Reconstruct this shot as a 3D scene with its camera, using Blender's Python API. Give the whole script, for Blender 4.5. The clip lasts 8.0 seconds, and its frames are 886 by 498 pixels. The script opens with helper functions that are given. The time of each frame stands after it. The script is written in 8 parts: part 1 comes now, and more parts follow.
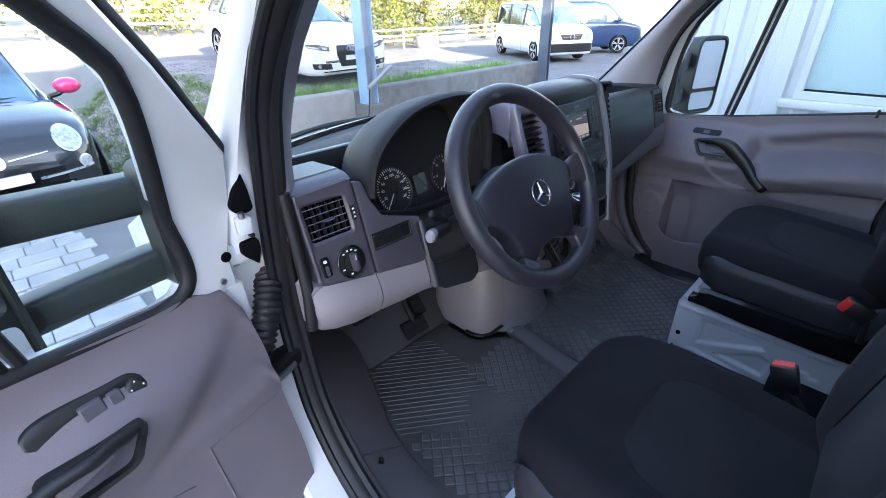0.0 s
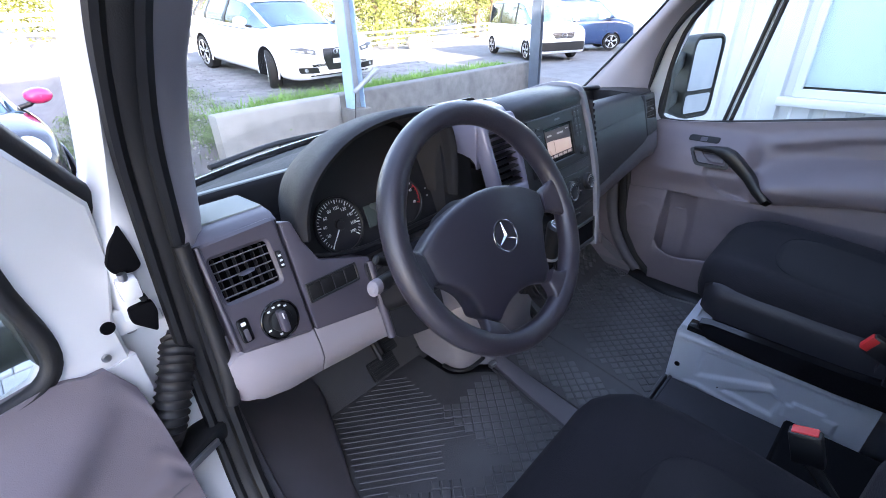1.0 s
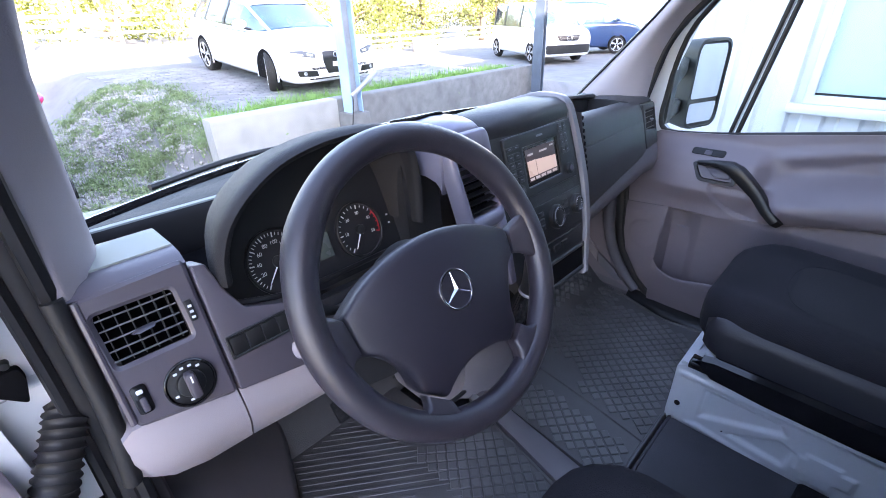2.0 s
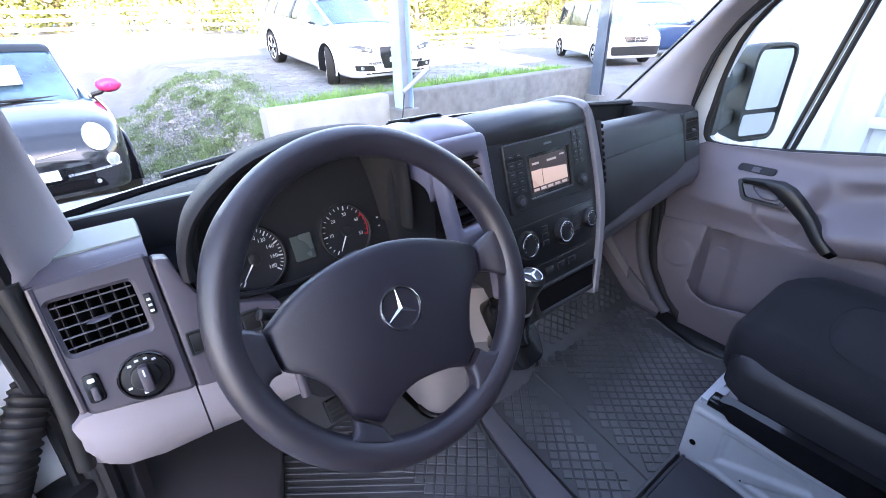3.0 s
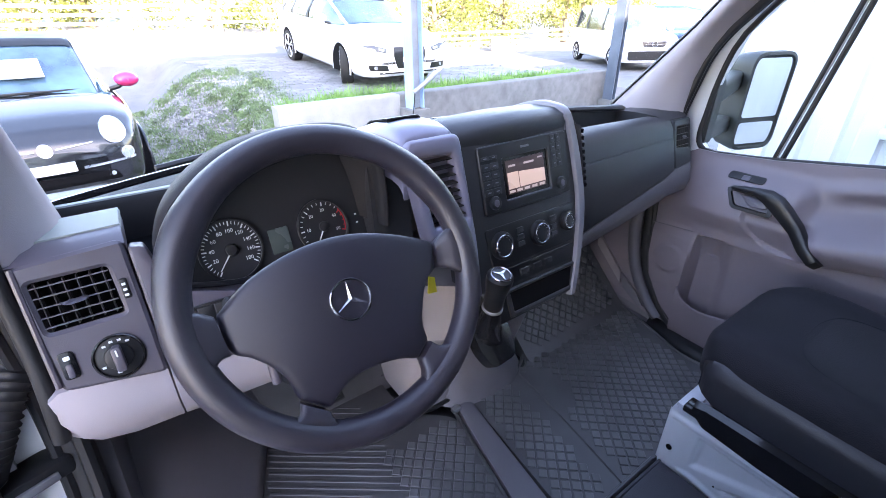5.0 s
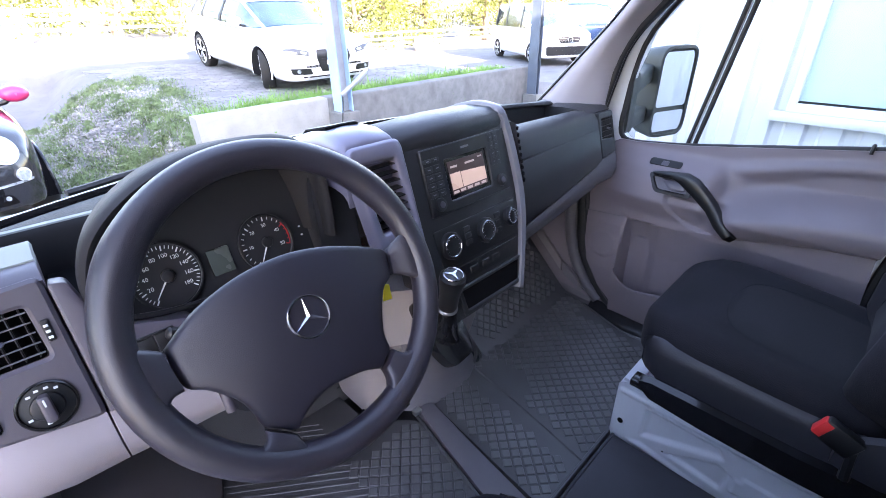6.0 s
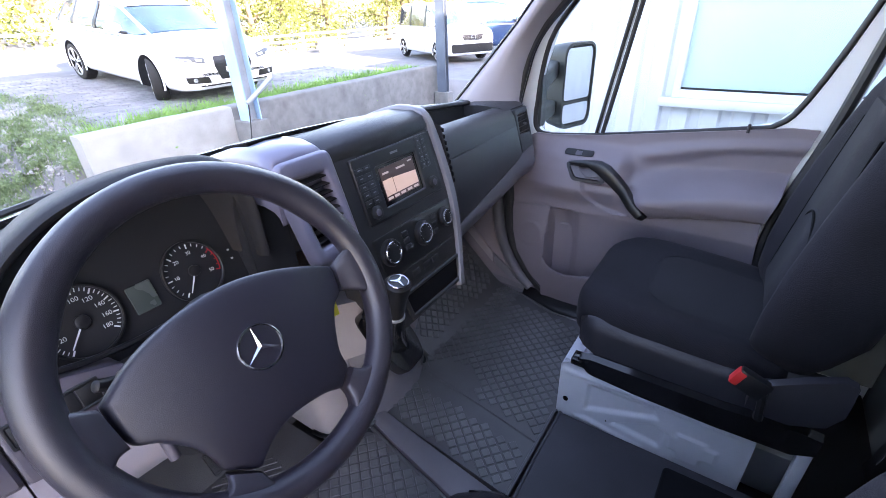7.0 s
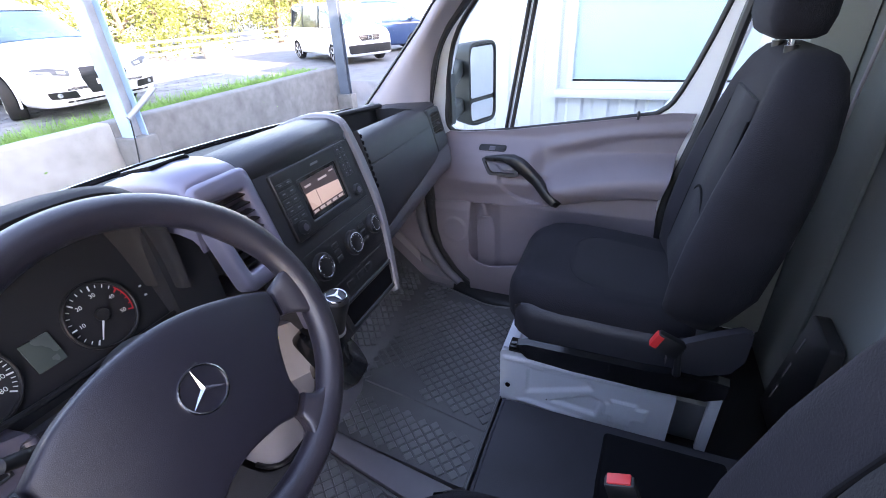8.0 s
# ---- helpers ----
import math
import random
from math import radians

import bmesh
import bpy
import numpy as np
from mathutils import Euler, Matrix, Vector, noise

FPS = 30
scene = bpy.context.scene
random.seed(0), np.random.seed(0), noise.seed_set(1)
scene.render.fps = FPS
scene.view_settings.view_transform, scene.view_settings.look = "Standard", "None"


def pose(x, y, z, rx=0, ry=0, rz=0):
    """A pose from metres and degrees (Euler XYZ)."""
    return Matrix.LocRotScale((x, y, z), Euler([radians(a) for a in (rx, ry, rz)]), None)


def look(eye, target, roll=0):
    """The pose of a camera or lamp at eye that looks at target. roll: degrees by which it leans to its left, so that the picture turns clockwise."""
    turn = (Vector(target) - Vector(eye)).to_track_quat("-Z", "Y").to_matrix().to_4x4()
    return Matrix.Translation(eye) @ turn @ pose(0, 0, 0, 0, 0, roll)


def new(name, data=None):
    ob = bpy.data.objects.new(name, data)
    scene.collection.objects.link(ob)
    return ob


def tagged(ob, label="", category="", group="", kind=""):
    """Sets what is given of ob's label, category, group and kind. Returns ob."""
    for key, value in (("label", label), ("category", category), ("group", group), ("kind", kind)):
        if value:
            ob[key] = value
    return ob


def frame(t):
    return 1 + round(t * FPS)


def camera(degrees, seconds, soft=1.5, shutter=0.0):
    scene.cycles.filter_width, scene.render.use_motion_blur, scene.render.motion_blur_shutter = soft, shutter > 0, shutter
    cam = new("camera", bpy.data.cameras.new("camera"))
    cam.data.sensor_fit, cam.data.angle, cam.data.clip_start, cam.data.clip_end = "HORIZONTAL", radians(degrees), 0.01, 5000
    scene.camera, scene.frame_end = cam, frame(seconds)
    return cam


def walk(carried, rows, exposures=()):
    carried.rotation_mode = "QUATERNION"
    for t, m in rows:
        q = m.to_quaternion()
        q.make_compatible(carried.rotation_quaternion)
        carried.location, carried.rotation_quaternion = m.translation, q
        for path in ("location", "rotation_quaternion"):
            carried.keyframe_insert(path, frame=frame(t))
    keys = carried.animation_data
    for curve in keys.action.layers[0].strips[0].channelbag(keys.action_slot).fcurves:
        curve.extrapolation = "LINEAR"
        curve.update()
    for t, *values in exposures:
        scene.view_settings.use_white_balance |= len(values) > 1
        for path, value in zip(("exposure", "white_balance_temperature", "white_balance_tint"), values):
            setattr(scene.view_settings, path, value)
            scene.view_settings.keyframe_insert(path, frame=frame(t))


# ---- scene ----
cam = camera(89.8, 8.0, soft=0.7)
PATH = [
    (0, (-1.187, -0.737, 1.755), (0.053, 0.51, 0.803), -1.2),
    (0.5, (-1.087, -0.711, 1.753), (0.155, 0.534, 0.802), -1.7),
    (1, (-0.995, -0.67, 1.754), (0.252, 0.571, 0.802), -2.2),
    (1.5, (-0.907, -0.637, 1.753), (0.339, 0.603, 0.799), -2.5),
    (1.7, (-0.877, -0.627, 1.752), (0.373, 0.612, 0.803), -2.3),
    (2.8, (-0.723, -0.663, 1.742), (0.384, 0.711, 0.801), -1.6),
    (3, (-0.709, -0.674, 1.745), (0.359, 0.728, 0.8), -1.3),
    (3.5, (-0.68, -0.703, 1.747), (0.318, 0.751, 0.803), -0.7),
    (4, (-0.664, -0.725, 1.747), (0.315, 0.743, 0.805), -0.5),
    (4.2, (-0.659, -0.731, 1.746), (0.317, 0.74, 0.807), -0.4),
    (5.3, (-0.667, -0.739, 1.752), (0.408, 0.659, 0.81), -0.4),
    (5.5, (-0.67, -0.735, 1.753), (0.446, 0.63, 0.81), -0.5),
    (6, (-0.676, -0.726, 1.758), (0.552, 0.538, 0.812), -1.3),
    (6.5, (-0.684, -0.716, 1.763), (0.652, 0.429, 0.813), -1.9),
    (7, (-0.691, -0.703, 1.769), (0.744, 0.31, 0.812), -2.4),
    (7.5, (-0.697, -0.686, 1.775), (0.827, 0.177, 0.808), -2.9),
    (8, (-0.701, -0.677, 1.78), (0.899, 0.021, 0.805), -3.3),
]
walk(cam, [(t, look(eye, target, roll)) for t, eye, target, roll in PATH],
     exposures=[(0, 3.2, 7000, 20), (0.5, 3.4, 7100, 23), (1.5, 3.78, 7200, 27), (3.5, 4.04, 7200, 28), (8, 3.88, 7450, 31)])

# ---- world, sun, exposure ----
SUN_EL, SUN_AZ = 21.0, 191.0
world = bpy.data.worlds.new("sky")
scene.world = world
world.use_nodes = True
wn = world.node_tree.nodes
sky = wn.new("ShaderNodeTexSky")
sky.sky_type, sky.sun_disc = "NISHITA", False
sky.sun_elevation, sky.sun_rotation = radians(SUN_EL), radians(SUN_AZ)
wn["Background"].inputs["Strength"].default_value = 0.15
world.node_tree.links.new(sky.outputs[0], wn["Background"].inputs[0])
sun = new("sun", bpy.data.lights.new("sun", "SUN"))
sun.data.energy, sun.data.angle, sun.data.color = 4.0, radians(0.5), (1.0, 0.95, 0.86)
_az = radians(SUN_AZ)
_away = Vector((math.sin(_az) * math.cos(radians(SUN_EL)), math.cos(_az) * math.cos(radians(SUN_EL)), math.sin(radians(SUN_EL))))
sun.matrix_world = look(_away * 60, (0, 0, 0))


# ---- materials ----
def material(name, color, rough=0.5, metal=0.0, vary=0.12, scale=60.0, bump=0.05, fine=600.0, coat=0.0, by_object=0.0, spec=0.5, stain=0.0, sheen=0.0):
    m = bpy.data.materials.new(name)
    m.use_nodes = True
    nt = m.node_tree
    n, link = nt.nodes, nt.links.new
    b = n["Principled BSDF"]
    b.inputs["Roughness"].default_value, b.inputs["Metallic"].default_value = rough, metal
    b.inputs["Coat Weight"].default_value = coat
    b.inputs["Coat Roughness"].default_value = 0.06
    b.inputs["Specular IOR Level"].default_value = spec
    b.inputs["Sheen Weight"].default_value, b.inputs["Sheen Roughness"].default_value = sheen, 0.4
    geo = n.new("ShaderNodeNewGeometry")
    coarse, grain = n.new("ShaderNodeTexNoise"), n.new("ShaderNodeTexNoise")
    coarse.inputs["Scale"].default_value, coarse.inputs["Detail"].default_value = scale * 0.1, 5
    grain.inputs["Scale"].default_value, grain.inputs["Detail"].default_value = fine, 3
    for t in (coarse, grain):
        link(geo.outputs["Position"], t.inputs["Vector"])
    ramp = n.new("ShaderNodeMapRange")
    ramp.inputs["From Min"].default_value, ramp.inputs["From Max"].default_value = 0.3, 0.7
    ramp.inputs["To Min"].default_value, ramp.inputs["To Max"].default_value = 1 - vary, 1 + vary
    link(coarse.outputs["Fac"], ramp.inputs["Value"])
    mix = n.new("ShaderNodeMix")
    mix.data_type, mix.blend_type = "RGBA", "MULTIPLY"
    mix.inputs["Factor"].default_value = 1.0
    mix.inputs[6].default_value = (*color, 1)
    link(ramp.outputs[0], mix.inputs[7])
    out = mix.outputs[2]
    if by_object:
        info, r2 = n.new("ShaderNodeObjectInfo"), n.new("ShaderNodeMapRange")
        r2.inputs["To Min"].default_value, r2.inputs["To Max"].default_value = 1 - by_object, 1 + by_object
        link(info.outputs["Random"], r2.inputs["Value"])
        m2 = n.new("ShaderNodeMix")
        m2.data_type, m2.blend_type = "RGBA", "MULTIPLY"
        m2.inputs["Factor"].default_value = 1.0
        link(out, m2.inputs[6])
        link(r2.outputs[0], m2.inputs[7])
        out = m2.outputs[2]
    if stain:
        st, r3 = n.new("ShaderNodeTexNoise"), n.new("ShaderNodeMapRange")
        st.inputs["Scale"].default_value, st.inputs["Detail"].default_value = scale * 0.04, 8
        link(geo.outputs["Position"], st.inputs["Vector"])
        r3.inputs["From Min"].default_value, r3.inputs["From Max"].default_value = 0.45, 0.7
        r3.inputs["To Min"].default_value, r3.inputs["To Max"].default_value = 1.0, 1.0 - stain
        link(st.outputs["Fac"], r3.inputs["Value"])
        m3 = n.new("ShaderNodeMix")
        m3.data_type, m3.blend_type = "RGBA", "MULTIPLY"
        m3.inputs["Factor"].default_value = 1.0
        link(out, m3.inputs[6])
        link(r3.outputs[0], m3.inputs[7])
        out = m3.outputs[2]
    link(out, b.inputs["Base Color"])
    r4 = n.new("ShaderNodeMapRange")
    r4.inputs["To Min"].default_value, r4.inputs["To Max"].default_value = max(0.02, rough - 0.12), min(1, rough + 0.12)
    link(coarse.outputs["Fac"], r4.inputs["Value"])
    link(r4.outputs[0], b.inputs["Roughness"])
    if bump:
        bp = n.new("ShaderNodeBump")
        bp.inputs["Strength"].default_value, bp.inputs["Distance"].default_value = bump, 0.001
        link(grain.outputs["Fac"], bp.inputs["Height"])
        link(bp.outputs[0], b.inputs["Normal"])
    return m


def glass(name, tint=(0.93, 0.97, 0.96), gloss=0.08):
    """Thin glazing: clear, with a mirror-like sheen that grows towards grazing angles."""
    m = bpy.data.materials.new(name)
    m.use_nodes = True
    n, link = m.node_tree.nodes, m.node_tree.links.new
    n.remove(n["Principled BSDF"])
    clear, shiny, mix, fres = n.new("ShaderNodeBsdfTransparent"), n.new("ShaderNodeBsdfGlossy"), n.new("ShaderNodeMixShader"), n.new("ShaderNodeLayerWeight")
    clear.inputs[0].default_value = (*tint, 1)
    shiny.inputs["Roughness"].default_value = 0.02
    fres.inputs["Blend"].default_value = gloss
    part_of = n.new("ShaderNodeMath")
    part_of.operation = "MULTIPLY"
    part_of.inputs[1].default_value = 0.30
    link(fres.outputs["Fresnel"], part_of.inputs[0])
    link(part_of.outputs[0], mix.inputs[0])
    link(clear.outputs[0], mix.inputs[1])
    link(shiny.outputs[0], mix.inputs[2])
    link(mix.outputs[0], n["Material Output"].inputs[0])
    return m


def emitter(name, color, strength):
    m = material(name, color, 0.3, bump=0)
    b = m.node_tree.nodes["Principled BSDF"]
    b.inputs["Emission Color"].default_value, b.inputs["Emission Strength"].default_value = (*color, 1), strength
    return m


M_DASH = material("dark_dash_plastic", (0.0195, 0.0196, 0.0225), 0.46, bump=0.35, fine=900, vary=0.08)
M_HOOD = material("matt_hood_skin", (0.0165, 0.016, 0.018), 0.62, bump=0.5, fine=900, vary=0.1, spec=0.3)
M_HOODIN = material("brown_grey_hood_lining", (0.019, 0.017, 0.0175), 0.6, bump=0.4, fine=900, vary=0.1)
M_PANEL = material("slate_dash_plastic", (0.074, 0.064, 0.080), 0.40, bump=0.25, fine=900, vary=0.08, spec=0.7, stain=0.1)
M_GREY = material("light_grey_plastic", (0.30, 0.268, 0.290), 0.5, bump=0.3, fine=700, vary=0.05, stain=0.12)
M_LOWER = material("mid_grey_plastic", (0.110, 0.105, 0.120), 0.45, bump=0.3, fine=800, vary=0.06, stain=0.1)
M_DOOR = material("mauve_grey_door_plastic", (0.188, 0.158, 0.176), 0.44, bump=0.35, fine=700, vary=0.05, stain=0.15)
M_STEP = material("smooth_step_plastic", (0.15, 0.138, 0.150), 0.42, bump=0.3, fine=600, vary=0.10, stain=0.25)
M_TRIM = material("silver_grey_trim", (0.155, 0.148, 0.165), 0.35, bump=0.1, fine=900, vary=0.04)
M_POD = material("lilac_silver_trim", (0.19, 0.18, 0.235), 0.30, 0.25, bump=0.1, fine=900, vary=0.05)
M_HOUSING = material("warm_grey_plastic", (0.27, 0.24, 0.245), 0.5, bump=0.25, fine=700, vary=0.06, stain=0.15)
M_LID = material("sage_grey_lid", (0.21, 0.23, 0.215), 0.62, bump=0.2, fine=800, vary=0.04)
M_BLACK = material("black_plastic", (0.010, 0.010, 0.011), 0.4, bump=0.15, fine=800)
M_DIAL = material("dial_black", (0.012, 0.012, 0.0145), 0.5, bump=0)
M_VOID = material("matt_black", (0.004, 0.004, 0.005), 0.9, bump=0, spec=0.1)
M_GLOSS = material("gloss_black", (0.008, 0.008, 0.009), 0.12, bump=0)
M_WHEEL = material("steering_wheel_skin", (0.024, 0.021, 0.029), 0.36, bump=0.3, fine=1400, vary=0.12, scale=200, spec=0.6)
M_HUB = material("airbag_cover_skin", (0.016, 0.0145, 0.0235), 0.42, bump=0.3, fine=1500, vary=0.08, spec=0.55)
M_FABRIC = material("black_seat_fabric", (0.0115, 0.0107, 0.0145), 0.88, bump=1.0, fine=420, vary=0.28, spec=0.22, stain=0.3, sheen=0.02)
M_FABRIC2 = material("charcoal_insert_fabric", (0.0155, 0.0150, 0.0180), 0.88, bump=1.0, fine=320, vary=0.3, spec=0.22, sheen=0.03)
M_RUG = material("dark_vinyl_mat", (0.046, 0.045, 0.054), 0.55, bump=0.5, fine=500, vary=0.2, stain=0.3)
M_SEATSIDE = material("dark_seat_vinyl", (0.019, 0.018, 0.023), 0.5, bump=0.4, fine=700, vary=0.12)
M_MAT = material("rubber_mat", (0.092, 0.090, 0.092), 0.42, bump=0.6, fine=350, vary=0.3, scale=40, stain=0.35)
# the mat's rubber in a paler tone, for its raised studs
M_MATLIGHT = material("paler_rubber_stud", (0.120, 0.118, 0.121), 0.42, bump=0.6, fine=350, vary=0.35, scale=50, stain=0.3)
M_PAINT = material("white_van_paint", (0.80, 0.81, 0.82), 0.22, coat=0.6, bump=0, vary=0.02, stain=0.05)
M_BASE = material("pale_grey_metal_paint", (0.62, 0.64, 0.68), 0.35, coat=0.2, bump=0.05, vary=0.04, stain=0.08)
M_CASE = material("grey_green_mirror_plastic", (0.034, 0.038, 0.036), 0.5, bump=0.3, fine=500, vary=0.1)
M_RUBBER = material("black_rubber_seal", (0.012, 0.012, 0.013), 0.55, bump=0.3, fine=500)
M_CHROME = material("chrome", (0.82, 0.83, 0.85), 0.08, 1.0, bump=0, vary=0.02)
M_EMBLEM = material("satin_emblem_chrome", (0.50, 0.50, 0.53), 0.16, 1.0, bump=0, vary=0.04)
M_STEEL = material("zinc_steel", (0.45, 0.45, 0.46), 0.35, 0.9, bump=0.1)
M_WHITE = material("white_print", (0.75, 0.75, 0.75), 0.5, bump=0)
M_RED = material("red_plastic", (0.62, 0.03, 0.03), 0.35, bump=0)
M_REDPRINT = material("red_print", (0.55, 0.02, 0.03), 0.5, bump=0)
M_YELLOW = material("yellow_tag", (0.75, 0.62, 0.04), 0.5, bump=0)
M_LCD = material("dark_lcd", (0.06, 0.075, 0.07), 0.25, bump=0)
M_MIRROR = material("mirror_glass", (0.92, 0.93, 0.94), 0.01, 1.0, bump=0, vary=0.0)
M_SCREEN = emitter("radio_screen_glow", (0.50, 0.37, 0.30), 0.05)
M_SCREEN2 = emitter("radio_screen_dark", (0.05, 0.032, 0.032), 0.02)
M_SCREEN3 = emitter("radio_screen_grey", (0.40, 0.34, 0.32), 0.06)
M_GLASS = glass("clear_glazing")
M_PILLAR = material("grey_green_pillar_lining", (0.27, 0.28, 0.25), 0.6, bump=0.25, vary=0.06)
M_HEADLINER = material("grey_headliner", (0.25, 0.25, 0.26), 0.85, bump=0.4, fine=300)
M_PARTITION = material("grey_green_partition", (0.155, 0.165, 0.155), 0.6, bump=0.2, vary=0.08)


# ---- mesh helpers ----
def part(name, bm, mat, parent=None, label="", smooth=True, angle=38):
    me = bpy.data.meshes.new(name)
    bmesh.ops.recalc_face_normals(bm, faces=bm.faces)
    bm.to_mesh(me)
    bm.free()
    if smooth:
        me.shade_smooth()
        me.set_sharp_from_angle(angle=radians(angle))
    me.materials.append(mat)
    ob = new(name, me)
    if parent:
        ob.parent = parent
    return tagged(ob, label)


def thing(name, label, category, at=(0, 0, 0), group="", kind=""):
    ob = new(name)
    ob.location = at
    ob.empty_display_size = 0.05
    return tagged(ob, label, category, group, kind)


def tell(ob, label, category, group="", kind=""):
    return tagged(ob, label, category, group, kind)


def add_loft(bm, rings, closed=True, caps=True):
    rows = [[bm.verts.new(p) for p in r] for r in rings]
    n = len(rows[0])
    for a, b in zip(rows, rows[1:]):
        for i in range(n if closed else n - 1):
            j = (i + 1) % n
            bm.faces.new((a[i], a[j], b[j], b[i]))
    if caps and closed:
        bm.faces.new(rows[0][::-1])
        bm.faces.new(rows[-1])
    return rows


def add_box(bm, lo, hi, m=None, bev=0.0):
    lo, hi = [min(a, b) for a, b in zip(lo, hi)], [max(a, b) for a, b in zip(lo, hi)]
    b = min(bev, 0.45 * min(h - l for l, h in zip(lo, hi)))
    def ring(z, inset):
        pts = rounded([(lo[0] + inset, lo[1] + inset), (hi[0] - inset, lo[1] + inset), (hi[0] - inset, hi[1] - inset), (lo[0] + inset, hi[1] - inset)], b, 2) if b else \
            [(lo[0], lo[1]), (hi[0], lo[1]), (hi[0], hi[1]), (lo[0], hi[1])]
        v = [Vector((x, y, z)) for x, y in pts]
        return [m @ p for p in v] if m else v
    if b:
        zs = [(lo[2], b * 0.8), (lo[2] + b * 0.3, b * 0.25), (lo[2] + b, 0), (hi[2] - b, 0), (hi[2] - b * 0.3, b * 0.25), (hi[2], b * 0.8)]
    else:
        zs = [(lo[2], 0), (hi[2], 0)]
    add_loft(bm, [ring(z, i) for z, i in zs])


def rounded(poly, r, n=3):
    """The polygon with its corners rounded: n + 1 points a corner."""
    out, k = [], len(poly)
    for i in range(k):
        p, a, b = Vector(poly[i]), Vector(poly[i - 1]), Vector(poly[(i + 1) % k])
        u, v = a - p, b - p
        rr = min(r, 0.48 * u.length, 0.48 * v.length)
        s, e = p + u.normalized() * rr, p + v.normalized() * rr
        for j in range(n + 1):
            t = j / n
            out.append(tuple(s.lerp(p, t).lerp(p.lerp(e, t), t)))
    return out


def rrect(cx, cy, w, h, r, n=3):
    return rounded([(cx - w / 2, cy - h / 2), (cx + w / 2, cy - h / 2), (cx + w / 2, cy + h / 2), (cx - w / 2, cy + h / 2)], r, n)


def disc(cx, cy, r, n=28, ry=None):
    return [(cx + r * math.cos(2 * math.pi * i / n), cy + (ry or r) * math.sin(2 * math.pi * i / n)) for i in range(n)]


def area(poly):
    return 0.5 * sum(a[0] * b[1] - b[0] * a[1] for a, b in zip(poly, poly[1:] + poly[:1]))


def inset(poly, d):
    s, out, k = (1 if area(poly) > 0 else -1), [], len(poly)
    for i in range(k):
        p, a, b = Vector(poly[i]), Vector(poly[i - 1]), Vector(poly[(i + 1) % k])
        u, v = (p - a), (b - p)
        if u.length < 1e-7 or v.length < 1e-7:
            out.append(tuple(p))
            continue
        u.normalize(), v.normalize()
        nu, nv = Vector((-u.y, u.x)) * s, Vector((-v.y, v.x)) * s
        m = nu + nv
        out.append(tuple(p + m * (d / max(0.35, 1 + nu.dot(nv)))))
    return out


def add_slab(bm, poly, fn, off, depth, bev=0.002):
    """A plate with rounded front edges: fn(u, v, off) sets its plane."""
    rings = [[fn(u, v, off - depth) for u, v in poly], [fn(u, v, off - bev) for u, v in poly]]
    if bev:
        rings.append([fn(u, v, off - bev * 0.3) for u, v in inset(poly, bev * 0.3)])
        rings.append([fn(u, v, off) for u, v in inset(poly, bev)])
    add_loft(bm, rings)


def add_rim(bm, outer, inner, fn, off, depth, bev=0.002, back=True):
    """A plate with an opening; outer and inner have the same number of points."""
    rings = [[fn(u, v, off - depth) for u, v in outer], [fn(u, v, off - bev) for u, v in outer], [fn(u, v, off) for u, v in inset(outer, bev)],
             [fn(u, v, off) for u, v in inset(inner, -bev)], [fn(u, v, off - bev) for u, v in inner], [fn(u, v, off - depth) for u, v in inner]]
    if back:
        rings.append(rings[0])
    rows = add_loft(bm, rings, caps=False)
    if back:
        bmesh.ops.remove_doubles(bm, verts=rows[0] + rows[-1], dist=1e-6)


def add_tube(bm, pts, r, seg=10, caps=True, flat=1.0):
    pts = [Vector(p) for p in pts]
    rad = r if isinstance(r, (list, tuple)) and len(r) >= len(pts) else [r[-1]] * len(pts) if isinstance(r, (list, tuple)) else [r] * len(pts)
    up, rings = None, []
    for i, p in enumerate(pts):
        d = (pts[min(i + 1, len(pts) - 1)] - pts[max(i - 1, 0)]).normalized()
        if up is None:
            up = Vector((0, 0, 1)) if abs(d.z) < 0.9 else Vector((0, 1, 0))
        side = d.cross(up).normalized()
        up = side.cross(d).normalized()
        rings.append([p + (side * math.cos(a) * flat + up * math.sin(a)) * rad[i] for a in (2 * math.pi * k / seg for k in range(seg))])
    add_loft(bm, rings, caps=caps)


def add_ring(bm, centre, u, v, R, r, seg=64, k=12, squash=1.0):
    """A torus in the plane of u and v."""
    centre, u, v = Vector(centre), Vector(u).normalized(), Vector(v).normalized()
    n = u.cross(v)
    rings = []
    for i in range(seg + 1):
        a = 2 * math.pi * i / seg
        e = u * math.cos(a) + v * math.sin(a)
        rings.append([centre + e * (R + r * math.cos(b)) + n * r * squash * math.sin(b) for b in (2 * math.pi * j / k for j in range(k))])
    rows = add_loft(bm, rings, caps=False)
    bmesh.ops.remove_doubles(bm, verts=rows[0] + rows[-1], dist=1e-6)


def smooth_path(pts, n=6):
    """A soft curve through the points."""
    pts, out = [Vector(p) for p in pts], []
    for i in range(len(pts) - 1):
        p0, p1, p2, p3 = pts[max(i - 1, 0)], pts[i], pts[i + 1], pts[min(i + 2, len(pts) - 1)]
        for j in range(n):
            t = j / n
            out.append(0.5 * (2 * p1 + (p2 - p0) * t + (2 * p0 - 5 * p1 + 4 * p2 - p3) * t * t + (3 * p1 - p0 - 3 * p2 + p3) * t ** 3))
    return out + [pts[-1]]


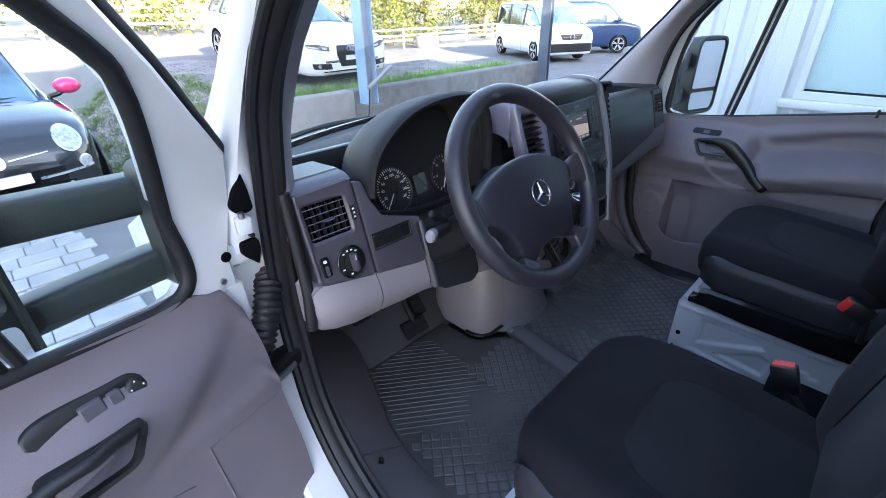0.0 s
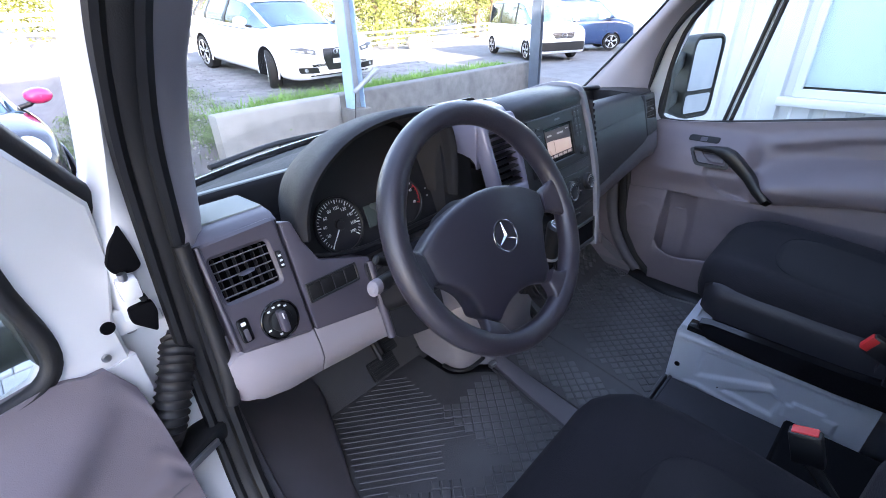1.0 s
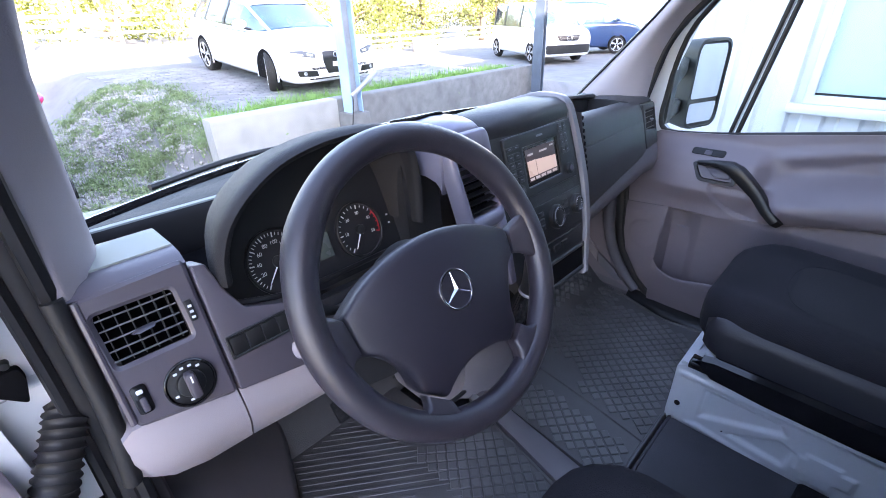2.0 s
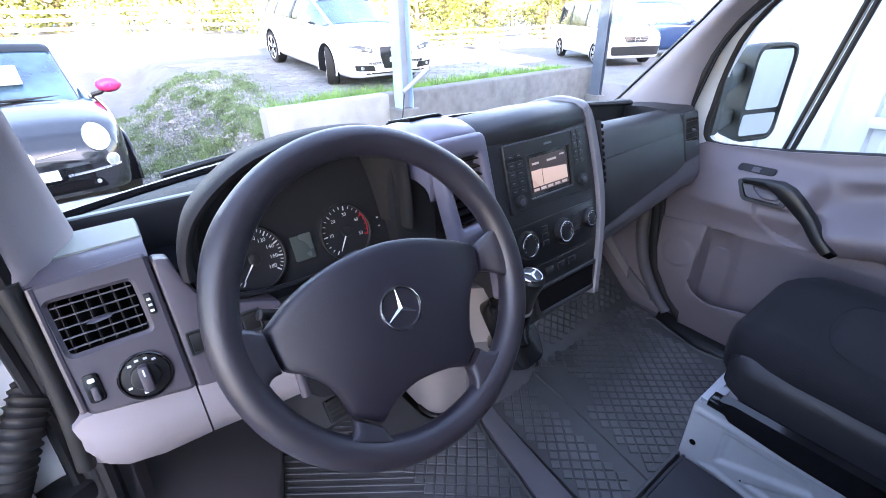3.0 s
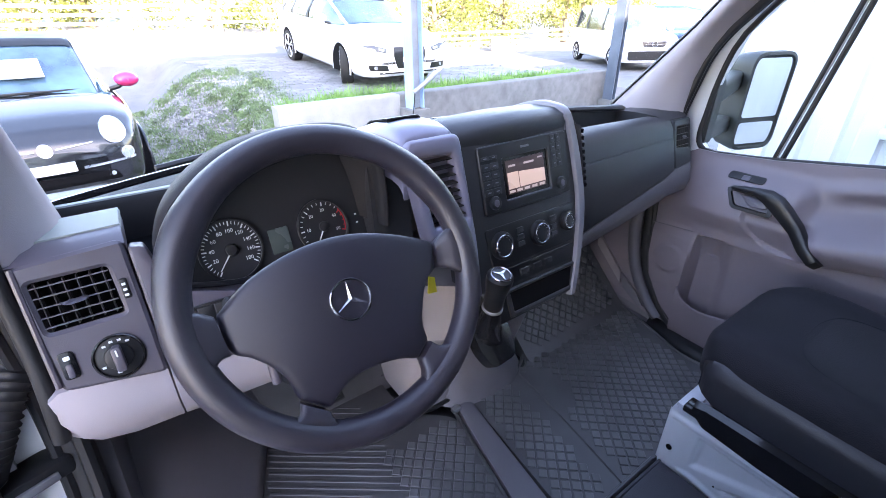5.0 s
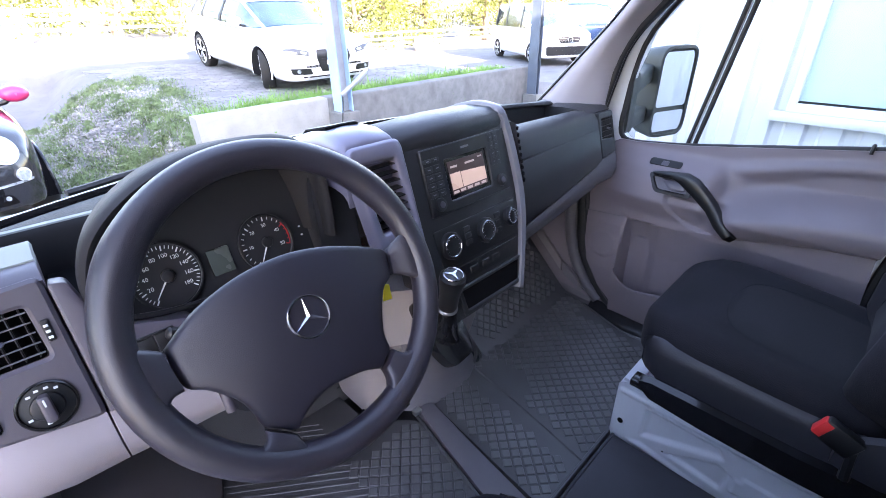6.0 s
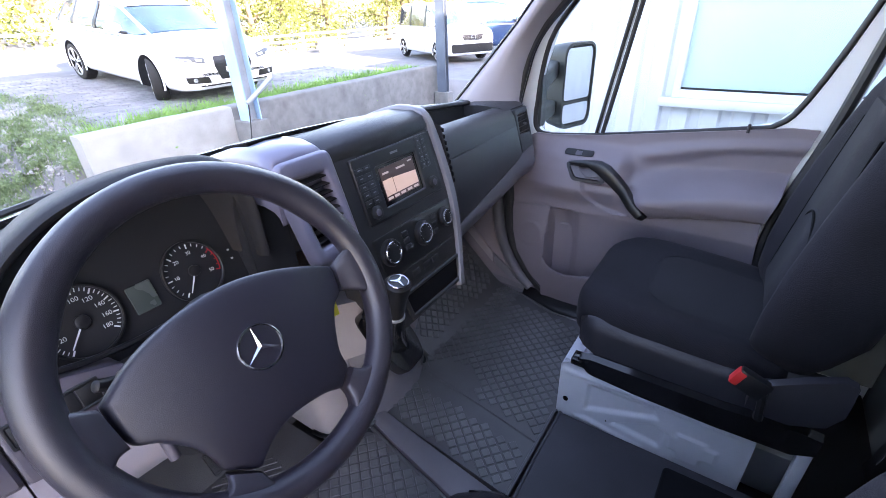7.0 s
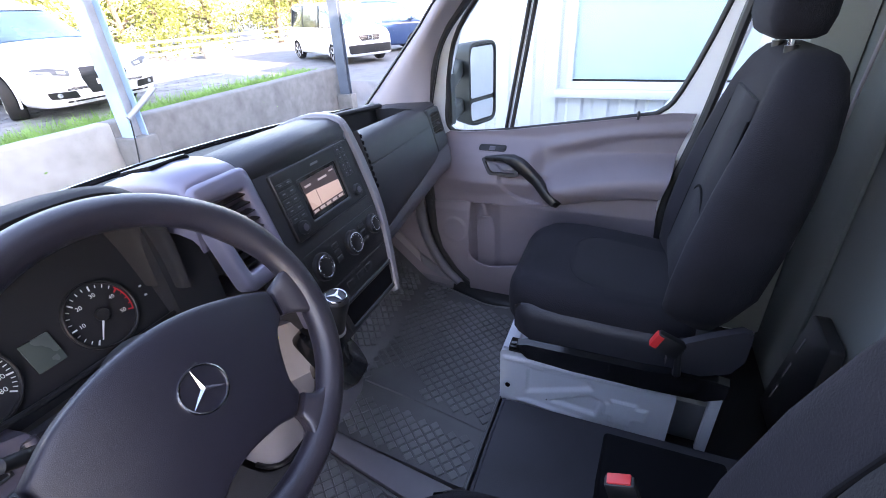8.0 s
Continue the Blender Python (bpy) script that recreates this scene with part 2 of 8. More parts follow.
def sloped(y0, z0, k=0.3, x0=0.0, swing=0.0):
    """A front plane of the dashboard: (x, z) lies at y0 + k (z - z0) + swing (x - x0); off goes towards the seats."""
    n = Vector((swing, -1, k)).normalized()
    return lambda x, z, off=0.0: Vector((x, y0 + k * (z - z0) + swing * (x - x0), z)) + n * off


def upright(x0, side=1):
    """A door plane: (y, z) at x0; off goes to the cab's inside."""
    return lambda y, z, off=0.0: Vector((x0 - side * off, y, z))


def text_part(name, body, size, m, mat, parent, label=""):
    c = bpy.data.curves.new(name, "FONT")
    c.body, c.size, c.align_x, c.align_y, c.extrude = body, size, "CENTER", "CENTER", 0.0002
    tmp = bpy.data.objects.new(name, c)
    scene.collection.objects.link(tmp)
    dg = bpy.context.evaluated_depsgraph_get()
    me = bpy.data.meshes.new_from_object(tmp.evaluated_get(dg))
    bpy.data.objects.remove(tmp)
    me.transform(m)
    me.materials.clear()
    me.materials.append(mat)
    ob = new(name, me)
    ob.parent = parent
    return tagged(ob, label)


def plane_matrix(fn, x, z, off, turn=0.0):
    """Local x, y on the plane fn, local z out of it, at (x, z)."""
    o = fn(x, z, off)
    u = (fn(x + 0.01, z, off) - o).normalized()
    v = (fn(x, z + 0.01, off) - o).normalized()
    w = u.cross(v).normalized()
    return Matrix((((u.x, v.x, w.x, o.x)), ((u.y, v.y, w.y, o.y)), ((u.z, v.z, w.z, o.z)), (0, 0, 0, 1))) @ pose(0, 0, 0, 0, 0, turn)

# ---- the van: body shell ----
FLOOR = 0.64


def van_body():
    van = thing("van_body", "white panel van cab shell with grey trimmed pillars", "van", (0, 0, 0), kind="structure")
    # floor pan, toe board and rear partition
    bm = bmesh.new()
    add_box(bm, (-0.90, -1.20, FLOOR - 0.05), (0.90, 0.30, FLOOR), bev=0.004)
    part("floor_pan", bm, M_BLACK, van)
    bm = bmesh.new()
    add_loft(bm, [[(x, 0.24, FLOOR - 0.02), (x, 0.42, FLOOR + 0.16), (x, 0.50, 1.02), (x, 0.47, 1.40), (x, 0.52, 1.40), (x, 0.55, 1.0), (x, 0.47, FLOOR + 0.12), (x, 0.30, FLOOR - 0.05)] for x in (-0.88, 0.88)])
    part("toe_board", bm, M_MAT, van, "dark carpeted toe board")
    bm = bmesh.new()
    add_box(bm, (-0.92, -1.24, FLOOR - 0.05), (0.92, -1.205, 2.35), bev=0.003)
    for x in (-0.6, -0.2, 0.2, 0.6):
        add_box(bm, (x - 0.05, -1.207, 0.8), (x + 0.05, -1.195, 2.2), bev=0.006)
    part("partition", bm, M_PARTITION, van, "plain grey partition behind the seats")
    for x in (-0.775, 0.775):
        bm = bmesh.new()
        add_tube(bm, [(x * 1.04, -1.192, 1.04), (x, -1.192, 1.35), (x * 0.95, -1.192, 1.64), (x * 0.86, -1.192, 2.2)], 0.005, 8)
        part("partition_edging", bm, M_GREY, van, "pale edging along the partition")
    # roof and headliner
    bm = bmesh.new()
    add_loft(bm, [[(x, y, 2.36 - 0.10 * abs(x / 0.9) ** 4 + dz) for x in [i / 8 * 0.93 for i in range(-8, 9)]] + [(x, y, 2.41 - 0.10 * abs(x / 0.9) ** 4) for x in [i / 8 * 0.96 for i in range(8, -9, -1)]] for y, dz in ((-1.24, 0), (-0.6, 0), (-0.42, -0.02))])
    part("roof", bm, M_HEADLINER, van)
    for s in (-1, 1):
        # A-pillar: white skin outside, grey lining inside
        zs = (1.36, 1.42, 1.46, 1.51, 1.56, 1.61, 1.66, 1.71, 1.77, 1.85, 1.95, 2.05, 2.15, 2.25, 2.34)
        bm, bl = bmesh.new(), bmesh.new()
        skin_rings, lining_rings, edge = [], [], []
        for z in zs:
            yr = float(np.interp(z, [1.36, 1.46, 1.56, 1.63, 1.70, 1.77, 2.0, 2.34], [0.02, 0.012, 0.0, -0.022, -0.062, -0.122, -0.34, -0.64]))
            yg = max(0.265 - 0.93 * (z - 1.44), yr + 0.085)
            w, lean = yg - yr, 0.13 * max(0, z - 1.72)
            xo = float(np.interp(z, [1.36, 1.5, 1.58, 1.67, 1.76, 2.34], [0.962, 0.945, 0.926, 0.914, 0.907, 0.907]))
            edge.append(Vector((s * (0.804 - lean), yg + 0.004, z)))
            lining_rings.append([Vector((s * (x - lean), y, z)) for x, y in ((0.850, yr), (0.835, yr + 0.004), (0.812, yr + 0.030), (0.792, yr + 0.38 * w), (0.784, yr + 0.55 * w), (0.788, yr + 0.8 * w), (0.802, yg), (0.86, yg + 0.004), (0.872, yr + 0.02))])
            skin_rings.append([Vector((s * (x - lean), y, z)) for x, y in ((0.886, yr + 0.03), (xo - 0.022, yr + 0.02), (xo - 0.006, yr + 0.035), (xo, yr + 0.07), (xo - 0.012, yg + 0.01), (xo - 0.05, yg + 0.035), (0.85, yg + 0.012), (0.874, yr + 0.05))])
        add_loft(bm, skin_rings)
        part("pillar_skin", bm, M_PAINT, van, "white painted windscreen pillar", angle=60)
        add_loft(bl, lining_rings)
        part("pillar_lining", bl, M_GREY, van, "light grey windscreen pillar lining", angle=60)
        bm = bmesh.new()
        add_tube(bm, edge[1:], 0.006, 8)
        part("glass_edge", bm, M_GLOSS, van, "black edge of the windscreen")
        # door opening seal: front edge of the opening, down to the sill
        seal = smooth_path([(s * 0.825, -0.40, 2.10), (s * 0.848, -0.20, 1.87), (s * 0.86, -0.106, 1.769), (s * 0.862, -0.041, 1.697), (s * 0.864, 0.0, 1.63), (s * 0.866, 0.022, 1.559), (s * 0.868, 0.055, 1.40), (s * 0.872, 0.066, 1.22), (s * 0.877, 0.038, 1.06), (s * 0.882, -0.005, 0.945), (s * 0.885, -0.11, 0.83), (s * 0.885, -0.28, 0.745), (s * 0.885, -0.55, 0.70), (s * 0.885, -1.15, 0.69)], 6)
        if s > 0:
            seal = smooth_path([(0.825, -0.40, 2.10), (0.848, -0.20, 1.87), (0.86, -0.106, 1.769), (0.862, -0.041, 1.697), (0.864, 0.0, 1.63), (0.866, 0.022, 1.559), (0.864, 0.055, 1.40), (0.862, 0.066, 1.22), (0.862, 0.045, 1.06), (0.862, 0.034, 0.945), (0.862, 0.012, 0.86), (0.862, -0.05, 0.76), (0.862, -0.12, 0.69), (0.862, -0.22, 0.66), (0.862, -0.55, 0.65), (0.862, -1.15, 0.65)], 6)
        bm = bmesh.new()
        add_tube(bm, seal, 0.025, 12)
        seal_ob = part("door_seal", bm, M_RUBBER, van, "black rubber door seal")
        bm = bmesh.new()
        add_tube(bm, [q + Vector((-s * 0.014, -0.022, 0.004)) for q in seal], 0.013, 8)
        add_tube(bm, [q + Vector((s * 0.022, -0.016, 0.0)) for q in seal], 0.010, 8)
        part("seal_lip", bm, M_BLACK, seal_ob)
        # lower hinge pillar and sill in white
        bm = bmesh.new()
        post = [(0.05, 1.40), (0.06, 1.22), (0.03, 1.05), (-0.10, 0.84), (-0.28, 0.745), (-0.55, 0.685), (-1.16, 0.675), (-1.16, 0.42), (0.12, 0.42), (0.16, 0.6), (0.18, 1.0), (0.18, 1.40)]
        post2 = [(y + 0.018 if i < 7 else y, z - 0.012 if 3 < i < 7 else z) for i, (y, z) in enumerate(post)]
        add_loft(bm, [[Vector((s * 0.985, y, z)) for y, z in inset(post2, 0.012)], [Vector((s * 0.975, y, z)) for y, z in post2], [Vector((s * 0.915, y, z)) for y, z in post2], [Vector((s * (0.86 if s < 0 else 0.889), y, z)) for y, z in post2]])
        part("hinge_pillar", bm, M_PAINT, van, "white painted door pillar and sill")
        # kick panel and step trim in grey
        bm = bmesh.new()
        kick = [(0.36, 1.22), (0.10, 1.22), (0.07, 1.05), (0.0, 0.93), (-0.12, 0.80), (-0.30, 0.70), (-0.42, 0.675), (-0.42, 0.62), (0.36, 0.62)]
        if s > 0:
            kick = [(0.40, 1.22), (0.085, 1.22), (0.070, 1.05), (0.058, 0.93), (0.032, 0.85), (-0.03, 0.75), (-0.10, 0.685), (-0.20, 0.65), (-0.40, 0.645), (-0.40, 0.62), (0.40, 0.62)]
        add_slab(bm, kick, upright(s * (0.89 if s < 0 else 0.908), s), 0.055, 0.06, 0.012)
        part("kick_panel", bm, M_DOOR if s > 0 else M_STEP, van, "grey plastic footwell side panel")
        # step trim: a deep smooth side piece in front, a lower lighter tread behind it
        def step_ring(y, xi, zi, zm, zo):
            return [(s * xi, y, 0.60), (s * 0.874, y, 0.60), (s * 0.874, y, zo), (s * 0.855, y, zo + 0.004), (s * (xi + 0.42 * (0.86 - xi)), y, zm), (s * (xi + 0.012), y, zi), (s * xi, y, zi - 0.015)]
        rows = ((-0.045, 0.672, 0.668, 0.712, 0.775), (-0.02, 0.668, 0.672, 0.724, 0.80), (0.04, 0.655, 0.680, 0.745, 0.86), (0.11, 0.628, 0.690, 0.775, 0.93), (0.20, 0.595, 0.705, 0.80, 1.0), (0.30, 0.56, 0.72, 0.83, 1.05), (0.40, 0.54, 0.76, 0.86, 1.06))
        if s > 0:
            rows = ((-0.045, 0.842, 0.652, 0.660, 0.675), (0.04, 0.842, 0.655, 0.67, 0.69), (0.20, 0.842, 0.66, 0.68, 0.72), (0.40, 0.842, 0.68, 0.70, 0.76))
        bm = bmesh.new()
        add_loft(bm, [step_ring(*r) for r in rows])
        part("side_trim", bm, M_STEP, van, "smooth dark grey footwell trim", angle=50)
        bm = bmesh.new()
        if s > 0:
            add_loft(bm, [step_ring(y, xi, 0.662, 0.664, 0.675) for y, xi in ((-1.1, 0.769), (-0.5, 0.769), (-0.22, 0.769), (-0.10, 0.808), (-0.049, 0.824))])
            part("step_trim", bm, M_BLACK, van, "black plastic step trim", angle=50)
            bm = bmesh.new()
            add_slab(bm, [(0.110, 0.800), (0.092, 0.742), (0.010, 0.690), (-0.008, 0.700), (0.030, 0.745)], upright(0.846), 0.004, 0.02, 0.002)
            part("sill_plate", bm, M_TRIM, van, "bare grey metal sill end")
            bm = bmesh.new()
            add_slab(bm, [(0.112, 0.803), (0.106, 0.752), (0.24, 0.878), (0.24, 0.93)], upright(0.846), 0.0035, 0.02, 0.002)
            part("sill_strip", bm, M_HOUSING, van, "pale beige strip beside the toe board")
            bm = bmesh.new()
            add_tube(bm, smooth_path([(0.846, 0.085, 1.20), (0.842, 0.090, 1.08), (0.840, 0.085, 0.98), (0.840, 0.064, 0.89), (0.841, 0.030, 0.81), (0.843, -0.022, 0.735), (0.846, -0.075, 0.685)], 5), 0.024, 12, flat=0.8)
            part("pillar_roll", bm, M_LOWER, van, "grey rounded trim beside the door seal", angle=60)
        else:
            add_loft(bm, [step_ring(y, xi, zi, zm, zo) for y, xi, zi, zm, zo in ((-1.1, 0.69, 0.664, 0.684, 0.705), (-0.5, 0.69, 0.664, 0.686, 0.708), (-0.28, 0.688, 0.664, 0.690, 0.716), (-0.14, 0.682, 0.665, 0.698, 0.740), (-0.049, 0.673, 0.667, 0.709, 0.772))])
            tread = part("step_trim", bm, M_STEP, van, "grey plastic step trim with a screw", angle=50)
            bm = bmesh.new()
            add_loft(bm, [[(s * (0.774 + a), -0.078 + b, z) for a, b in disc(0, 0, r, 14)] for r, z in ((0.007, 0.70), (0.007, 0.7285), (0.004, 0.731))])
            part("screw", bm, M_BLACK, tread)
        # window surround above the door sill line, roof side
        bm = bmesh.new()
        add_tube(bm, smooth_path([(s * 0.86, -0.45, 2.28), (s * 0.90, -0.80, 2.30), (s * 0.90, -1.2, 2.30)], 4), 0.05, 8)
        part("roof_rail", bm, M_PAINT, van)
        # door pillar behind the door
        bm = bmesh.new()
        add_loft(bm, [[(s * 0.985, -0.98 - d, z), (s * 0.985, -1.24, z), (s * 0.87, -1.24, z), (s * 0.86, -1.06 - d, z)] for z, d in ((0.45, 0.0), (1.4, 0.0), (1.75, 0.03), (2.3, 0.08))])
        part("rear_pillar", bm, M_PAINT, van, "white painted pillar behind the door")
        bm = bmesh.new()
        add_loft(bm, [[(s * 0.862, -1.03 - d, z), (s * 0.862, -1.20, z), (s * 0.835, -1.20, z), (s * 0.832, -1.06 - d, z)] for z, d in ((0.70, 0.0), (1.4, 0.0), (1.75, 0.03), (2.3, 0.08))])
        part("belt_pillar_lining", bm, M_PILLAR, van, "grey pillar lining")
        bm = bmesh.new()
        add_tube(bm, smooth_path([(s * 0.872, -0.822, 0.95), (s * 0.872, -0.828, 1.15), (s * 0.872, -0.888, 1.43), (s * 0.868, -0.935, 1.74), (s * 0.862, -0.985, 2.0), (s * 0.855, -1.02, 2.25)], 5), 0.015, 8)
        part("rear_door_seal", bm, M_RUBBER, van, "black rubber seal along the rear of the door opening")
    for s, lab in ((-1, "l"), (1, "r")):
        bm = bmesh.new()
        add_tube(bm, smooth_path([(s * 0.90, -0.42, 2.27), (s * 0.905, -0.8, 2.29), (s * 0.905, -1.05, 2.28)], 4), 0.02, 8)
        part("roof_seal", bm, M_RUBBER, van)
    # windscreen, in a curve from pillar to pillar
    bm = bmesh.new()
    def glass_row(f):
        row = []
        for i in range(-10, 11):
            x = i / 10 * (0.842 - 0.09 * f)
            bow = 0.22 * (1 - (i / 10) ** 2)
            y = 0.362 + bow - f * (0.93 + 0.02 * bow)
            row.append(Vector((x, y, 1.34 + f * 1.0)))
        return row
    rows = [glass_row(f / 6) for f in range(7)]
    add_loft(bm, rows, closed=False)
    ws = part("windscreen", bm, M_GLASS, van, "clear curved windscreen")
    ws.visible_shadow = False
    # black cowl and screen frit below the glass
    bm = bmesh.new()
    add_loft(bm, [[glass_row(0)[k] + Vector(o) for o in ((0, 0.012, 0.055), (0, 0.16, 0.03), (0, 0.30, -0.04), (0, 0.30, -0.2), (0, 0.012, -0.2))] for k in range(21)])
    part("cowl", bm, M_BLACK, van, "black plastic wiper cowl below the windscreen")
    bm = bmesh.new()
    add_loft(bm, [[glass_row(0)[k] + Vector(o) for o in ((0, -0.012, 0.035), (0, -0.004, 0.085), (0, 0.004, 0.085), (0, 0.012, 0.03))] for k in range(21)])
    part("screen_border", bm, M_GLOSS, van, "black windscreen border")
    # bonnet in front of the cowl
    bm = bmesh.new()
    add_loft(bm, [[(x, 0.80 + 0.18 * (1 - (x / 0.9) ** 2) + dy, z - 0.05 * (x / 0.9) ** 2) for dy, z in ((0.0, 1.215), (0.30, 1.13), (0.52, 1.0), (0.60, 0.82), (0.60, 0.4))] for x in [i / 8 * 0.93 for i in range(-8, 9)]], closed=False)
    part("bonnet", bm, M_PAINT, van, "white bonnet")
    bm = bmesh.new()
    for s in (-1, 1):
        add_loft(bm, [[(s * 0.93, 0.10, 0.45), (s * 0.97, 0.10, 0.45), (s * 0.97, 0.10, 1.33), (s * 0.92, 0.14, 1.36)], [(s * 0.90, 1.2, 0.45), (s * 0.95, 1.2, 0.45), (s * 0.95, 1.2, 1.05), (s * 0.90, 1.2, 1.08)]])
    part("wing", bm, M_PAINT, van)
    return van


van = van_body()


# ---- wipers ----
def wiper(name, pivot, tip, arm_mid):
    w = thing(name, "black windscreen wiper resting low on the glass", "wiper", pivot)
    pv, tp, am = Vector(pivot), Vector(tip), Vector(arm_mid)
    bm = bmesh.new()
    add_tube(bm, [Vector((0, 0, 0)), (am - pv) * 0.5 + Vector((0, 0, 0.012)), am - pv], [0.010, 0.008, 0.006], 8)
    part("wiper_arm", bm, M_BLACK, w)
    bm = bmesh.new()
    a, b = am - (tp - am) - pv, tp - pv
    add_tube(bm, smooth_path([a, (a + b) / 2 + Vector((0, 0.0, 0.012)), b], 6), 0.008, 6)
    part("wiper_blade", bm, M_RUBBER, w)


wiper("wiper", (-0.10, 0.78, 1.33), (-0.62, 0.545, 1.412), (-0.38, 0.625, 1.40))
wiper("wiper", (0.55, 0.70, 1.33), (-0.02, 0.655, 1.392), (0.22, 0.645, 1.388))


# ---- dashboard ----
dash = thing("dashboard", "dark grey van dashboard with light grey lower panels", "dashboard", (0, 0, 0))
F0 = sloped(0.003, 1.42)
PS = sloped(-0.100, 1.404)


def louvres(name, quad, fn, depth, rows, cols, parent, fin_mat=M_PANEL, tab=True, tilt=0.004):
    """An air vent: a dark box in an opening, horizontal fins in front and upright ones behind."""
    (x0, x1), (z0, z1) = quad
    bm = bmesh.new()
    add_loft(bm, [[fn(x, z, o) for x, z in rrect((x0 + x1) / 2, (z0 + z1) / 2, x1 - x0, z1 - z0, 0.006)] for o in (-0.002, -depth)], caps=False)
    poly = rrect((x0 + x1) / 2, (z0 + z1) / 2, x1 - x0, z1 - z0, 0.006)
    add_slab(bm, poly, fn, -depth + 0.002, 0.004, 0)
    vent = part(name, bm, M_VOID, parent, "black air vent with slim fins")
    for i in range(cols):
        x = x0 + (i + 0.5) * (x1 - x0) / cols
        bm = bmesh.new()
        add_slab(bm, [(x - 0.0006, z0 + 0.002), (x + 0.0006, z0 + 0.002), (x + 0.0006, z1 - 0.002), (x - 0.0006, z1 - 0.002)], fn, -0.0025, 0.016, 0.0002)
        part("vent_blade", bm, M_DASH, vent)
    for i in range(rows):
        z = z0 + (i + 0.5) * (z1 - z0) / rows
        bm = bmesh.new()
        add_loft(bm, [[fn(x, z + dz, o) for dz, o in ((-0.0008, -0.0006), (0.0006, 0.0), (0.0010, -0.0035), (-0.0004, -0.004))] for x in (x0 + 0.001, x1 - 0.001)])
        part("vent_fin", bm, fin_mat, vent)
    if tab:
        bm = bmesh.new()
        xm, zm = (x0 + x1) / 2, (z0 + z1) / 2
        add_loft(bm, [[fn(xm + x, zm + z * h, 0.001 + o) for x, z, o in ((-0.016, 0, 0.008), (-0.008, 1, 0.004), (0.012, 0.8, -0.002), (0.014, 0, 0.0), (0.012, -0.8, 0.002), (-0.008, -1, 0.008))] for h in (0.0035,)] + [[fn(xm + x * 0.9, zm + z * 0.002, 0.008 + o) for x, z, o in ((-0.016, 0, 0.008), (-0.008, 1, 0.004), (0.012, 0.8, -0.002), (0.014, 0, 0.0), (0.012, -0.8, 0.002), (-0.008, -1, 0.008))]])
        part("vent_tab", bm, M_PANEL, vent)
    return vent


# left outer module with its air vent
outer = rounded([(-0.840, 1.452), (-0.7075, 1.458), (-0.7075, 1.249), (-0.834, 1.272)], 0.010, 3)
inner = rounded([(-0.827, 1.427), (-0.735, 1.426), (-0.733, 1.355), (-0.825, 1.356)], 0.006, 3)
bm = bmesh.new()
add_rim(bm, outer, inner, F0, 0.004, 0.05, 0.005)
module = part("vent_module", bm, M_PANEL, dash, "slate grey switch and vent module")
# raised edge strip down the outer side
bm = bmesh.new()
add_tube(bm, [F0(-0.836, z, 0.003) for z in (1.45, 1.40, 1.34, 1.28)], 0.0045, 8)
part("edge_strip", bm, M_PANEL, module)
louvres("air_vent", ((-0.827, -0.735), (1.356, 1.426)), F0, 0.032, 5, 6, dash, M_TRIM)
bm = bmesh.new()
add_slab(bm, rrect(-0.7235, 1.389, 0.010, 0.030, 0.003), F0, 0.008, 0.012, 0.002)
thumb = part("vent_wheel", bm, M_BLACK, module)
for k in range(3):
    bm = bmesh.new()
    add_slab(bm, rrect(-0.7235, 1.380 + 0.008 * k, 0.005, 0.0035, 0.0005), F0, 0.0092, 0.002, 0.0003)
    part("mark", bm, M_WHITE, thumb)

# light switch
bm = bmesh.new()
add_rim(bm, disc(-0.759, 1.297, 0.0335, 40), disc(-0.759, 1.297, 0.0295, 40), F0, 0.0085, 0.012, 0.0015)
ring_ob = part("light_switch", bm, M_GLOSS, dash, "round black rotary light switch")
bm = bmesh.new()
add_slab(bm, disc(-0.759, 1.297, 0.0298, 40), F0, 0.0055, 0.006, 0.001)
part("dial_face", bm, M_BLACK, ring_ob)
bm = bmesh.new()
add_slab(bm, disc(-0.759, 1.297, 0.0185, 36), F0, 0.013, 0.012, 0.003)
part("dial", bm, M_BLACK, ring_ob)
bm = bmesh.new()
add_slab(bm, rrect(-0.759, 1.297, 0.013, 0.037, 0.005), F0, 0.026, 0.016, 0.003)
part("grip", bm, M_PANEL, ring_ob)
bm = bmesh.new()
add_slab(bm, rrect(-0.759, 1.307, 0.0022, 0.010, 0.0005), F0, 0.0268, 0.002, 0.0002)
part("pointer", bm, M_WHITE, ring_ob)
for ang in (50, 75, 100, 125, 205, 255):
    bm = bmesh.new()
    cx, cz = -0.759 + 0.024 * math.cos(radians(ang)), 1.297 + 0.024 * math.sin(radians(ang))
    add_slab(bm, rrect(cx, cz, 0.005, 0.0032, 0.0005), F0, 0.0062, 0.002, 0.0002)
    part("symbol", bm, M_WHITE, ring_ob)
# headlamp height wheel
bm = bmesh.new()
add_slab(bm, rrect(-0.8165, 1.3065, 0.019, 0.040, 0.006), F0, 0.007, 0.01, 0.0015)
hw = part("height_wheel", bm, M_GLOSS, dash, "black headlamp height wheel")
bm = bmesh.new()
add_slab(bm, rrect(-0.8165, 1.299, 0.008, 0.020, 0.003), F0, 0.0105, 0.006, 0.002)
part("thumbwheel", bm, M_PANEL, hw)
bm = bmesh.new()
add_slab(bm, rrect(-0.8165, 1.3175, 0.008, 0.006, 0.002), F0, 0.0078, 0.002, 0.0003)
part("symbol", bm, M_WHITE, hw)

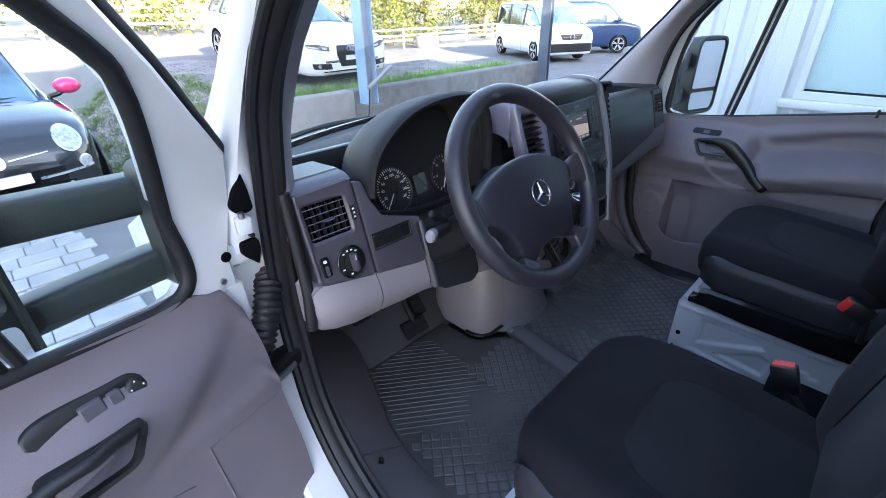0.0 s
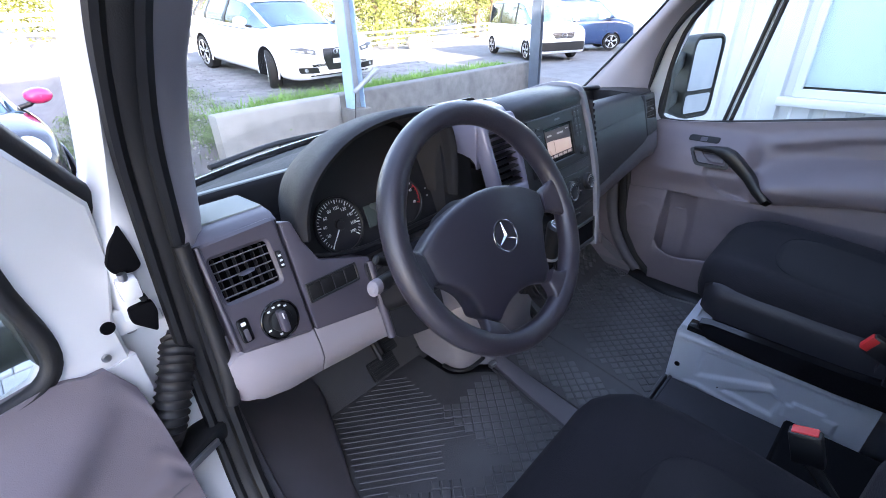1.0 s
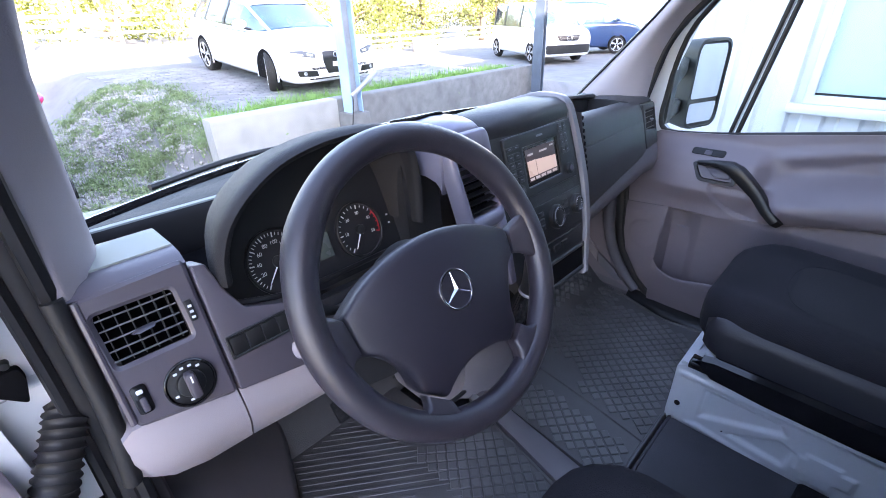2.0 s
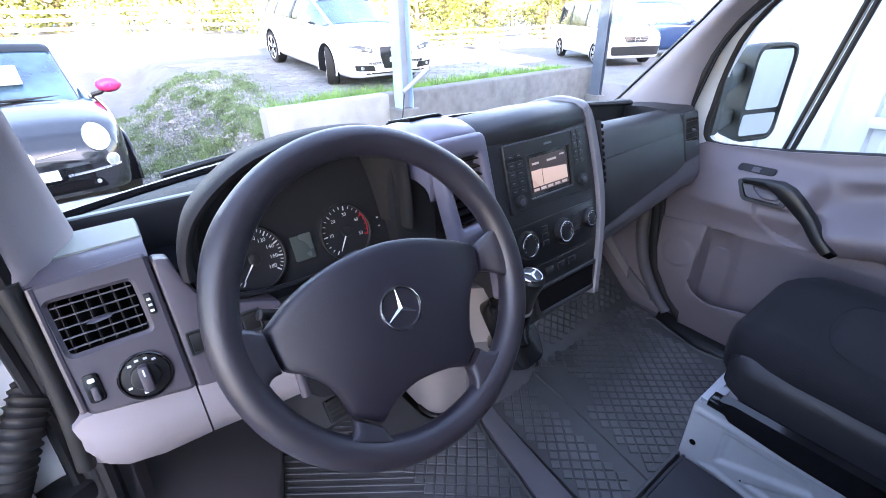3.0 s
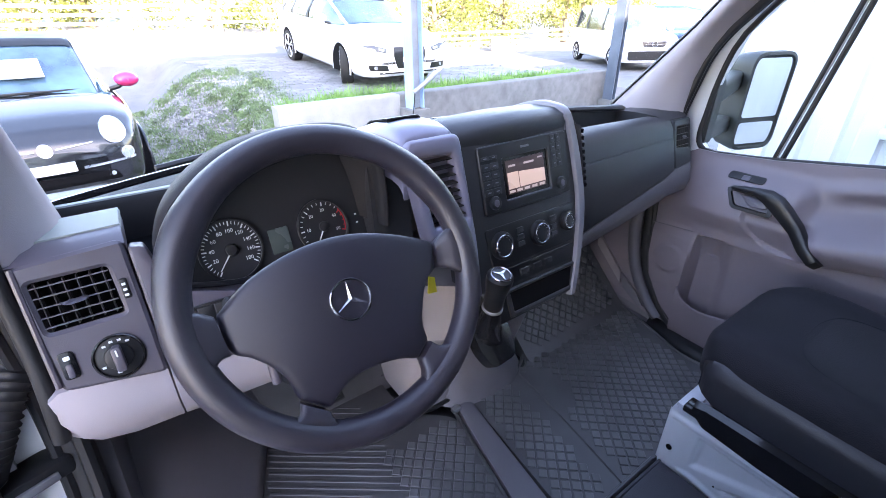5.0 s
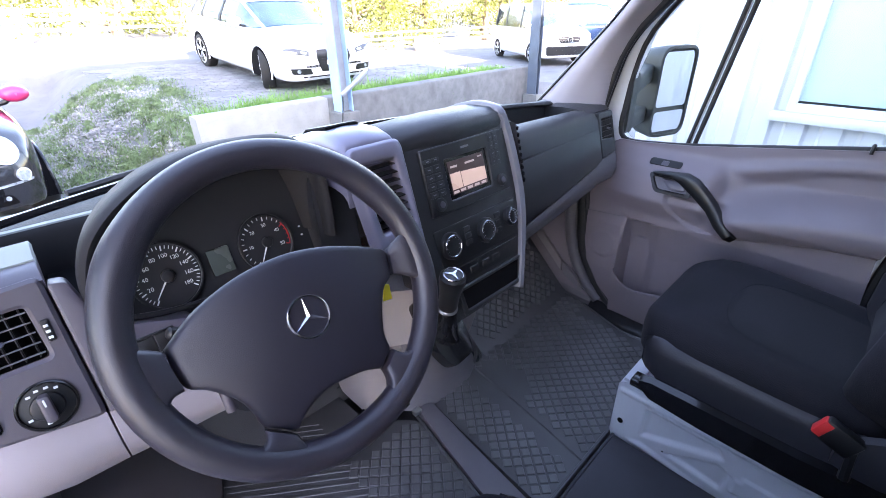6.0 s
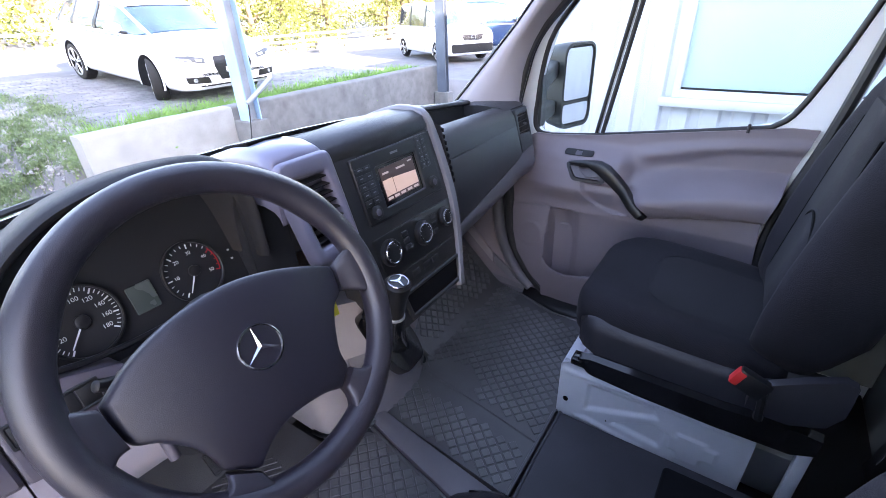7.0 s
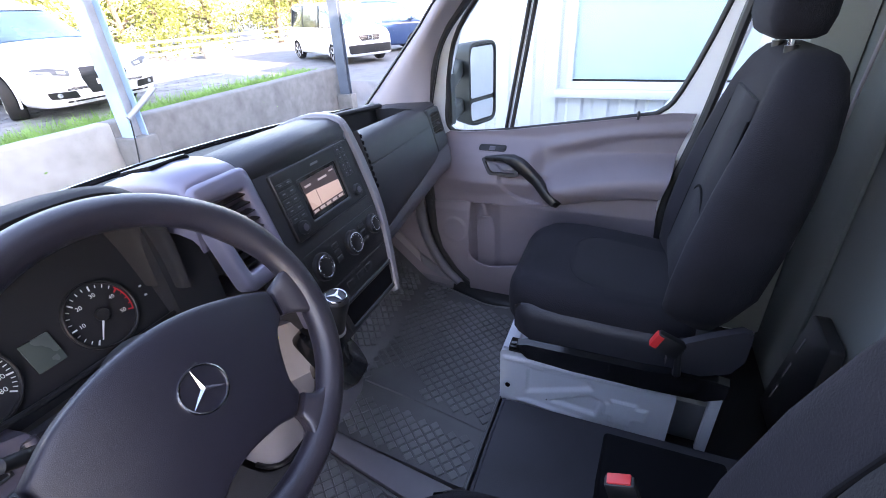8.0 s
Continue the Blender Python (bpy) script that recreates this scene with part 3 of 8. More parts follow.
# middle switch panel
bm = bmesh.new()
add_slab(bm, rounded([(-0.7045, 1.446), (-0.684, 1.442), (-0.674, 1.402), (-0.655, 1.362), (-0.60, 1.344), (-0.555, 1.330), (-0.555, 1.243), (-0.575, 1.228), (-0.7045, 1.2485)], 0.006), F0, 0.003, 0.06, 0.004)
mid = part("switch_panel", bm, M_PANEL, dash, "slate grey switch panel")
bm = bmesh.new()
add_rim(bm, rrect(-0.644, 1.3145, 0.108, 0.036, 0.003), rrect(-0.644, 1.3145, 0.100, 0.028, 0.002), F0, 0.006, 0.01, 0.001)
row = part("switch_bezel", bm, M_BLACK, mid)
for k in range(4):
    bm = bmesh.new()
    add_slab(bm, rrect(-0.6815 + 0.025 * k, 1.3145, 0.0235, 0.027, 0.0015), F0, 0.0048, 0.008, 0.001)
    part("blank_switch", bm, M_BLACK, row)

# top lid over the left module, and the upper pad
bm = bmesh.new()
add_loft(bm, [[(x, 0.012, 1.452), (x, 0.030, 1.462), (x, 0.06, 1.464), (x, 0.168, 1.456), (x, 0.172, 1.43), (x, 0.02, 1.43)] for x in (-0.842, -0.705)])
part("upper_corner", bm, M_PANEL, dash)
bm = bmesh.new()
add_loft(bm, [[(-0.838, 0.050, 1.459), (-0.704, 0.055, 1.459), (-0.703, 0.160, 1.452), (-0.800, 0.160, 1.452)], [(-0.836, 0.053, 1.4660), (-0.706, 0.058, 1.4660), (-0.705, 0.158, 1.4585), (-0.799, 0.158, 1.4585)]])
part("storage_lid", bm, M_LID, dash, "pale sage grey storage lid")
bm = bmesh.new()
add_tube(bm, smooth_path([(-0.853, 0.012, 1.462), (-0.853, 0.005, 1.40), (-0.854, -0.008, 1.32), (-0.858, -0.022, 1.25), (-0.866, -0.028, 1.18)], 4), 0.012, 10)
part("end_seal", bm, M_RUBBER, dash, "black rubber seal along the dashboard end")


def base_curve(x):
    """How far forward the windscreen's foot lies."""
    return 0.355 + 0.22 * (1 - (x / 0.842) ** 2)


# rear shelf of the dashboard up to the windscreen
bm = bmesh.new()
rings = []
for i in range(-14, 15):
    x = i / 14 * 0.85
    yb = base_curve(x) - 0.02
    rings.append([(x, 0.212, 1.37), (x, 0.214, 1.445), (x, 0.221, 1.455), (x, 0.234, 1.455), (x, 0.245, 1.446), (x, 0.250, 1.36)])
add_loft(bm, rings)
part("rear_shelf", bm, M_HOOD, dash, "dark shelf below the windscreen")
bm = bmesh.new()
add_loft(bm, [[(i / 14 * 0.85, 0.222, 1.4545), (i / 14 * 0.85, 0.224, 1.4575), (i / 14 * 0.85, 0.236, 1.4575), (i / 14 * 0.85, 0.238, 1.4545)] for i in range(-14, 15)])
part("shelf_strip", bm, M_LID, dash, "pale strip along the shelf")
bm = bmesh.new()
rings = []
for i in range(-14, 15):
    x = i / 14 * 0.85
    yb = max(0.27, base_curve(x) - 0.015)
    rings.append([(x, 0.245, 1.36), (x, 0.248, 1.440), (x, 0.262, 1.446 if yb > 0.3 else 1.436), (x, yb, 1.415), (x, yb, 1.36)])
add_loft(bm, rings)
part("shelf_edge", bm, M_HOOD, dash, "black edge strip along the foot of the windscreen")
# tray floor behind the switch panel and under the lids
bm = bmesh.new()
add_box(bm, (-0.705, 0.10, 1.33), (-0.25, 0.215, 1.375), bev=0.002)
part("tray_floor", bm, M_VOID, dash)
bm = bmesh.new()
add_box(bm, (0.15, 0.03, 1.33), (0.82, 0.18, 1.375), bev=0.002)
part("tray_floor", bm, M_VOID, dash)

# instrument hood
hood_c = [(-0.677, 1.404), (-0.672, 1.445), (-0.655, 1.487), (-0.630, 1.517), (-0.597, 1.543), (-0.556, 1.565), (-0.510, 1.578), (-0.460, 1.585), (-0.410, 1.586), (-0.360, 1.582), (-0.320, 1.568), (-0.292, 1.540), (-0.277, 1.495), (-0.272, 1.44), (-0.272, 1.37)]
hood_c = [(p.x, p.y) for p in smooth_path([(x, z, 0) for x, z in hood_c], 3)]
mx, mz = -0.470, 1.40
bm = bmesh.new()
def hood_ring(y, k, dz=0.0):
    return [Vector((mx + (x - mx) * k, y, mz + (z - mz) * k + dz)) for x, z in hood_c]
add_loft(bm, [hood_ring(0.02, 0.90), hood_ring(-0.004, 0.905), hood_ring(-0.014, 0.93), hood_ring(-0.016, 0.965), hood_ring(-0.008, 0.992), hood_ring(0.008, 1.0), hood_ring(0.03, 0.985, -0.001), hood_ring(0.07, 0.945, -0.002), hood_ring(0.12, 0.87, -0.006), hood_ring(0.17, 0.76, -0.012), hood_ring(0.21, 0.62, -0.02)], closed=False)
hood = part("instrument_hood", bm, M_HOOD, dash, "arched dark instrument hood", angle=60)
bm = bmesh.new()
add_loft(bm, [hood_ring(0.0, 0.925), hood_ring(0.03, 0.87), hood_ring(0.06, 0.82), hood_ring(0.10, 0.80)], closed=False)
part("hood_lining", bm, M_HOODIN, dash, angle=60)

# instruments
PC = sloped(0.056, 1.380, 0.38)
bm = bmesh.new()
cl = [(-0.655, 1.300), (-0.29, 1.300), (-0.285, 1.40), (-0.30, 1.47), (-0.34, 1.52), (-0.42, 1.55), (-0.52, 1.545), (-0.60, 1.51), (-0.645, 1.45), (-0.66, 1.39)]
add_slab(bm, cl, PC, -0.004, 0.012, 0.0)
cluster = part("instrument_panel", bm, M_DIAL, dash, "black instrument cluster with two round dials")
bm = bmesh.new()
add_tube(bm, smooth_path([(-0.660, -0.002, 1.366), (-0.60, 0.0, 1.346), (-0.54, 0.008, 1.332), (-0.48, 0.016, 1.325), (-0.40, 0.022, 1.321), (-0.30, 0.024, 1.321)], 4), 0.005, 8)
part("cluster_lip", bm, M_BLACK, cluster)


def dial(cx, cz, R, values, a0, a1, minor, red_from, needle):
    bm = bmesh.new()
    add_rim(bm, disc(cx, cz, R + 0.004, 48), disc(cx, cz, R, 48), PC, 0.006, 0.012, 0.001)
    d = part("dial_ring", bm, M_BLACK, cluster)
    bm = bmesh.new()
    add_slab(bm, disc(cx, cz, R, 48), PC, 0.0, 0.003, 0)
    part("dial_face", bm, M_DIAL, d)
    n = (len(values) - 1) * minor
    white, red = bmesh.new(), bmesh.new()
    for i in range(n + 1):
        f = i / n
        a = radians(a0 + (a1 - a0) * f)
        major = i % minor == 0
        r0, r1, w = R * (0.80 if major else 0.86), R * 0.96, 0.0011 if major else 0.0006
        c, s = math.cos(a), math.sin(a)
        poly = [(cx + r0 * c - w * s, cz + r0 * s + w * c), (cx + r0 * c + w * s, cz + r0 * s - w * c), (cx + r1 * c + w * s, cz + r1 * s - w * c), (cx + r1 * c - w * s, cz + r1 * s + w * c)]
        add_slab(red if f > red_from else white, poly, PC, 0.0012, 0.0008, 0)
    if red_from < 1:
        for i in range(12):
            a, b = (radians(a0 + (a1 - a0) * (red_from + (1 - red_from) * (i + k) / 12)) for k in (0, 1))
            add_slab(red, [(cx + R * q * math.cos(g), cz + R * q * math.sin(g)) for g, q in ((a, 0.93), (a, 0.97), (b, 0.97), (b, 0.93))], PC, 0.0012, 0.0006, 0)
    part("scale_marks", white, M_WHITE, d)
    if red_from < 1:
        part("red_marks", red, M_REDPRINT, d)
    else:
        red.free()
    for i, v in enumerate(values):
        if not v:
            continue
        a = radians(a0 + (a1 - a0) * i / (len(values) - 1))
        text_part("numeral", v, R * 0.19, plane_matrix(PC, cx + R * 0.64 * math.cos(a), cz + R * 0.64 * math.sin(a), 0.0012), M_WHITE, d)
    a = radians(needle)
    c, s = math.cos(a), math.sin(a)
    bm = bmesh.new()
    add_slab(bm, [(cx - 0.0014 * s, cz + 0.0014 * c), (cx + 0.0014 * s, cz - 0.0014 * c), (cx + R * 0.8 * c + 0.0007 * s, cz + R * 0.8 * s - 0.0007 * c), (cx + R * 0.8 * c - 0.0007 * s, cz + R * 0.8 * s + 0.0007 * c)], PC, 0.007, 0.0012, 0)
    part("needle", bm, M_WHITE, d)
    bm = bmesh.new()
    add_slab(bm, disc(cx, cz, R * 0.2, 24), PC, 0.009, 0.008, 0.002)
    part("needle_cap", bm, M_BLACK, d)
    return d


dial(-0.562, 1.3755, 0.0505, ["", "20", "40", "60", "80", "100", "120", "140", "160", "180"], 232, -38, 4, 2, 228)
dial(-0.389, 1.374, 0.0475, ["", "10", "20", "30", "40", "50"], 232, -20, 4, 0.78, 236)
bm = bmesh.new()
add_slab(bm, rrect(-0.476, 1.370, 0.038, 0.044, 0.002), PC, 0.002, 0.004, 0.0005)
part("trip_display", bm, M_LCD, cluster, "unlit grey-green trip display")
for k in range(2):
    bm = bmesh.new()
    add_slab(bm, rrect(-0.318, 1.366 + 0.016 * k, 0.004, 0.003, 0.0005), PC, 0.002, 0.002, 0)
    part("warning_symbol", bm, M_WHITE, cluster)
for x, w in ((-0.598, 0.014), (-0.572, 0.022)):
    bm = bmesh.new()
    add_slab(bm, rrect(x, 1.311, w, 0.006, 0.0005), PC, 0.0, 0.002, 0)
    part("trip_print", bm, M_WHITE, cluster)

# light grey knee panel
def knee(x, top, low, bulge):
    return [(x, -0.045 + 0.3 * (top - 1.25), top), (x, -0.058 - bulge, top - 0.03), (x, -0.062 - bulge, (top + low) / 2), (x, -0.045 - bulge, low + 0.015), (x, -0.020, low), (x, 0.03, low - 0.005), (x, 0.06, low + 0.05), (x, 0.03, top)]
bm = bmesh.new()
add_loft(bm, [knee(-0.856, 1.262, 1.172, -0.024), knee(-0.842, 1.270, 1.158, -0.010), knee(-0.82, 1.270, 1.148, -0.002), knee(-0.775, 1.262, 1.140, 0.002), knee(-0.708, 1.250, 1.137, 0.002)])
part("knee_panel_outer", bm, M_GREY, dash, "light grey lower side panel", angle=50)
bm = bmesh.new()
add_loft(bm, [knee(-0.7055, 1.249, 1.137, 0.002), knee(-0.64, 1.240, 1.130, 0.002), knee(-0.57, 1.228, 1.124, 0.0), knee(-0.46, 1.22, 1.104, 0.0), knee(-0.34, 1.22, 1.075, 0.0), knee(-0.26, 1.22, 1.055, 0.0)])
part("knee_panel", bm, M_GREY, dash, "light grey knee panel below the wheel", angle=50)

# steering column shroud
bm = bmesh.new()
def shroud(y, z, w, h):
    return [Vector((-0.489 + a * w, y, z + b * h)) for a, b in rrect(0, 0, 2, 2, 0.5, 3)]
add_loft(bm, [shroud(0.05, 1.215, 0.076, 0.060), shroud(-0.02, 1.235, 0.078, 0.058), shroud(-0.12, 1.298, 0.066, 0.050), shroud(-0.19, 1.350, 0.052, 0.042), shroud(-0.215, 1.372, 0.045, 0.035)])
column = part("column_shroud", bm, M_BLACK, dash, "black steering column shroud", angle=50)
bm = bmesh.new()
add_loft(bm, [[F0(x, z, o) for x, z in rounded([(-0.575, 1.322), (-0.405, 1.318), (-0.41, 1.14), (-0.44, 1.125), (-0.54, 1.145), (-0.562, 1.17)], 0.012)] for o in (-0.02, 0.006, 0.009)])
part("column_surround", bm, M_DASH, dash)
bm = bmesh.new()
add_tube(bm, [F0(-0.560, z, 0.004) for z in (1.322, 1.29, 1.20, 1.16)], 0.009, 10)
part("column_trim", bm, M_PANEL, dash, "smooth slate trim edge")
def stalk(name, a, b, r, label, knob):
    a, b = Vector(a), Vector(b)
    bm = bmesh.new()
    add_tube(bm, [a, a.lerp(b, 0.35), a.lerp(b, 0.7), b], [r * 0.7, r, r * 1.15, r * 1.1], 12, flat=0.7)
    s = part(name, bm, M_BLACK, dash, label)
    bm = bmesh.new()
    add_tube(bm, [b, b.lerp(b + (b - a), 0.16), b.lerp(b + (b - a), 0.2)], [r * 1.1, r * 1.05, r * 0.6], 12, flat=0.8)
    part("stalk_end", bm, knob, s)
stalk("indicator_stalk", (-0.535, -0.110, 1.325), (-0.630, -0.150, 1.350), 0.013, "black indicator stalk with a grey end", M_GREY)
stalk("cruise_stalk", (-0.54, -0.10, 1.335), (-0.600, -0.12, 1.375), 0.008, "small black cruise stalk", M_BLACK)
stalk("wiper_stalk", (-0.44, -0.08, 1.305), (-0.335, -0.12, 1.305), 0.010, "black stalk", M_BLACK)
# ignition lock beside the column
bm = bmesh.new()
add_slab(bm, disc(-0.385, 1.245, 0.017, 24), F0, 0.012, 0.03, 0.003)
part("ignition_lock", bm, M_CHROME, dash)

# centre stack: black face, radio recess, switches
stack_o = rounded([(-0.144, 1.520), (0.172, 1.520), (0.182, 1.46), (0.182, 1.36), (0.156, 1.250), (0.120, 1.145), (-0.110, 1.143), (-0.148, 1.23), (-0.144, 1.36)], 0.008)
bm = bmesh.new()
add_slab(bm, stack_o, PS, 0.0, 0.10, 0.004)
stack = part("centre_console", bm, M_DASH, dash, "dark centre stack")
# rounded top pad of the stack
bm = bmesh.new()
prof = [(0.0, 1.505), (-0.006, 1.53), (0.004, 1.548), (0.030, 1.558), (0.10, 1.556), (0.20, 1.52), (0.30, 1.46), (0.34, 1.40), (0.02, 1.40)]
add_loft(bm, [[(x, -0.062 + y + dy, z - dz) for y, z in prof] for x, dy, dz in ((-0.150, 0.006, 0.012), (-0.135, 0.0, 0.002), (0.0, -0.006, -0.004), (0.165, 0.0, 0.002), (0.185, 0.01, 0.014))])
part("console_top", bm, M_DASH, dash, "rounded dark top of the centre stack", angle=50)
# silver side trims
bm = bmesh.new()
side_rows = [(Vector(p).x, Vector(p).y, Vector(p).z) for p in smooth_path([(0.158, 0.184, 1.542), (0.165, 0.191, 1.515), (0.171, 0.199, 1.45), (0.172, 0.200, 1.35), (0.154, 0.179, 1.26), (0.120, 0.143, 1.165), (0.110, 0.132, 1.140)], 4)]
add_loft(bm, [[PS(xi, z, -0.05), PS(xi, z, 0.006), PS(xi + 0.003, z, 0.010), PS(xo - 0.006, z, 0.010), PS(xo - 0.001, z, 0.004), PS(xo, z, -0.05)] for xi, xo, z in side_rows])
part("console_trim", bm, M_TRIM, dash, "silver grey trim down the side of the stack", angle=50)
bm = bmesh.new()
over = smooth_path([(0.0, -0.068, 1.530), (0.0, -0.060, 1.548), (0.0, -0.034, 1.559), (0.0, 0.036, 1.558), (0.0, 0.136, 1.523), (0.0, 0.236, 1.464)], 4)
add_loft(bm, [[(x, p.y, p.z + dz) for x, dz in ((0.160, -0.03), (0.160, 0.0), (0.163, 0.003), (0.180, 0.003), (0.185, -0.002), (0.186, -0.03))] for p in over])
part("console_trim", bm, M_TRIM, dash, "silver grey trim over the top of the stack", angle=50)
# driver's side: broad silver pod round the centre air vent, its inner leg running down beside the stack
bm = bmesh.new()
add_rim(bm, rounded([(-0.264, 1.546), (-0.141, 1.546), (-0.139, 1.358), (-0.250, 1.354)], 0.020, 4), rounded([(-0.243, 1.514), (-0.166, 1.510), (-0.152, 1.388), (-0.231, 1.387)], 0.004, 4), PS, 0.010, 0.035, 0.006)
pod = part("vent_pod", bm, M_POD, dash, "silver grey pod round the centre air vent", angle=50)
bm = bmesh.new()
add_slab(bm, rounded([(-0.1395, 1.375), (-0.140, 1.33), (-0.148, 1.225), (-0.168, 1.225), (-0.166, 1.33), (-0.163, 1.375)], 0.006), PS, 0.0085, 0.03, 0.005)
part("pod_leg", bm, M_POD, pod)
bm = bmesh.new()
add_slab(bm, [(-0.250, 1.520), (-0.160, 1.518), (-0.146, 1.382), (-0.236, 1.380)], PS, -0.030, 0.01, 0)
cv = part("centre_air_vent", bm, M_VOID, dash, "black air vent")
for i in range(8):
    z = 1.397 + 0.0150 * i
    f = (z - 1.387) / 0.125
    bm = bmesh.new()
    add_loft(bm, [[PS(x, z + dz, o) for dz, o in ((-0.001, 0.003), (0.001, 0.004), (0.006, -0.012), (0.004, -0.013))] for x in (-0.2305 - 0.011 * f, -0.153 - 0.0125 * f)])
    part("vent_fin", bm, M_BLACK, cv)
bm = bmesh.new()
add_loft(bm, [[(x, y, z + dz) for x, dz in ((-0.266, -0.10), (-0.266, -0.030), (-0.261, -0.012), (-0.250, -0.003), (-0.204, 0.0), (-0.158, -0.003), (-0.147, -0.012), (-0.142, -0.030), (-0.142, -0.10))] for y, z in ((-0.058, 1.536), (-0.053, 1.550), (-0.042, 1.559), (-0.015, 1.565), (0.03, 1.565), (0.08, 1.557), (0.15, 1.535), (0.22, 1.50), (0.28, 1.46))])
pod_top = part("pod_top", bm, M_POD, dash, "silver grey pod top", angle=60)
bm = bmesh.new()
add_loft(bm, [[(-0.243, 0.030, 1.563), (-0.167, 0.030, 1.563), (-0.167, 0.12, 1.543), (-0.243, 0.12, 1.543)], [(-0.241, 0.032, 1.5675), (-0.169, 0.032, 1.5675), (-0.169, 0.118, 1.5475), (-0.241, 0.118, 1.5475)]])
grl = part("top_grille", bm, M_VOID, pod_top, "black slotted speaker grille")
for k in range(7):
    y = 0.037 + 0.012 * k
    bm = bmesh.new()
    add_box(bm, (-0.241, y, 1.5655 - 0.0027 * k), (-0.169, y + 0.004, 1.5685 - 0.0027 * k))
    part("slat", bm, M_BLACK, grl)
# dark filler between hood and pod
bm = bmesh.new()
add_loft(bm, [[(x, 0.0 + (x + 0.30) * -0.2, 1.26), (x, 0.02 + (x + 0.30) * -0.2, 1.50), (x, 0.05, 1.52), (x, 0.20, 1.48), (x, 0.20, 1.26)] for x in (-0.30, -0.22)])
part("console_filler", bm, M_DASH, dash)
# side face of the stack, with the passenger's centre vent
bm = bmesh.new()
add_loft(bm, [[(0.195, -0.085, 1.52), (0.255, -0.005, 1.50), (0.255, 0.16, 1.50), (0.18, 0.16, 1.52)], [(0.212, -0.105, 1.38), (0.275, -0.028, 1.38), (0.275, 0.16, 1.38), (0.18, 0.16, 1.38)], [(0.165, -0.155, 1.215), (0.262, -0.075, 1.215), (0.262, 0.16, 1.215), (0.14, 0.16, 1.215)], [(0.14, -0.170, 1.13), (0.22, -0.09, 1.13), (0.22, 0.16, 1.13), (0.12, 0.16, 1.13)]])
side = part("console_side", bm, M_DASH, dash)
for i in range(9):
    z = 1.505 - 0.016 * i
    f = i / 8
    bm = bmesh.new()
    a, b = Vector((0.206 + 0.012 * f, -0.083 - 0.022 * f, z)), Vector((0.252 + 0.018 * f, -0.016 - 0.018 * f, z))
    o = Vector((0.0025, -0.002, 0))
    add_loft(bm, [[p + o + Vector((0, 0, h)) for p in (a, b)] + [p - o + Vector((0, 0, h)) for p in (b, a)] for h in (-0.005, 0.004)])
    part("vent_fin", bm, M_VOID, side)

# climate panel and its three knobs
bm = bmesh.new()
add_slab(bm, rounded([(-0.114, 1.350), (0.164, 1.350), (0.150, 1.265), (-0.106, 1.265)], 0.008), PS, 0.0035, 0.01, 0.002)
clim = part("climate_panel", bm, M_BLACK, dash, "black heater control panel")
for cx, cz, r in ((-0.076, 1.311, 0.029), (0.038, 1.309, 0.028), (0.130, 1.314, 0.023)):
    bm = bmesh.new()
    add_rim(bm, disc(cx, cz, r - 0.006, 36), disc(cx, cz, r - 0.0082, 36), PS, 0.0165, 0.003, 0.0006)
    kn = part("heater_knob", bm, M_CHROME, clim, "black knob with a bright ring")
    bm = bmesh.new()
    add_slab(bm, disc(cx, cz, r, 36), PS, 0.0145, 0.014, 0.004)
    part("knob_face", bm, M_BLACK, kn)
    for k in range(9):
        a = radians(-30 + 30 * k)
        bm = bmesh.new()
        add_slab(bm, rrect(cx + (r - 0.011) * math.cos(a), cz + (r - 0.011) * math.sin(a), 0.0012, 0.0012, 0.0003), PS, 0.0150, 0.001, 0)
        part("mark", bm, M_WHITE, kn)
for x, z in ((-0.019, 1.33), (-0.019, 1.315), (-0.019, 1.30), (0.086, 1.33), (0.086, 1.312), (0.086, 1.295)):
    bm = bmesh.new()
    add_slab(bm, rrect(x, z, 0.020, 0.011, 0.002), PS, 0.006, 0.006, 0.001)
    part("heater_button", bm, M_DASH, clim)
bm = bmesh.new()
add_slab(bm, rounded([(-0.102, 1.258), (0.148, 1.258), (0.134, 1.222), (-0.092, 1.222)], 0.004), PS, 0.003, 0.01, 0.002)
low = part("socket_panel", bm, M_BLACK, dash, "black panel with small switches")
for x in (-0.02, 0.02, 0.055):
    bm = bmesh.new()
    add_slab(bm, rrect(x, 1.240, 0.026, 0.014, 0.002), PS, 0.0055, 0.005, 0.001)
    part("switch", bm, M_DASH, low)
# open storage slot
bm = bmesh.new()
add_rim(bm, rounded([(-0.085, 1.214), (0.146, 1.214), (0.130, 1.150), (-0.078, 1.150)], 0.006), rounded([(-0.072, 1.206), (0.132, 1.206), (0.118, 1.160), (-0.066, 1.160)], 0.004), PS, 0.006, 0.02, 0.002)
slot = part("storage_slot", bm, M_DASH, dash, "open black storage slot")
bm = bmesh.new()
add_slab(bm, [(-0.074, 1.208), (0.134, 1.208), (0.120, 1.158), (-0.068, 1.158)], PS, 0.001, 0.002, 0)
part("slot_inside", bm, M_VOID, slot)

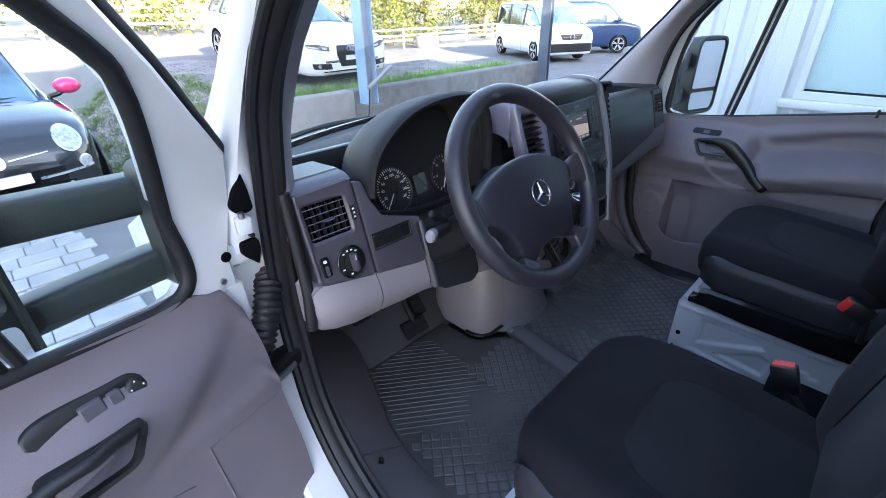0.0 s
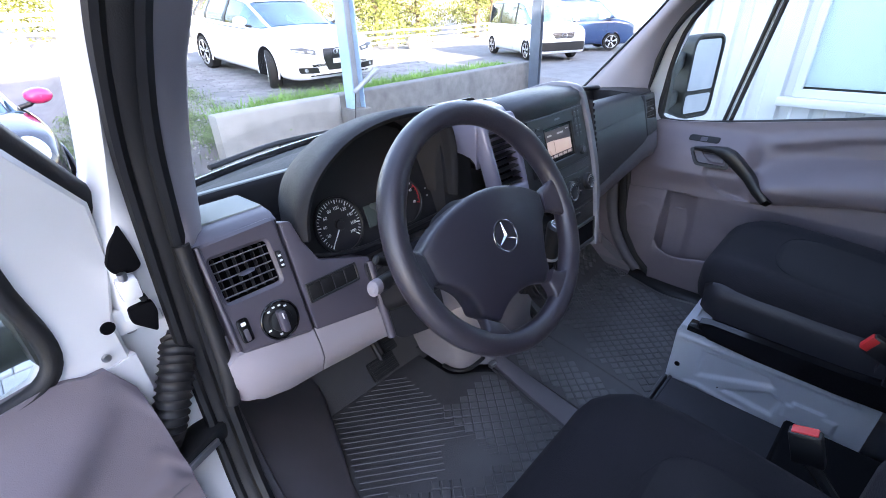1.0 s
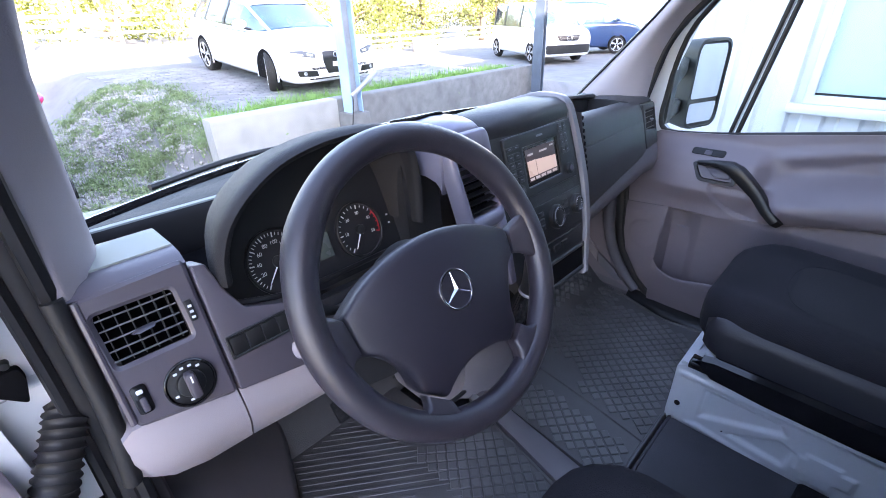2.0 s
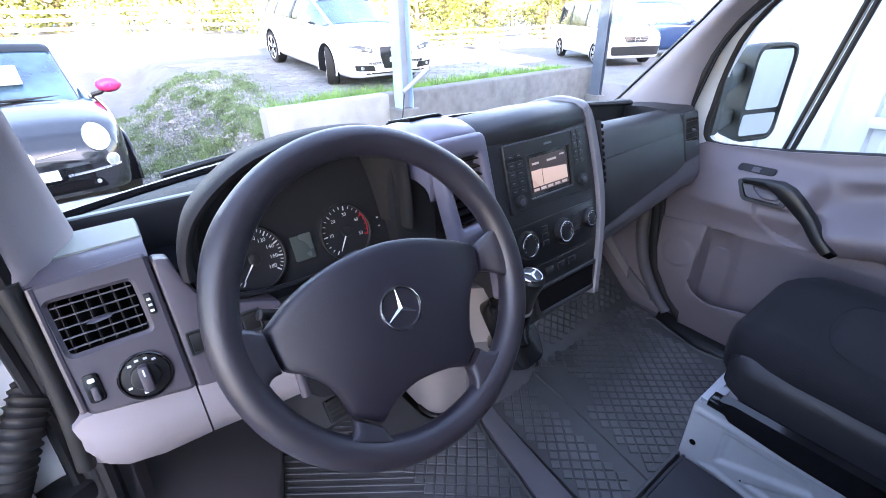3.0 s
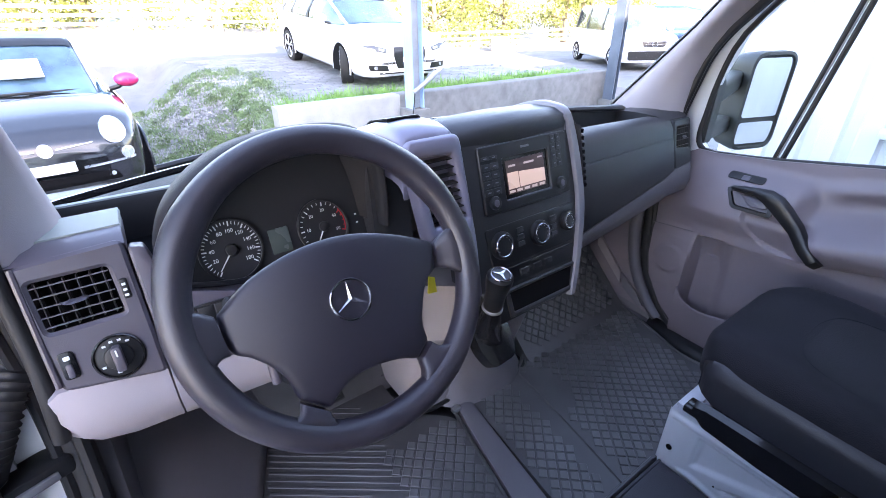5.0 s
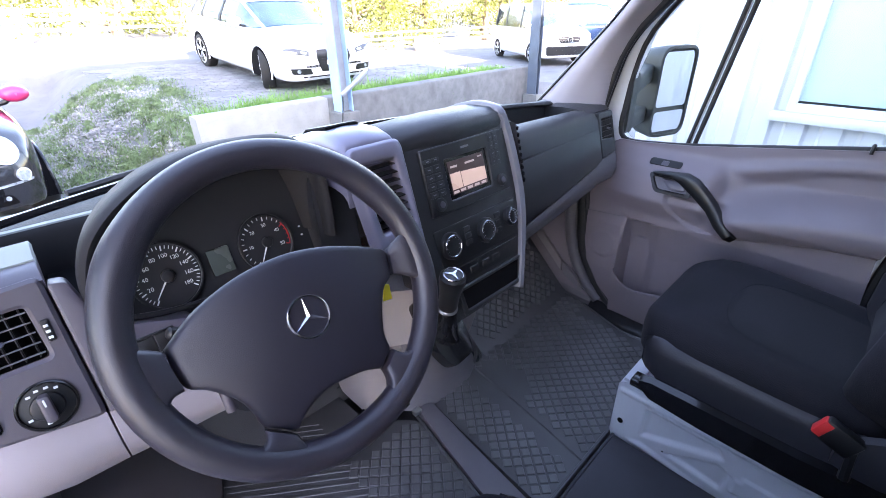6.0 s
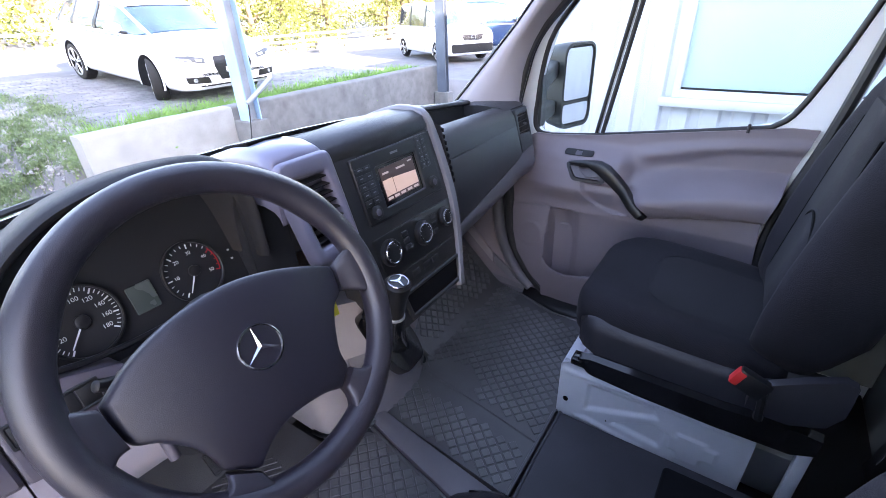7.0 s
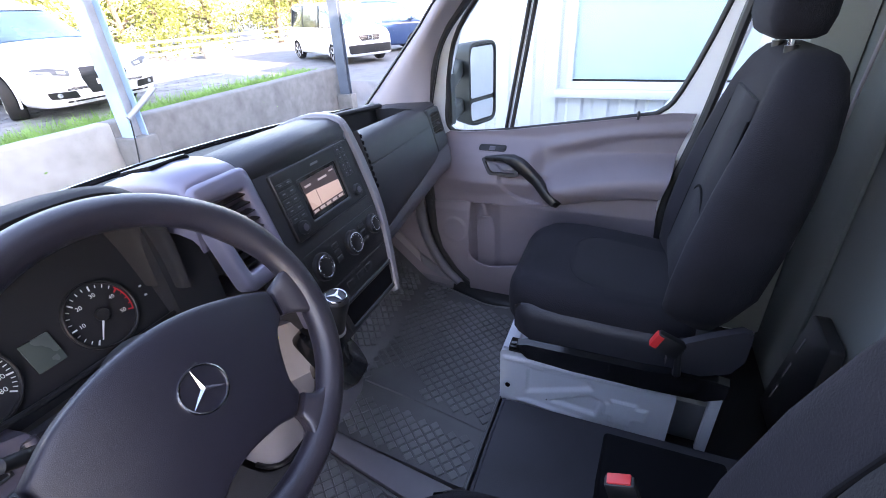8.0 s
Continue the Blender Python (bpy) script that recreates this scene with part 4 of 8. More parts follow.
# passenger's side: glove box face, lid and outer vent
G0 = sloped(-0.028, 1.385, 0.28, 0.3, 0.0)
bm = bmesh.new()
add_slab(bm, rounded([(0.255, 1.388), (0.742, 1.396), (0.742, 1.298), (0.70, 1.283), (0.285, 1.216), (0.262, 1.23)], 0.006), G0, 0.003, 0.10, 0.004)
part("glovebox_door", bm, M_DASH, dash, "dark glove box door")
bm = bmesh.new()
top = [(0.0, 1.392), (0.010, 1.425), (0.024, 1.446), (0.045, 1.456), (0.075, 1.455), (0.080, 1.44), (0.080, 1.39)]
add_loft(bm, [[(x, -0.027 + y, z + (dz if k else 0.0)) for k, (y, z) in enumerate(top)] for x, dz in ((0.255, 0.012), (0.40, 0.010), (0.60, 0.004), (0.742, 0.0))])
part("upper_pad", bm, M_DASH, dash, "dark padded upper dashboard", angle=50)
bm = bmesh.new()
add_rim(bm, rounded([(0.744, 1.448), (0.843, 1.446), (0.843, 1.306), (0.744, 1.300)], 0.008), rounded([(0.765, 1.427), (0.833, 1.425), (0.833, 1.356), (0.757, 1.364)], 0.004), G0, 0.003, 0.06, 0.004)
part("vent_corner", bm, M_DASH, dash)
louvres("air_vent", ((0.757, 0.834), (1.358, 1.427)), G0, 0.03, 4, 6, dash, M_BLACK, tab=True)
bm = bmesh.new()
add_loft(bm, [[(x, 0.0, 1.448), (x, 0.02, 1.460), (x, 0.10, 1.462), (x, 0.17, 1.456), (x, 0.17, 1.40), (x, 0.0, 1.40)] for x in (0.70, 0.845)])
part("upper_corner", bm, M_DASH, dash)
bm = bmesh.new()
add_tube(bm, smooth_path([(0.26, 0.155, 1.505), (0.45, 0.165, 1.487), (0.62, 0.165, 1.472), (0.73, 0.155, 1.462)], 5), [0.010] * 15 + [0.004], 8)
part("tray_lip", bm, M_DASH, dash, "dark lip along the storage tray")
bm = bmesh.new()
add_loft(bm, [[(x, 0.16, 1.38), (x, 0.165, z), (x, 0.20, z - 0.01), (x, 0.22, 1.38)] for x, z in ((0.20, 1.505), (0.45, 1.485), (0.70, 1.460))])
part("tray_back", bm, M_DASH, dash)
# grey lower panel on the passenger's side
bm = bmesh.new()
def plow(x, top, low):
    return [(x, -0.046 - 0.28 * (1.31 - top), top), (x, -0.052 - 0.28 * (1.31 - top), top - 0.015), (x, -0.060, (top + low) / 2), (x, -0.050, low + 0.02), (x, -0.02, low), (x, 0.15, low), (x, 0.05, top)]
add_loft(bm, [plow(0.185, 1.20, 1.115), plow(0.29, 1.212, 1.12), plow(0.50, 1.246, 1.150), plow(0.70, 1.279, 1.18), plow(0.742, 1.296, 1.19), plow(0.846, 1.306, 1.19)])
part("lower_panel", bm, M_LOWER, dash, "mid grey lower passenger panel", angle=50)

# housing below the column and gear lever console
bm = bmesh.new()
add_loft(bm, [[Vector((-0.052 + a * w * 0.122, 0.225 + b * w * 0.140, z)) for a, b in rrect(0, 0, 2, 2, 0.55, 4)] for z, w in ((0.66, 1.0), (0.75, 0.985), (0.86, 0.96), (0.925, 0.93), (0.945, 0.86))])
part("pedal_box_housing", bm, M_HOUSING, dash, "warm grey plastic housing on the floor", angle=50)
bm = bmesh.new()
add_tube(bm, [Vector((-0.052 + a * 0.128, 0.225 + b * 0.146, 0.668)) for a, b in rrect(0, 0, 2, 2, 0.55, 6)], 0.007, 8)
part("housing_seal", bm, M_BLACK, dash)
bm = bmesh.new()
add_loft(bm, [[Vector((0.085 + a * w * 0.165, 0.25 + b * w * 0.185 - s, z)) for a, b in rrect(0, 0, 2, 2, 0.9, 5)] for z, w, s in ((0.65, 1.25, 0.0), (0.70, 1.12, 0.0), (0.80, 1.0, 0.03), (0.95, 0.90, 0.10), (1.06, 0.80, 0.17), (1.16, 0.74, 0.21))])
part("console_foot", bm, M_STEP, dash, "grey plastic console foot", angle=50)
bm = bmesh.new()
add_loft(bm, [[(-0.25, -0.02, 1.06), (-0.06, -0.13, 1.06), (-0.06, -0.13, 1.20), (-0.25, -0.02, 1.22)], [(-0.25, 0.2, 1.02), (-0.06, 0.2, 1.02), (-0.06, 0.2, 1.22), (-0.25, 0.2, 1.22)]])
part("console_cheek", bm, M_HOUSING, dash, "warm grey console side")
bm = bmesh.new()
add_loft(bm, [[(x, -0.198 + d, z) for x, z in ((-0.306, 1.350), (-0.294, 1.345), (-0.290, 1.314), (-0.308, 1.317))] for d in (0.0, 0.003)])
tag = part("hang_tag", bm, M_YELLOW, dash, "small yellow tag")
bm = bmesh.new()
add_tube(bm, [(-0.385, -0.05, 1.300), (-0.34, -0.14, 1.345), (-0.300, -0.197, 1.345)], 0.0015, 6)
part("tag_string", bm, M_BLACK, tag)

# ---- gear lever ----
gear = thing("gear_lever", "short black gear lever with a bright emblem on its knob", "gear lever", (-0.13, -0.16, 1.12))
GB = sloped(-0.165, 1.14, 0.9)
bm = bmesh.new()
add_slab(bm, [(x + 0.13, z - 1.12) for x, z in rounded([(-0.172, 1.200), (-0.092, 1.205), (-0.078, 1.12), (-0.092, 1.082), (-0.158, 1.078), (-0.176, 1.11)], 0.014)], lambda u, v, o=0.0: GB(u - 0.13, v + 1.12, o) - Vector((-0.13, -0.16, 1.12)), 0.004, 0.035, 0.004)
part("gaiter_frame", bm, M_GLOSS, gear)
bm = bmesh.new()
rings = []
for i in range(9):
    f = i / 8
    c = Vector((-0.004 - 0.012 * f, 0.012 - 0.040 * f, -0.02 + 0.115 * f))
    w = 0.026 * (1 - f) ** 1.2 + 0.018
    rings.append([c + Vector((math.cos(a) * w * (1 + 0.10 * math.sin(5 * a + 2 * i)), math.sin(a) * w * 1.1 * (1 + 0.08 * math.sin(4 * a + i)), 0.012 * (1 - f) * math.sin(a) * -1)) for a in (2 * math.pi * k / 24 for k in range(24))])
add_loft(bm, rings)
part("gaiter", bm, M_GLOSS, gear, "creased black gaiter")
bm = bmesh.new()
o = Vector((-0.017, -0.030, 0.095))
ax = Vector((-0.02, -0.22, 0.97)).normalized()
sd = ax.orthogonal().normalized()
tw = ax.cross(sd)
def around(r, h, n=24):
    return [o + ax * h + (sd * math.cos(a) + tw * math.sin(a)) * r for a in (2 * math.pi * k / n for k in range(n))]
add_loft(bm, [around(r, h) for r, h in ((0.015, -0.01), (0.019, 0.0), (0.0205, 0.012), (0.021, 0.04), (0.0245, 0.062), (0.027, 0.078), (0.0265, 0.088), (0.022, 0.093))])
kn = part("knob", bm, M_BLACK, gear)
bm = bmesh.new()
add_loft(bm, [around(0.0205, -0.003), around(0.0222, -0.001), around(0.0222, 0.003), around(0.0205, 0.005)])
part("collar", bm, M_STEEL, gear, "bright collar")
bm = bmesh.new()
add_ring(bm, o + ax * 0.0935, sd, tw, 0.0195, 0.002, 32, 8)
for k in range(3):
    a = radians(90 + 120 * k)
    e = (sd * math.cos(a) + tw * math.sin(a))
    f = ax.cross(e)
    add_loft(bm, [[o + ax * h + f * 0.0035, o + ax * h - f * 0.0035, o + ax * h + e * 0.0185] for h in (0.092, 0.0955)])
part("knob_emblem", bm, M_EMBLEM, kn, "bright ring emblem")

# ---- steering wheel ----
wheel = thing("steering_wheel", "black four-spoke steering wheel with a bright round emblem", "steering wheel", (-0.489, -0.281, 1.451))
TA = radians(30.3)
WU, WV = Vector((1, -0.016, 0)).normalized(), Vector((0, math.sin(TA), math.cos(TA)))
WN = WU.cross(WV)            # towards the driver
WN = -WN if WN.y > 0 else WN


def wf(u, v, off=0.0):
    return WU * u + WV * v + WN * off


bm = bmesh.new()
RR = 0.1845
rings = []
for i in range(97):
    a = 2 * math.pi * i / 96
    e = WU * math.cos(a) + WV * math.sin(a)
    grip = 0.0022 * (math.exp(-((math.degrees(a) - 35) / 12) ** 2) + math.exp(-((math.degrees(a) - 145) / 12) ** 2))
    rings.append([e * (RR + (0.0185 + grip) * math.cos(b)) + WN * (0.0195 + grip) * math.sin(b) for b in (2 * math.pi * j / 16 for j in range(16))])
rows = add_loft(bm, rings, caps=False)
bmesh.ops.remove_doubles(bm, verts=rows[0] + rows[-1], dist=1e-6)
part("rim", bm, M_WHEEL, wheel, "grained black rim", angle=80)


def crown(u, v):
    """Height of the airbag cover's soft face over the wheel's plane."""
    return 0.0195 - 1.15 * u * u - 1.7 * max(0.0, -v - 0.03) ** 2 - 2.0 * max(0.0, v) ** 2


def spoke_face(u, v, off=0.0):
    r = math.hypot(u, v)
    t = min(1.0, max(0.0, (r - 0.125) / 0.045))
    t = t * t * (3 - 2 * t)
    return wf(u, v, (crown(u, v) - 0.002) * (1 - t) + 0.0115 * t + off)


def spoke(edge_a, gap, edge_b, label=""):
    """A padded spoke between two edge curves that run from the cover's gap out to the rim."""
    n = 10
    ea = smooth_path([(x, y, 0) for x, y in edge_a], 4)
    eb = smooth_path([(x, y, 0) for x, y in edge_b], 4)
    def at(path, f):
        f *= len(path) - 1
        i = min(int(f), len(path) - 2)
        return path[i].lerp(path[i + 1], f - i)
    bm = bmesh.new()
    rings = []
    for i in range(n + 1):
        p, q = at(ea, i / n), at(eb, i / n)
        top = [(0.0, -0.010), (0.03, -0.003), (0.10, -0.0005), (0.3, 0.0), (0.5, 0.0), (0.7, 0.0), (0.90, -0.0005), (0.97, -0.003), (1.0, -0.010)]
        ring = []
        for k, h in top:
            s = p.lerp(q, k)
            h *= 1 - 0.5 * i / n
            ring.append(spoke_face(s.x, s.y, h))
        for k in (0.9, 0.5, 0.1):
            s = p.lerp(q, k)
            ring.append(spoke_face(s.x, s.y, -0.024))
        rings.append(ring)
    add_loft(bm, rings)
    return part("spoke", bm, M_WHEEL, wheel, label, angle=60)


spoke([(0.1435, 0.014), (0.158, 0.024), (0.181, 0.034)], 0, [(0.1355, -0.022), (0.151, -0.029), (0.176, -0.052)])
spoke([(-0.149, 0.009), (-0.162, 0.018), (-0.182, 0.028)], 0, [(-0.145, -0.039), (-0.158, -0.040), (-0.176, -0.062)])
spoke([(0.092, -0.115), (0.106, -0.126), (0.140, -0.118)], 0, [(0.068, -0.133), (0.064, -0.152), (0.045, -0.180)])
spoke([(-0.064, -0.142), (-0.060, -0.158), (-0.042, -0.180)], 0, [(-0.093, -0.118), (-0.102, -0.132), (-0.138, -0.126)])
# airbag cover: a soft shield with four flared arms, parted from the spokes by thin gaps
cover = [(-0.146, 0.009), (-0.112, 0.033), (-0.072, 0.049), (-0.032, 0.057), (0.009, 0.058), (0.050, 0.051), (0.093, 0.037), (0.126, 0.023), (0.1405, 0.014), (0.1385, -0.004), (0.1325, -0.021), (0.113, -0.032), (0.097, -0.056), (0.086, -0.087), (0.088, -0.112), (0.077, -0.122), (0.066, -0.130), (0.039, -0.119), (-0.004, -0.113), (-0.034, -0.120), (-0.053, -0.133), (-0.062, -0.140), (-0.077, -0.128), (-0.091, -0.116), (-0.095, -0.097), (-0.105, -0.073), (-0.125, -0.050), (-0.142, -0.038), (-0.1465, -0.015)]
cs = smooth_path([(x, y, 0) for x, y in cover] + [(cover[0][0], cover[0][1], 0)], 4)[:-1]
bm = bmesh.new()
def cover_ring(k, off):
    ps = [(p.x * k, -0.030 + (p.y + 0.030) * k) for p in cs]
    return [wf(u, v, crown(u, v) + off) for u, v in ps]
add_loft(bm, [cover_ring(0.96, -0.045), cover_ring(0.995, -0.022), cover_ring(1.0, -0.010), cover_ring(0.995, -0.005), cover_ring(0.98, -0.002), cover_ring(0.95, -0.0006), cover_ring(0.9, 0.0), cover_ring(0.8, 0.0), cover_ring(0.65, 0.0), cover_ring(0.5, 0.0), cover_ring(0.35, 0.0), cover_ring(0.2, 0.0), cover_ring(0.06, 0.0)])
part("airbag_cover", bm, M_HUB, wheel, "dark padded airbag cover", angle=75)
bm = bmesh.new()
add_loft(bm, [[wf(u, v, o) for u, v in disc(0, 0.0, r, 28)] for r, o in ((0.055, -0.03), (0.06, -0.07), (0.05, -0.11))])
part("hub", bm, M_BLACK, wheel)
EC = Vector((-0.004, -0.021))
bm = bmesh.new()
add_ring(bm, wf(EC.x, EC.y, 0.0195), WU, WV, 0.0250, 0.0017, 48, 8)
em = part("emblem", bm, M_EMBLEM, wheel, "bright ring emblem")
for k in range(3):
    a = radians(90 + 120 * k)
    e, g = Vector((math.cos(a), math.sin(a))), Vector((-math.sin(a), math.cos(a)))
    bm = bmesh.new()
    base = [wf(EC.x + g.x * s, EC.y + g.y * s, 0.0188) for s in (0.0034, -0.0034)]
    tip = wf(EC.x + e.x * 0.0245, EC.y + e.y * 0.0240, 0.0195)
    ridge = wf(EC.x, EC.y, 0.0230)
    vs = [bm.verts.new(p) for p in (*base, tip, ridge)]
    for f in ((0, 2, 3), (1, 3, 2), (0, 3, 1), (0, 1, 2)):
        bm.faces.new([vs[i] for i in f])
    part("emblem_ray", bm, M_EMBLEM, em, smooth=False)

# ---- car radio ----
radio = thing("car_radio", "black car radio with a lit orange map display", "radio", PS(0.026, 1.441, 0.0))
RO = PS(0.026, 1.441, 0.0)


def rf(x, z, off=0.0):
    return PS(x, z + 0.004, off) - RO


bm = bmesh.new()
add_rim(bm, rrect(0.022, 1.440, 0.256, 0.134, 0.006), rrect(0.022, 1.436, 0.134, 0.084, 0.004), rf, 0.008, 0.012, 0.002)
bez = part("bezel", bm, M_BLACK, radio)
bm = bmesh.new()
add_slab(bm, rrect(0.022, 1.436, 0.134, 0.084, 0.004), rf, 0.003, 0.004, 0)
part("screen_border", bm, M_GLOSS, radio)
bm = bmesh.new()
add_slab(bm, rrect(0.022, 1.437, 0.113, 0.068, 0.001), rf, 0.0042, 0.001, 0)
scr = part("display", bm, M_SCREEN2, radio, "lit display")
bm = bmesh.new()
add_slab(bm, [(-0.033, 1.413), (-0.002, 1.413), (-0.002, 1.446), (-0.033, 1.446)], rf, 0.0048, 0.0005, 0)
add_slab(bm, [(0.0, 1.413), (0.077, 1.413), (0.077, 1.440), (0.0, 1.445)], rf, 0.0048, 0.0005, 0)
part("display_field", bm, M_SCREEN, scr)
for x, z, w, h in [(q, 1.4075, 0.016, 0.005) for q in (-0.024, -0.003, 0.019, 0.042, 0.065)] + [(-0.018, 1.459, 0.020, 0.004), (0.032, 1.459, 0.030, 0.004), (0.066, 1.464, 0.014, 0.003)]:
    bm = bmesh.new()
    add_slab(bm, rrect(x, z, w, h, 0.0005), rf, 0.0048, 0.0005, 0)
    part("display_print", bm, M_SCREEN3, scr)
bm = bmesh.new()
add_slab(bm, rrect(0.022, 1.4925, 0.024, 0.0042, 0.0005), rf, 0.0088, 0.001, 0)
part("brand_bar", bm, M_TRIM, radio)
for r in range(5):
    for c in range(2):
        bm = bmesh.new()
        add_slab(bm, rrect(-0.0915 + 0.0225 * c, 1.484 - 0.0165 * r, 0.021, 0.0125 if r else 0.007, 0.0015), rf, 0.0105, 0.006, 0.001)
        bt = part("radio_button", bm, M_DASH, radio)
        bm = bmesh.new()
        add_slab(bm, rrect(-0.0915 + 0.0225 * c, 1.484 - 0.0165 * r, 0.008, 0.002, 0.0003), rf, 0.0109, 0.001, 0)
        part("mark", bm, M_TRIM, bt)
for r in range(4):
    for c in range(2):
        bm = bmesh.new()
        add_slab(bm, rrect(0.106 + 0.0168 * c, 1.4955 - 0.0175 * r, 0.0152, 0.0155, 0.0015), rf, 0.0105, 0.006, 0.001)
        bt = part("radio_button", bm, M_DASH, radio)
        bm = bmesh.new()
        add_slab(bm, rrect(0.106 + 0.0168 * c, 1.4955 - 0.0175 * r, 0.005, 0.002, 0.0003), rf, 0.0109, 0.001, 0)
        part("mark", bm, M_TRIM, bt)
for cx, cz in ((-0.081, 1.396), (0.119, 1.398)):
    bm = bmesh.new()
    add_slab(bm, disc(cx, cz, 0.0135, 28), rf, 0.016, 0.012, 0.002)
    k = part("radio_knob", bm, M_BLACK, radio)
    bm = bmesh.new()
    add_slab(bm, disc(cx, cz, 0.007, 20), rf, 0.0175, 0.004, 0.001)
    part("knob_cap", bm, M_PANEL, k)

# ---- floor mats ----
mat_ob = thing("floor_mat", "worn dark rubber floor mat with raised diamond ribs", "floor mat", (0, 0, FLOOR))
bm = bmesh.new()
def mat_poly(pts, z0, z1):
    add_loft(bm, [[(x, y, z0) for x, y in pts], [(x, y, z1) for x, y in inset(pts, 0.004)]])
main = rounded([(-0.70, -0.9), (-0.265, -0.9), (-0.128, -0.28), (-0.07, 0.02), (-0.12, 0.07), (-0.185, 0.12), (-0.19, 0.30), (-0.58, 0.30), (-0.70, -0.02)], 0.03)
mat_poly(main, 0.0, 0.014)
mat_poly(rounded([(-0.045, -0.42), (0.29, -0.42), (0.765, -0.42), (0.765, -0.22), (0.82, -0.06), (0.84, 0.02), (0.84, 0.12), (0.30, 0.12), (0.27, 0.06), (0.0, 0.055)], 0.03), 0.0, 0.014)
part("mat_sheet", bm, M_MAT, mat_ob, "dark rubber sheet")
bm = bmesh.new()
add_loft(bm, [[(x, 0.03, 0.0), (x, 0.045, 0.0125), (x, 0.062, 0.016), (x, 0.085, 0.028), (x, 0.115, 0.055), (x, 0.31, 0.243), (x, 0.36, 0.243), (x, 0.20, 0.0)] for x in (0.285, 0.295, 0.56, 0.835, 0.845)])
part("toe_slope", bm, M_MAT, mat_ob, "rubber mat running up the toe board", angle=50)
bm = bmesh.new()
add_loft(bm, [[(xl, y, 0.0), (xl + 0.006, y, 0.019), (xl + 0.018, y, 0.023), (xr - 0.016, y, 0.023), (xr - 0.006, y, 0.019), (xr, y, 0.0)] for y, xl, xr in ((-0.95, -0.27, -0.115), (-0.30, -0.128, -0.036), (-0.10, -0.088, -0.012), (0.045, -0.056, 0.008))])
part("mat_ridge", bm, M_STEP, mat_ob, "smooth grey ridge between the mats")
bm = bmesh.new()
add_box(bm, (-0.074, 0.030, 0.014), (-0.046, 0.050, 0.030), bev=0.003)
part("mat_clip", bm, M_STEEL, mat_ob, "bright metal clip")
bm = bmesh.new()
for pts in (((0.150, -0.41), (0.185, -0.20), (0.215, 0.04)), ((-0.282, -0.95), (-0.136, -0.30), (-0.096, -0.10), (-0.066, 0.04)), ((-0.04, -0.412), (0.28, -0.412)), ((-0.02, 0.062), (0.10, 0.055), (0.22, 0.062), (0.29, 0.11), (0.315, 0.20)), ((0.55, -0.41), (0.752, -0.40), (0.752, -0.225), (0.808, -0.055), (0.830, 0.03), (0.832, 0.07))):
    add_tube(bm, smooth_path([(x, y, 0.0135) for x, y in pts], 5), 0.006, 6)
part("mat_bead", bm, M_MAT, mat_ob, "raised rubber edge")
def lattice(p, keep, turn=-41.0, h=0.0178):
    """Raised square pads of the rubber pattern, turned to lie as diamonds, joined into one sheet."""
    verts, faces = [], []
    c, s = math.cos(radians(turn)), math.sin(radians(turn))
    for i in range(-60, 60):
        for j in range(-60, 60):
            u, v = (i + 0.5) * p, (j + 0.5) * p
            cx, cy = c * u - s * v + 0.1, s * u + c * v - 0.3
            if not keep(cx, cy):
                continue
            k = len(verts)
            for q, z in ((p * 0.43, 0.0135), (p * 0.385, h - 0.0008), (p * 0.35, h)):
                verts += [(cx + c * a - s * b, cy + s * a + c * b, z) for a, b in ((-q, -q), (q, -q), (q, q), (-q, q))]
            faces += [(k + 8, k + 9, k + 10, k + 11)]
            for o in (0, 4):
                faces += [(k + o + q, k + o + (q + 1) % 4, k + o + 4 + (q + 1) % 4, k + o + 4 + q) for q in range(4)]
    return verts, faces
def stuff_part(name, verts, faces, mat, parent, label):
    me = bpy.data.meshes.new(name)
    me.from_pydata(verts, [], faces)
    me.materials.append(mat)
    ob = new(name, me)
    ob.parent = parent
    return tagged(ob, label, kind="stuff")
def tread_zone(x, y):
    """Where the driver's mat has cross ribs in place of pads."""
    return x < -0.32 and y > -0.205 + 0.55 * (-0.36 - x)
def worn(x, y):
    return (x + 0.40) ** 2 / 0.004 + (y + 0.13) ** 2 / 0.006 < 1 or (x - 0.23) ** 2 / 0.008 + (y + 0.06) ** 2 / 0.010 < 1
v, f = lattice(0.028, lambda x, y: -0.665 < x < -0.093 + 0.22 * min(0, y + 0.05) and -0.86 < y < 0.03 and not tread_zone(x, y) and not worn(x, y))
stuff_part("mat_studs", v, f, M_MATLIGHT, mat_ob, "raised square studs")
v, f = lattice(0.028, lambda x, y: 0.022 + 0.13 * y < x < 0.155 + 0.12 * y and -0.395 < y < 0.035 and not worn(x, y))
stuff_part("mat_studs", v, f, M_MATLIGHT, mat_ob, "raised square studs")
v, f = lattice(0.028, lambda x, y: 0.225 + 0.1 * y < x < min(0.735, 0.735 + 0.3 * (y + 0.22)) + (0.09 if y > -0.05 else 0.0) and -0.395 < y < 0.056 and not worn(x, y))
stuff_part("mat_studs", v, f, M_MATLIGHT, mat_ob, "raised square studs")
v, f = lattice(0.028, lambda x, y: 0.31 < x < 0.815 and 0.114 < y < 0.37)
v = [(x, 0.095 + (y - 0.115) * 0.72 - (z - 0.0135) * 0.69, z + 0.0225 + (y - 0.115) * 0.694) for x, y, z in v]
stuff_part("mat_studs", v, f, M_MATLIGHT, mat_ob, "raised square studs on the toe slope")
verts, faces = [], []
cr, sr = math.cos(radians(-37)), math.sin(radians(-37))
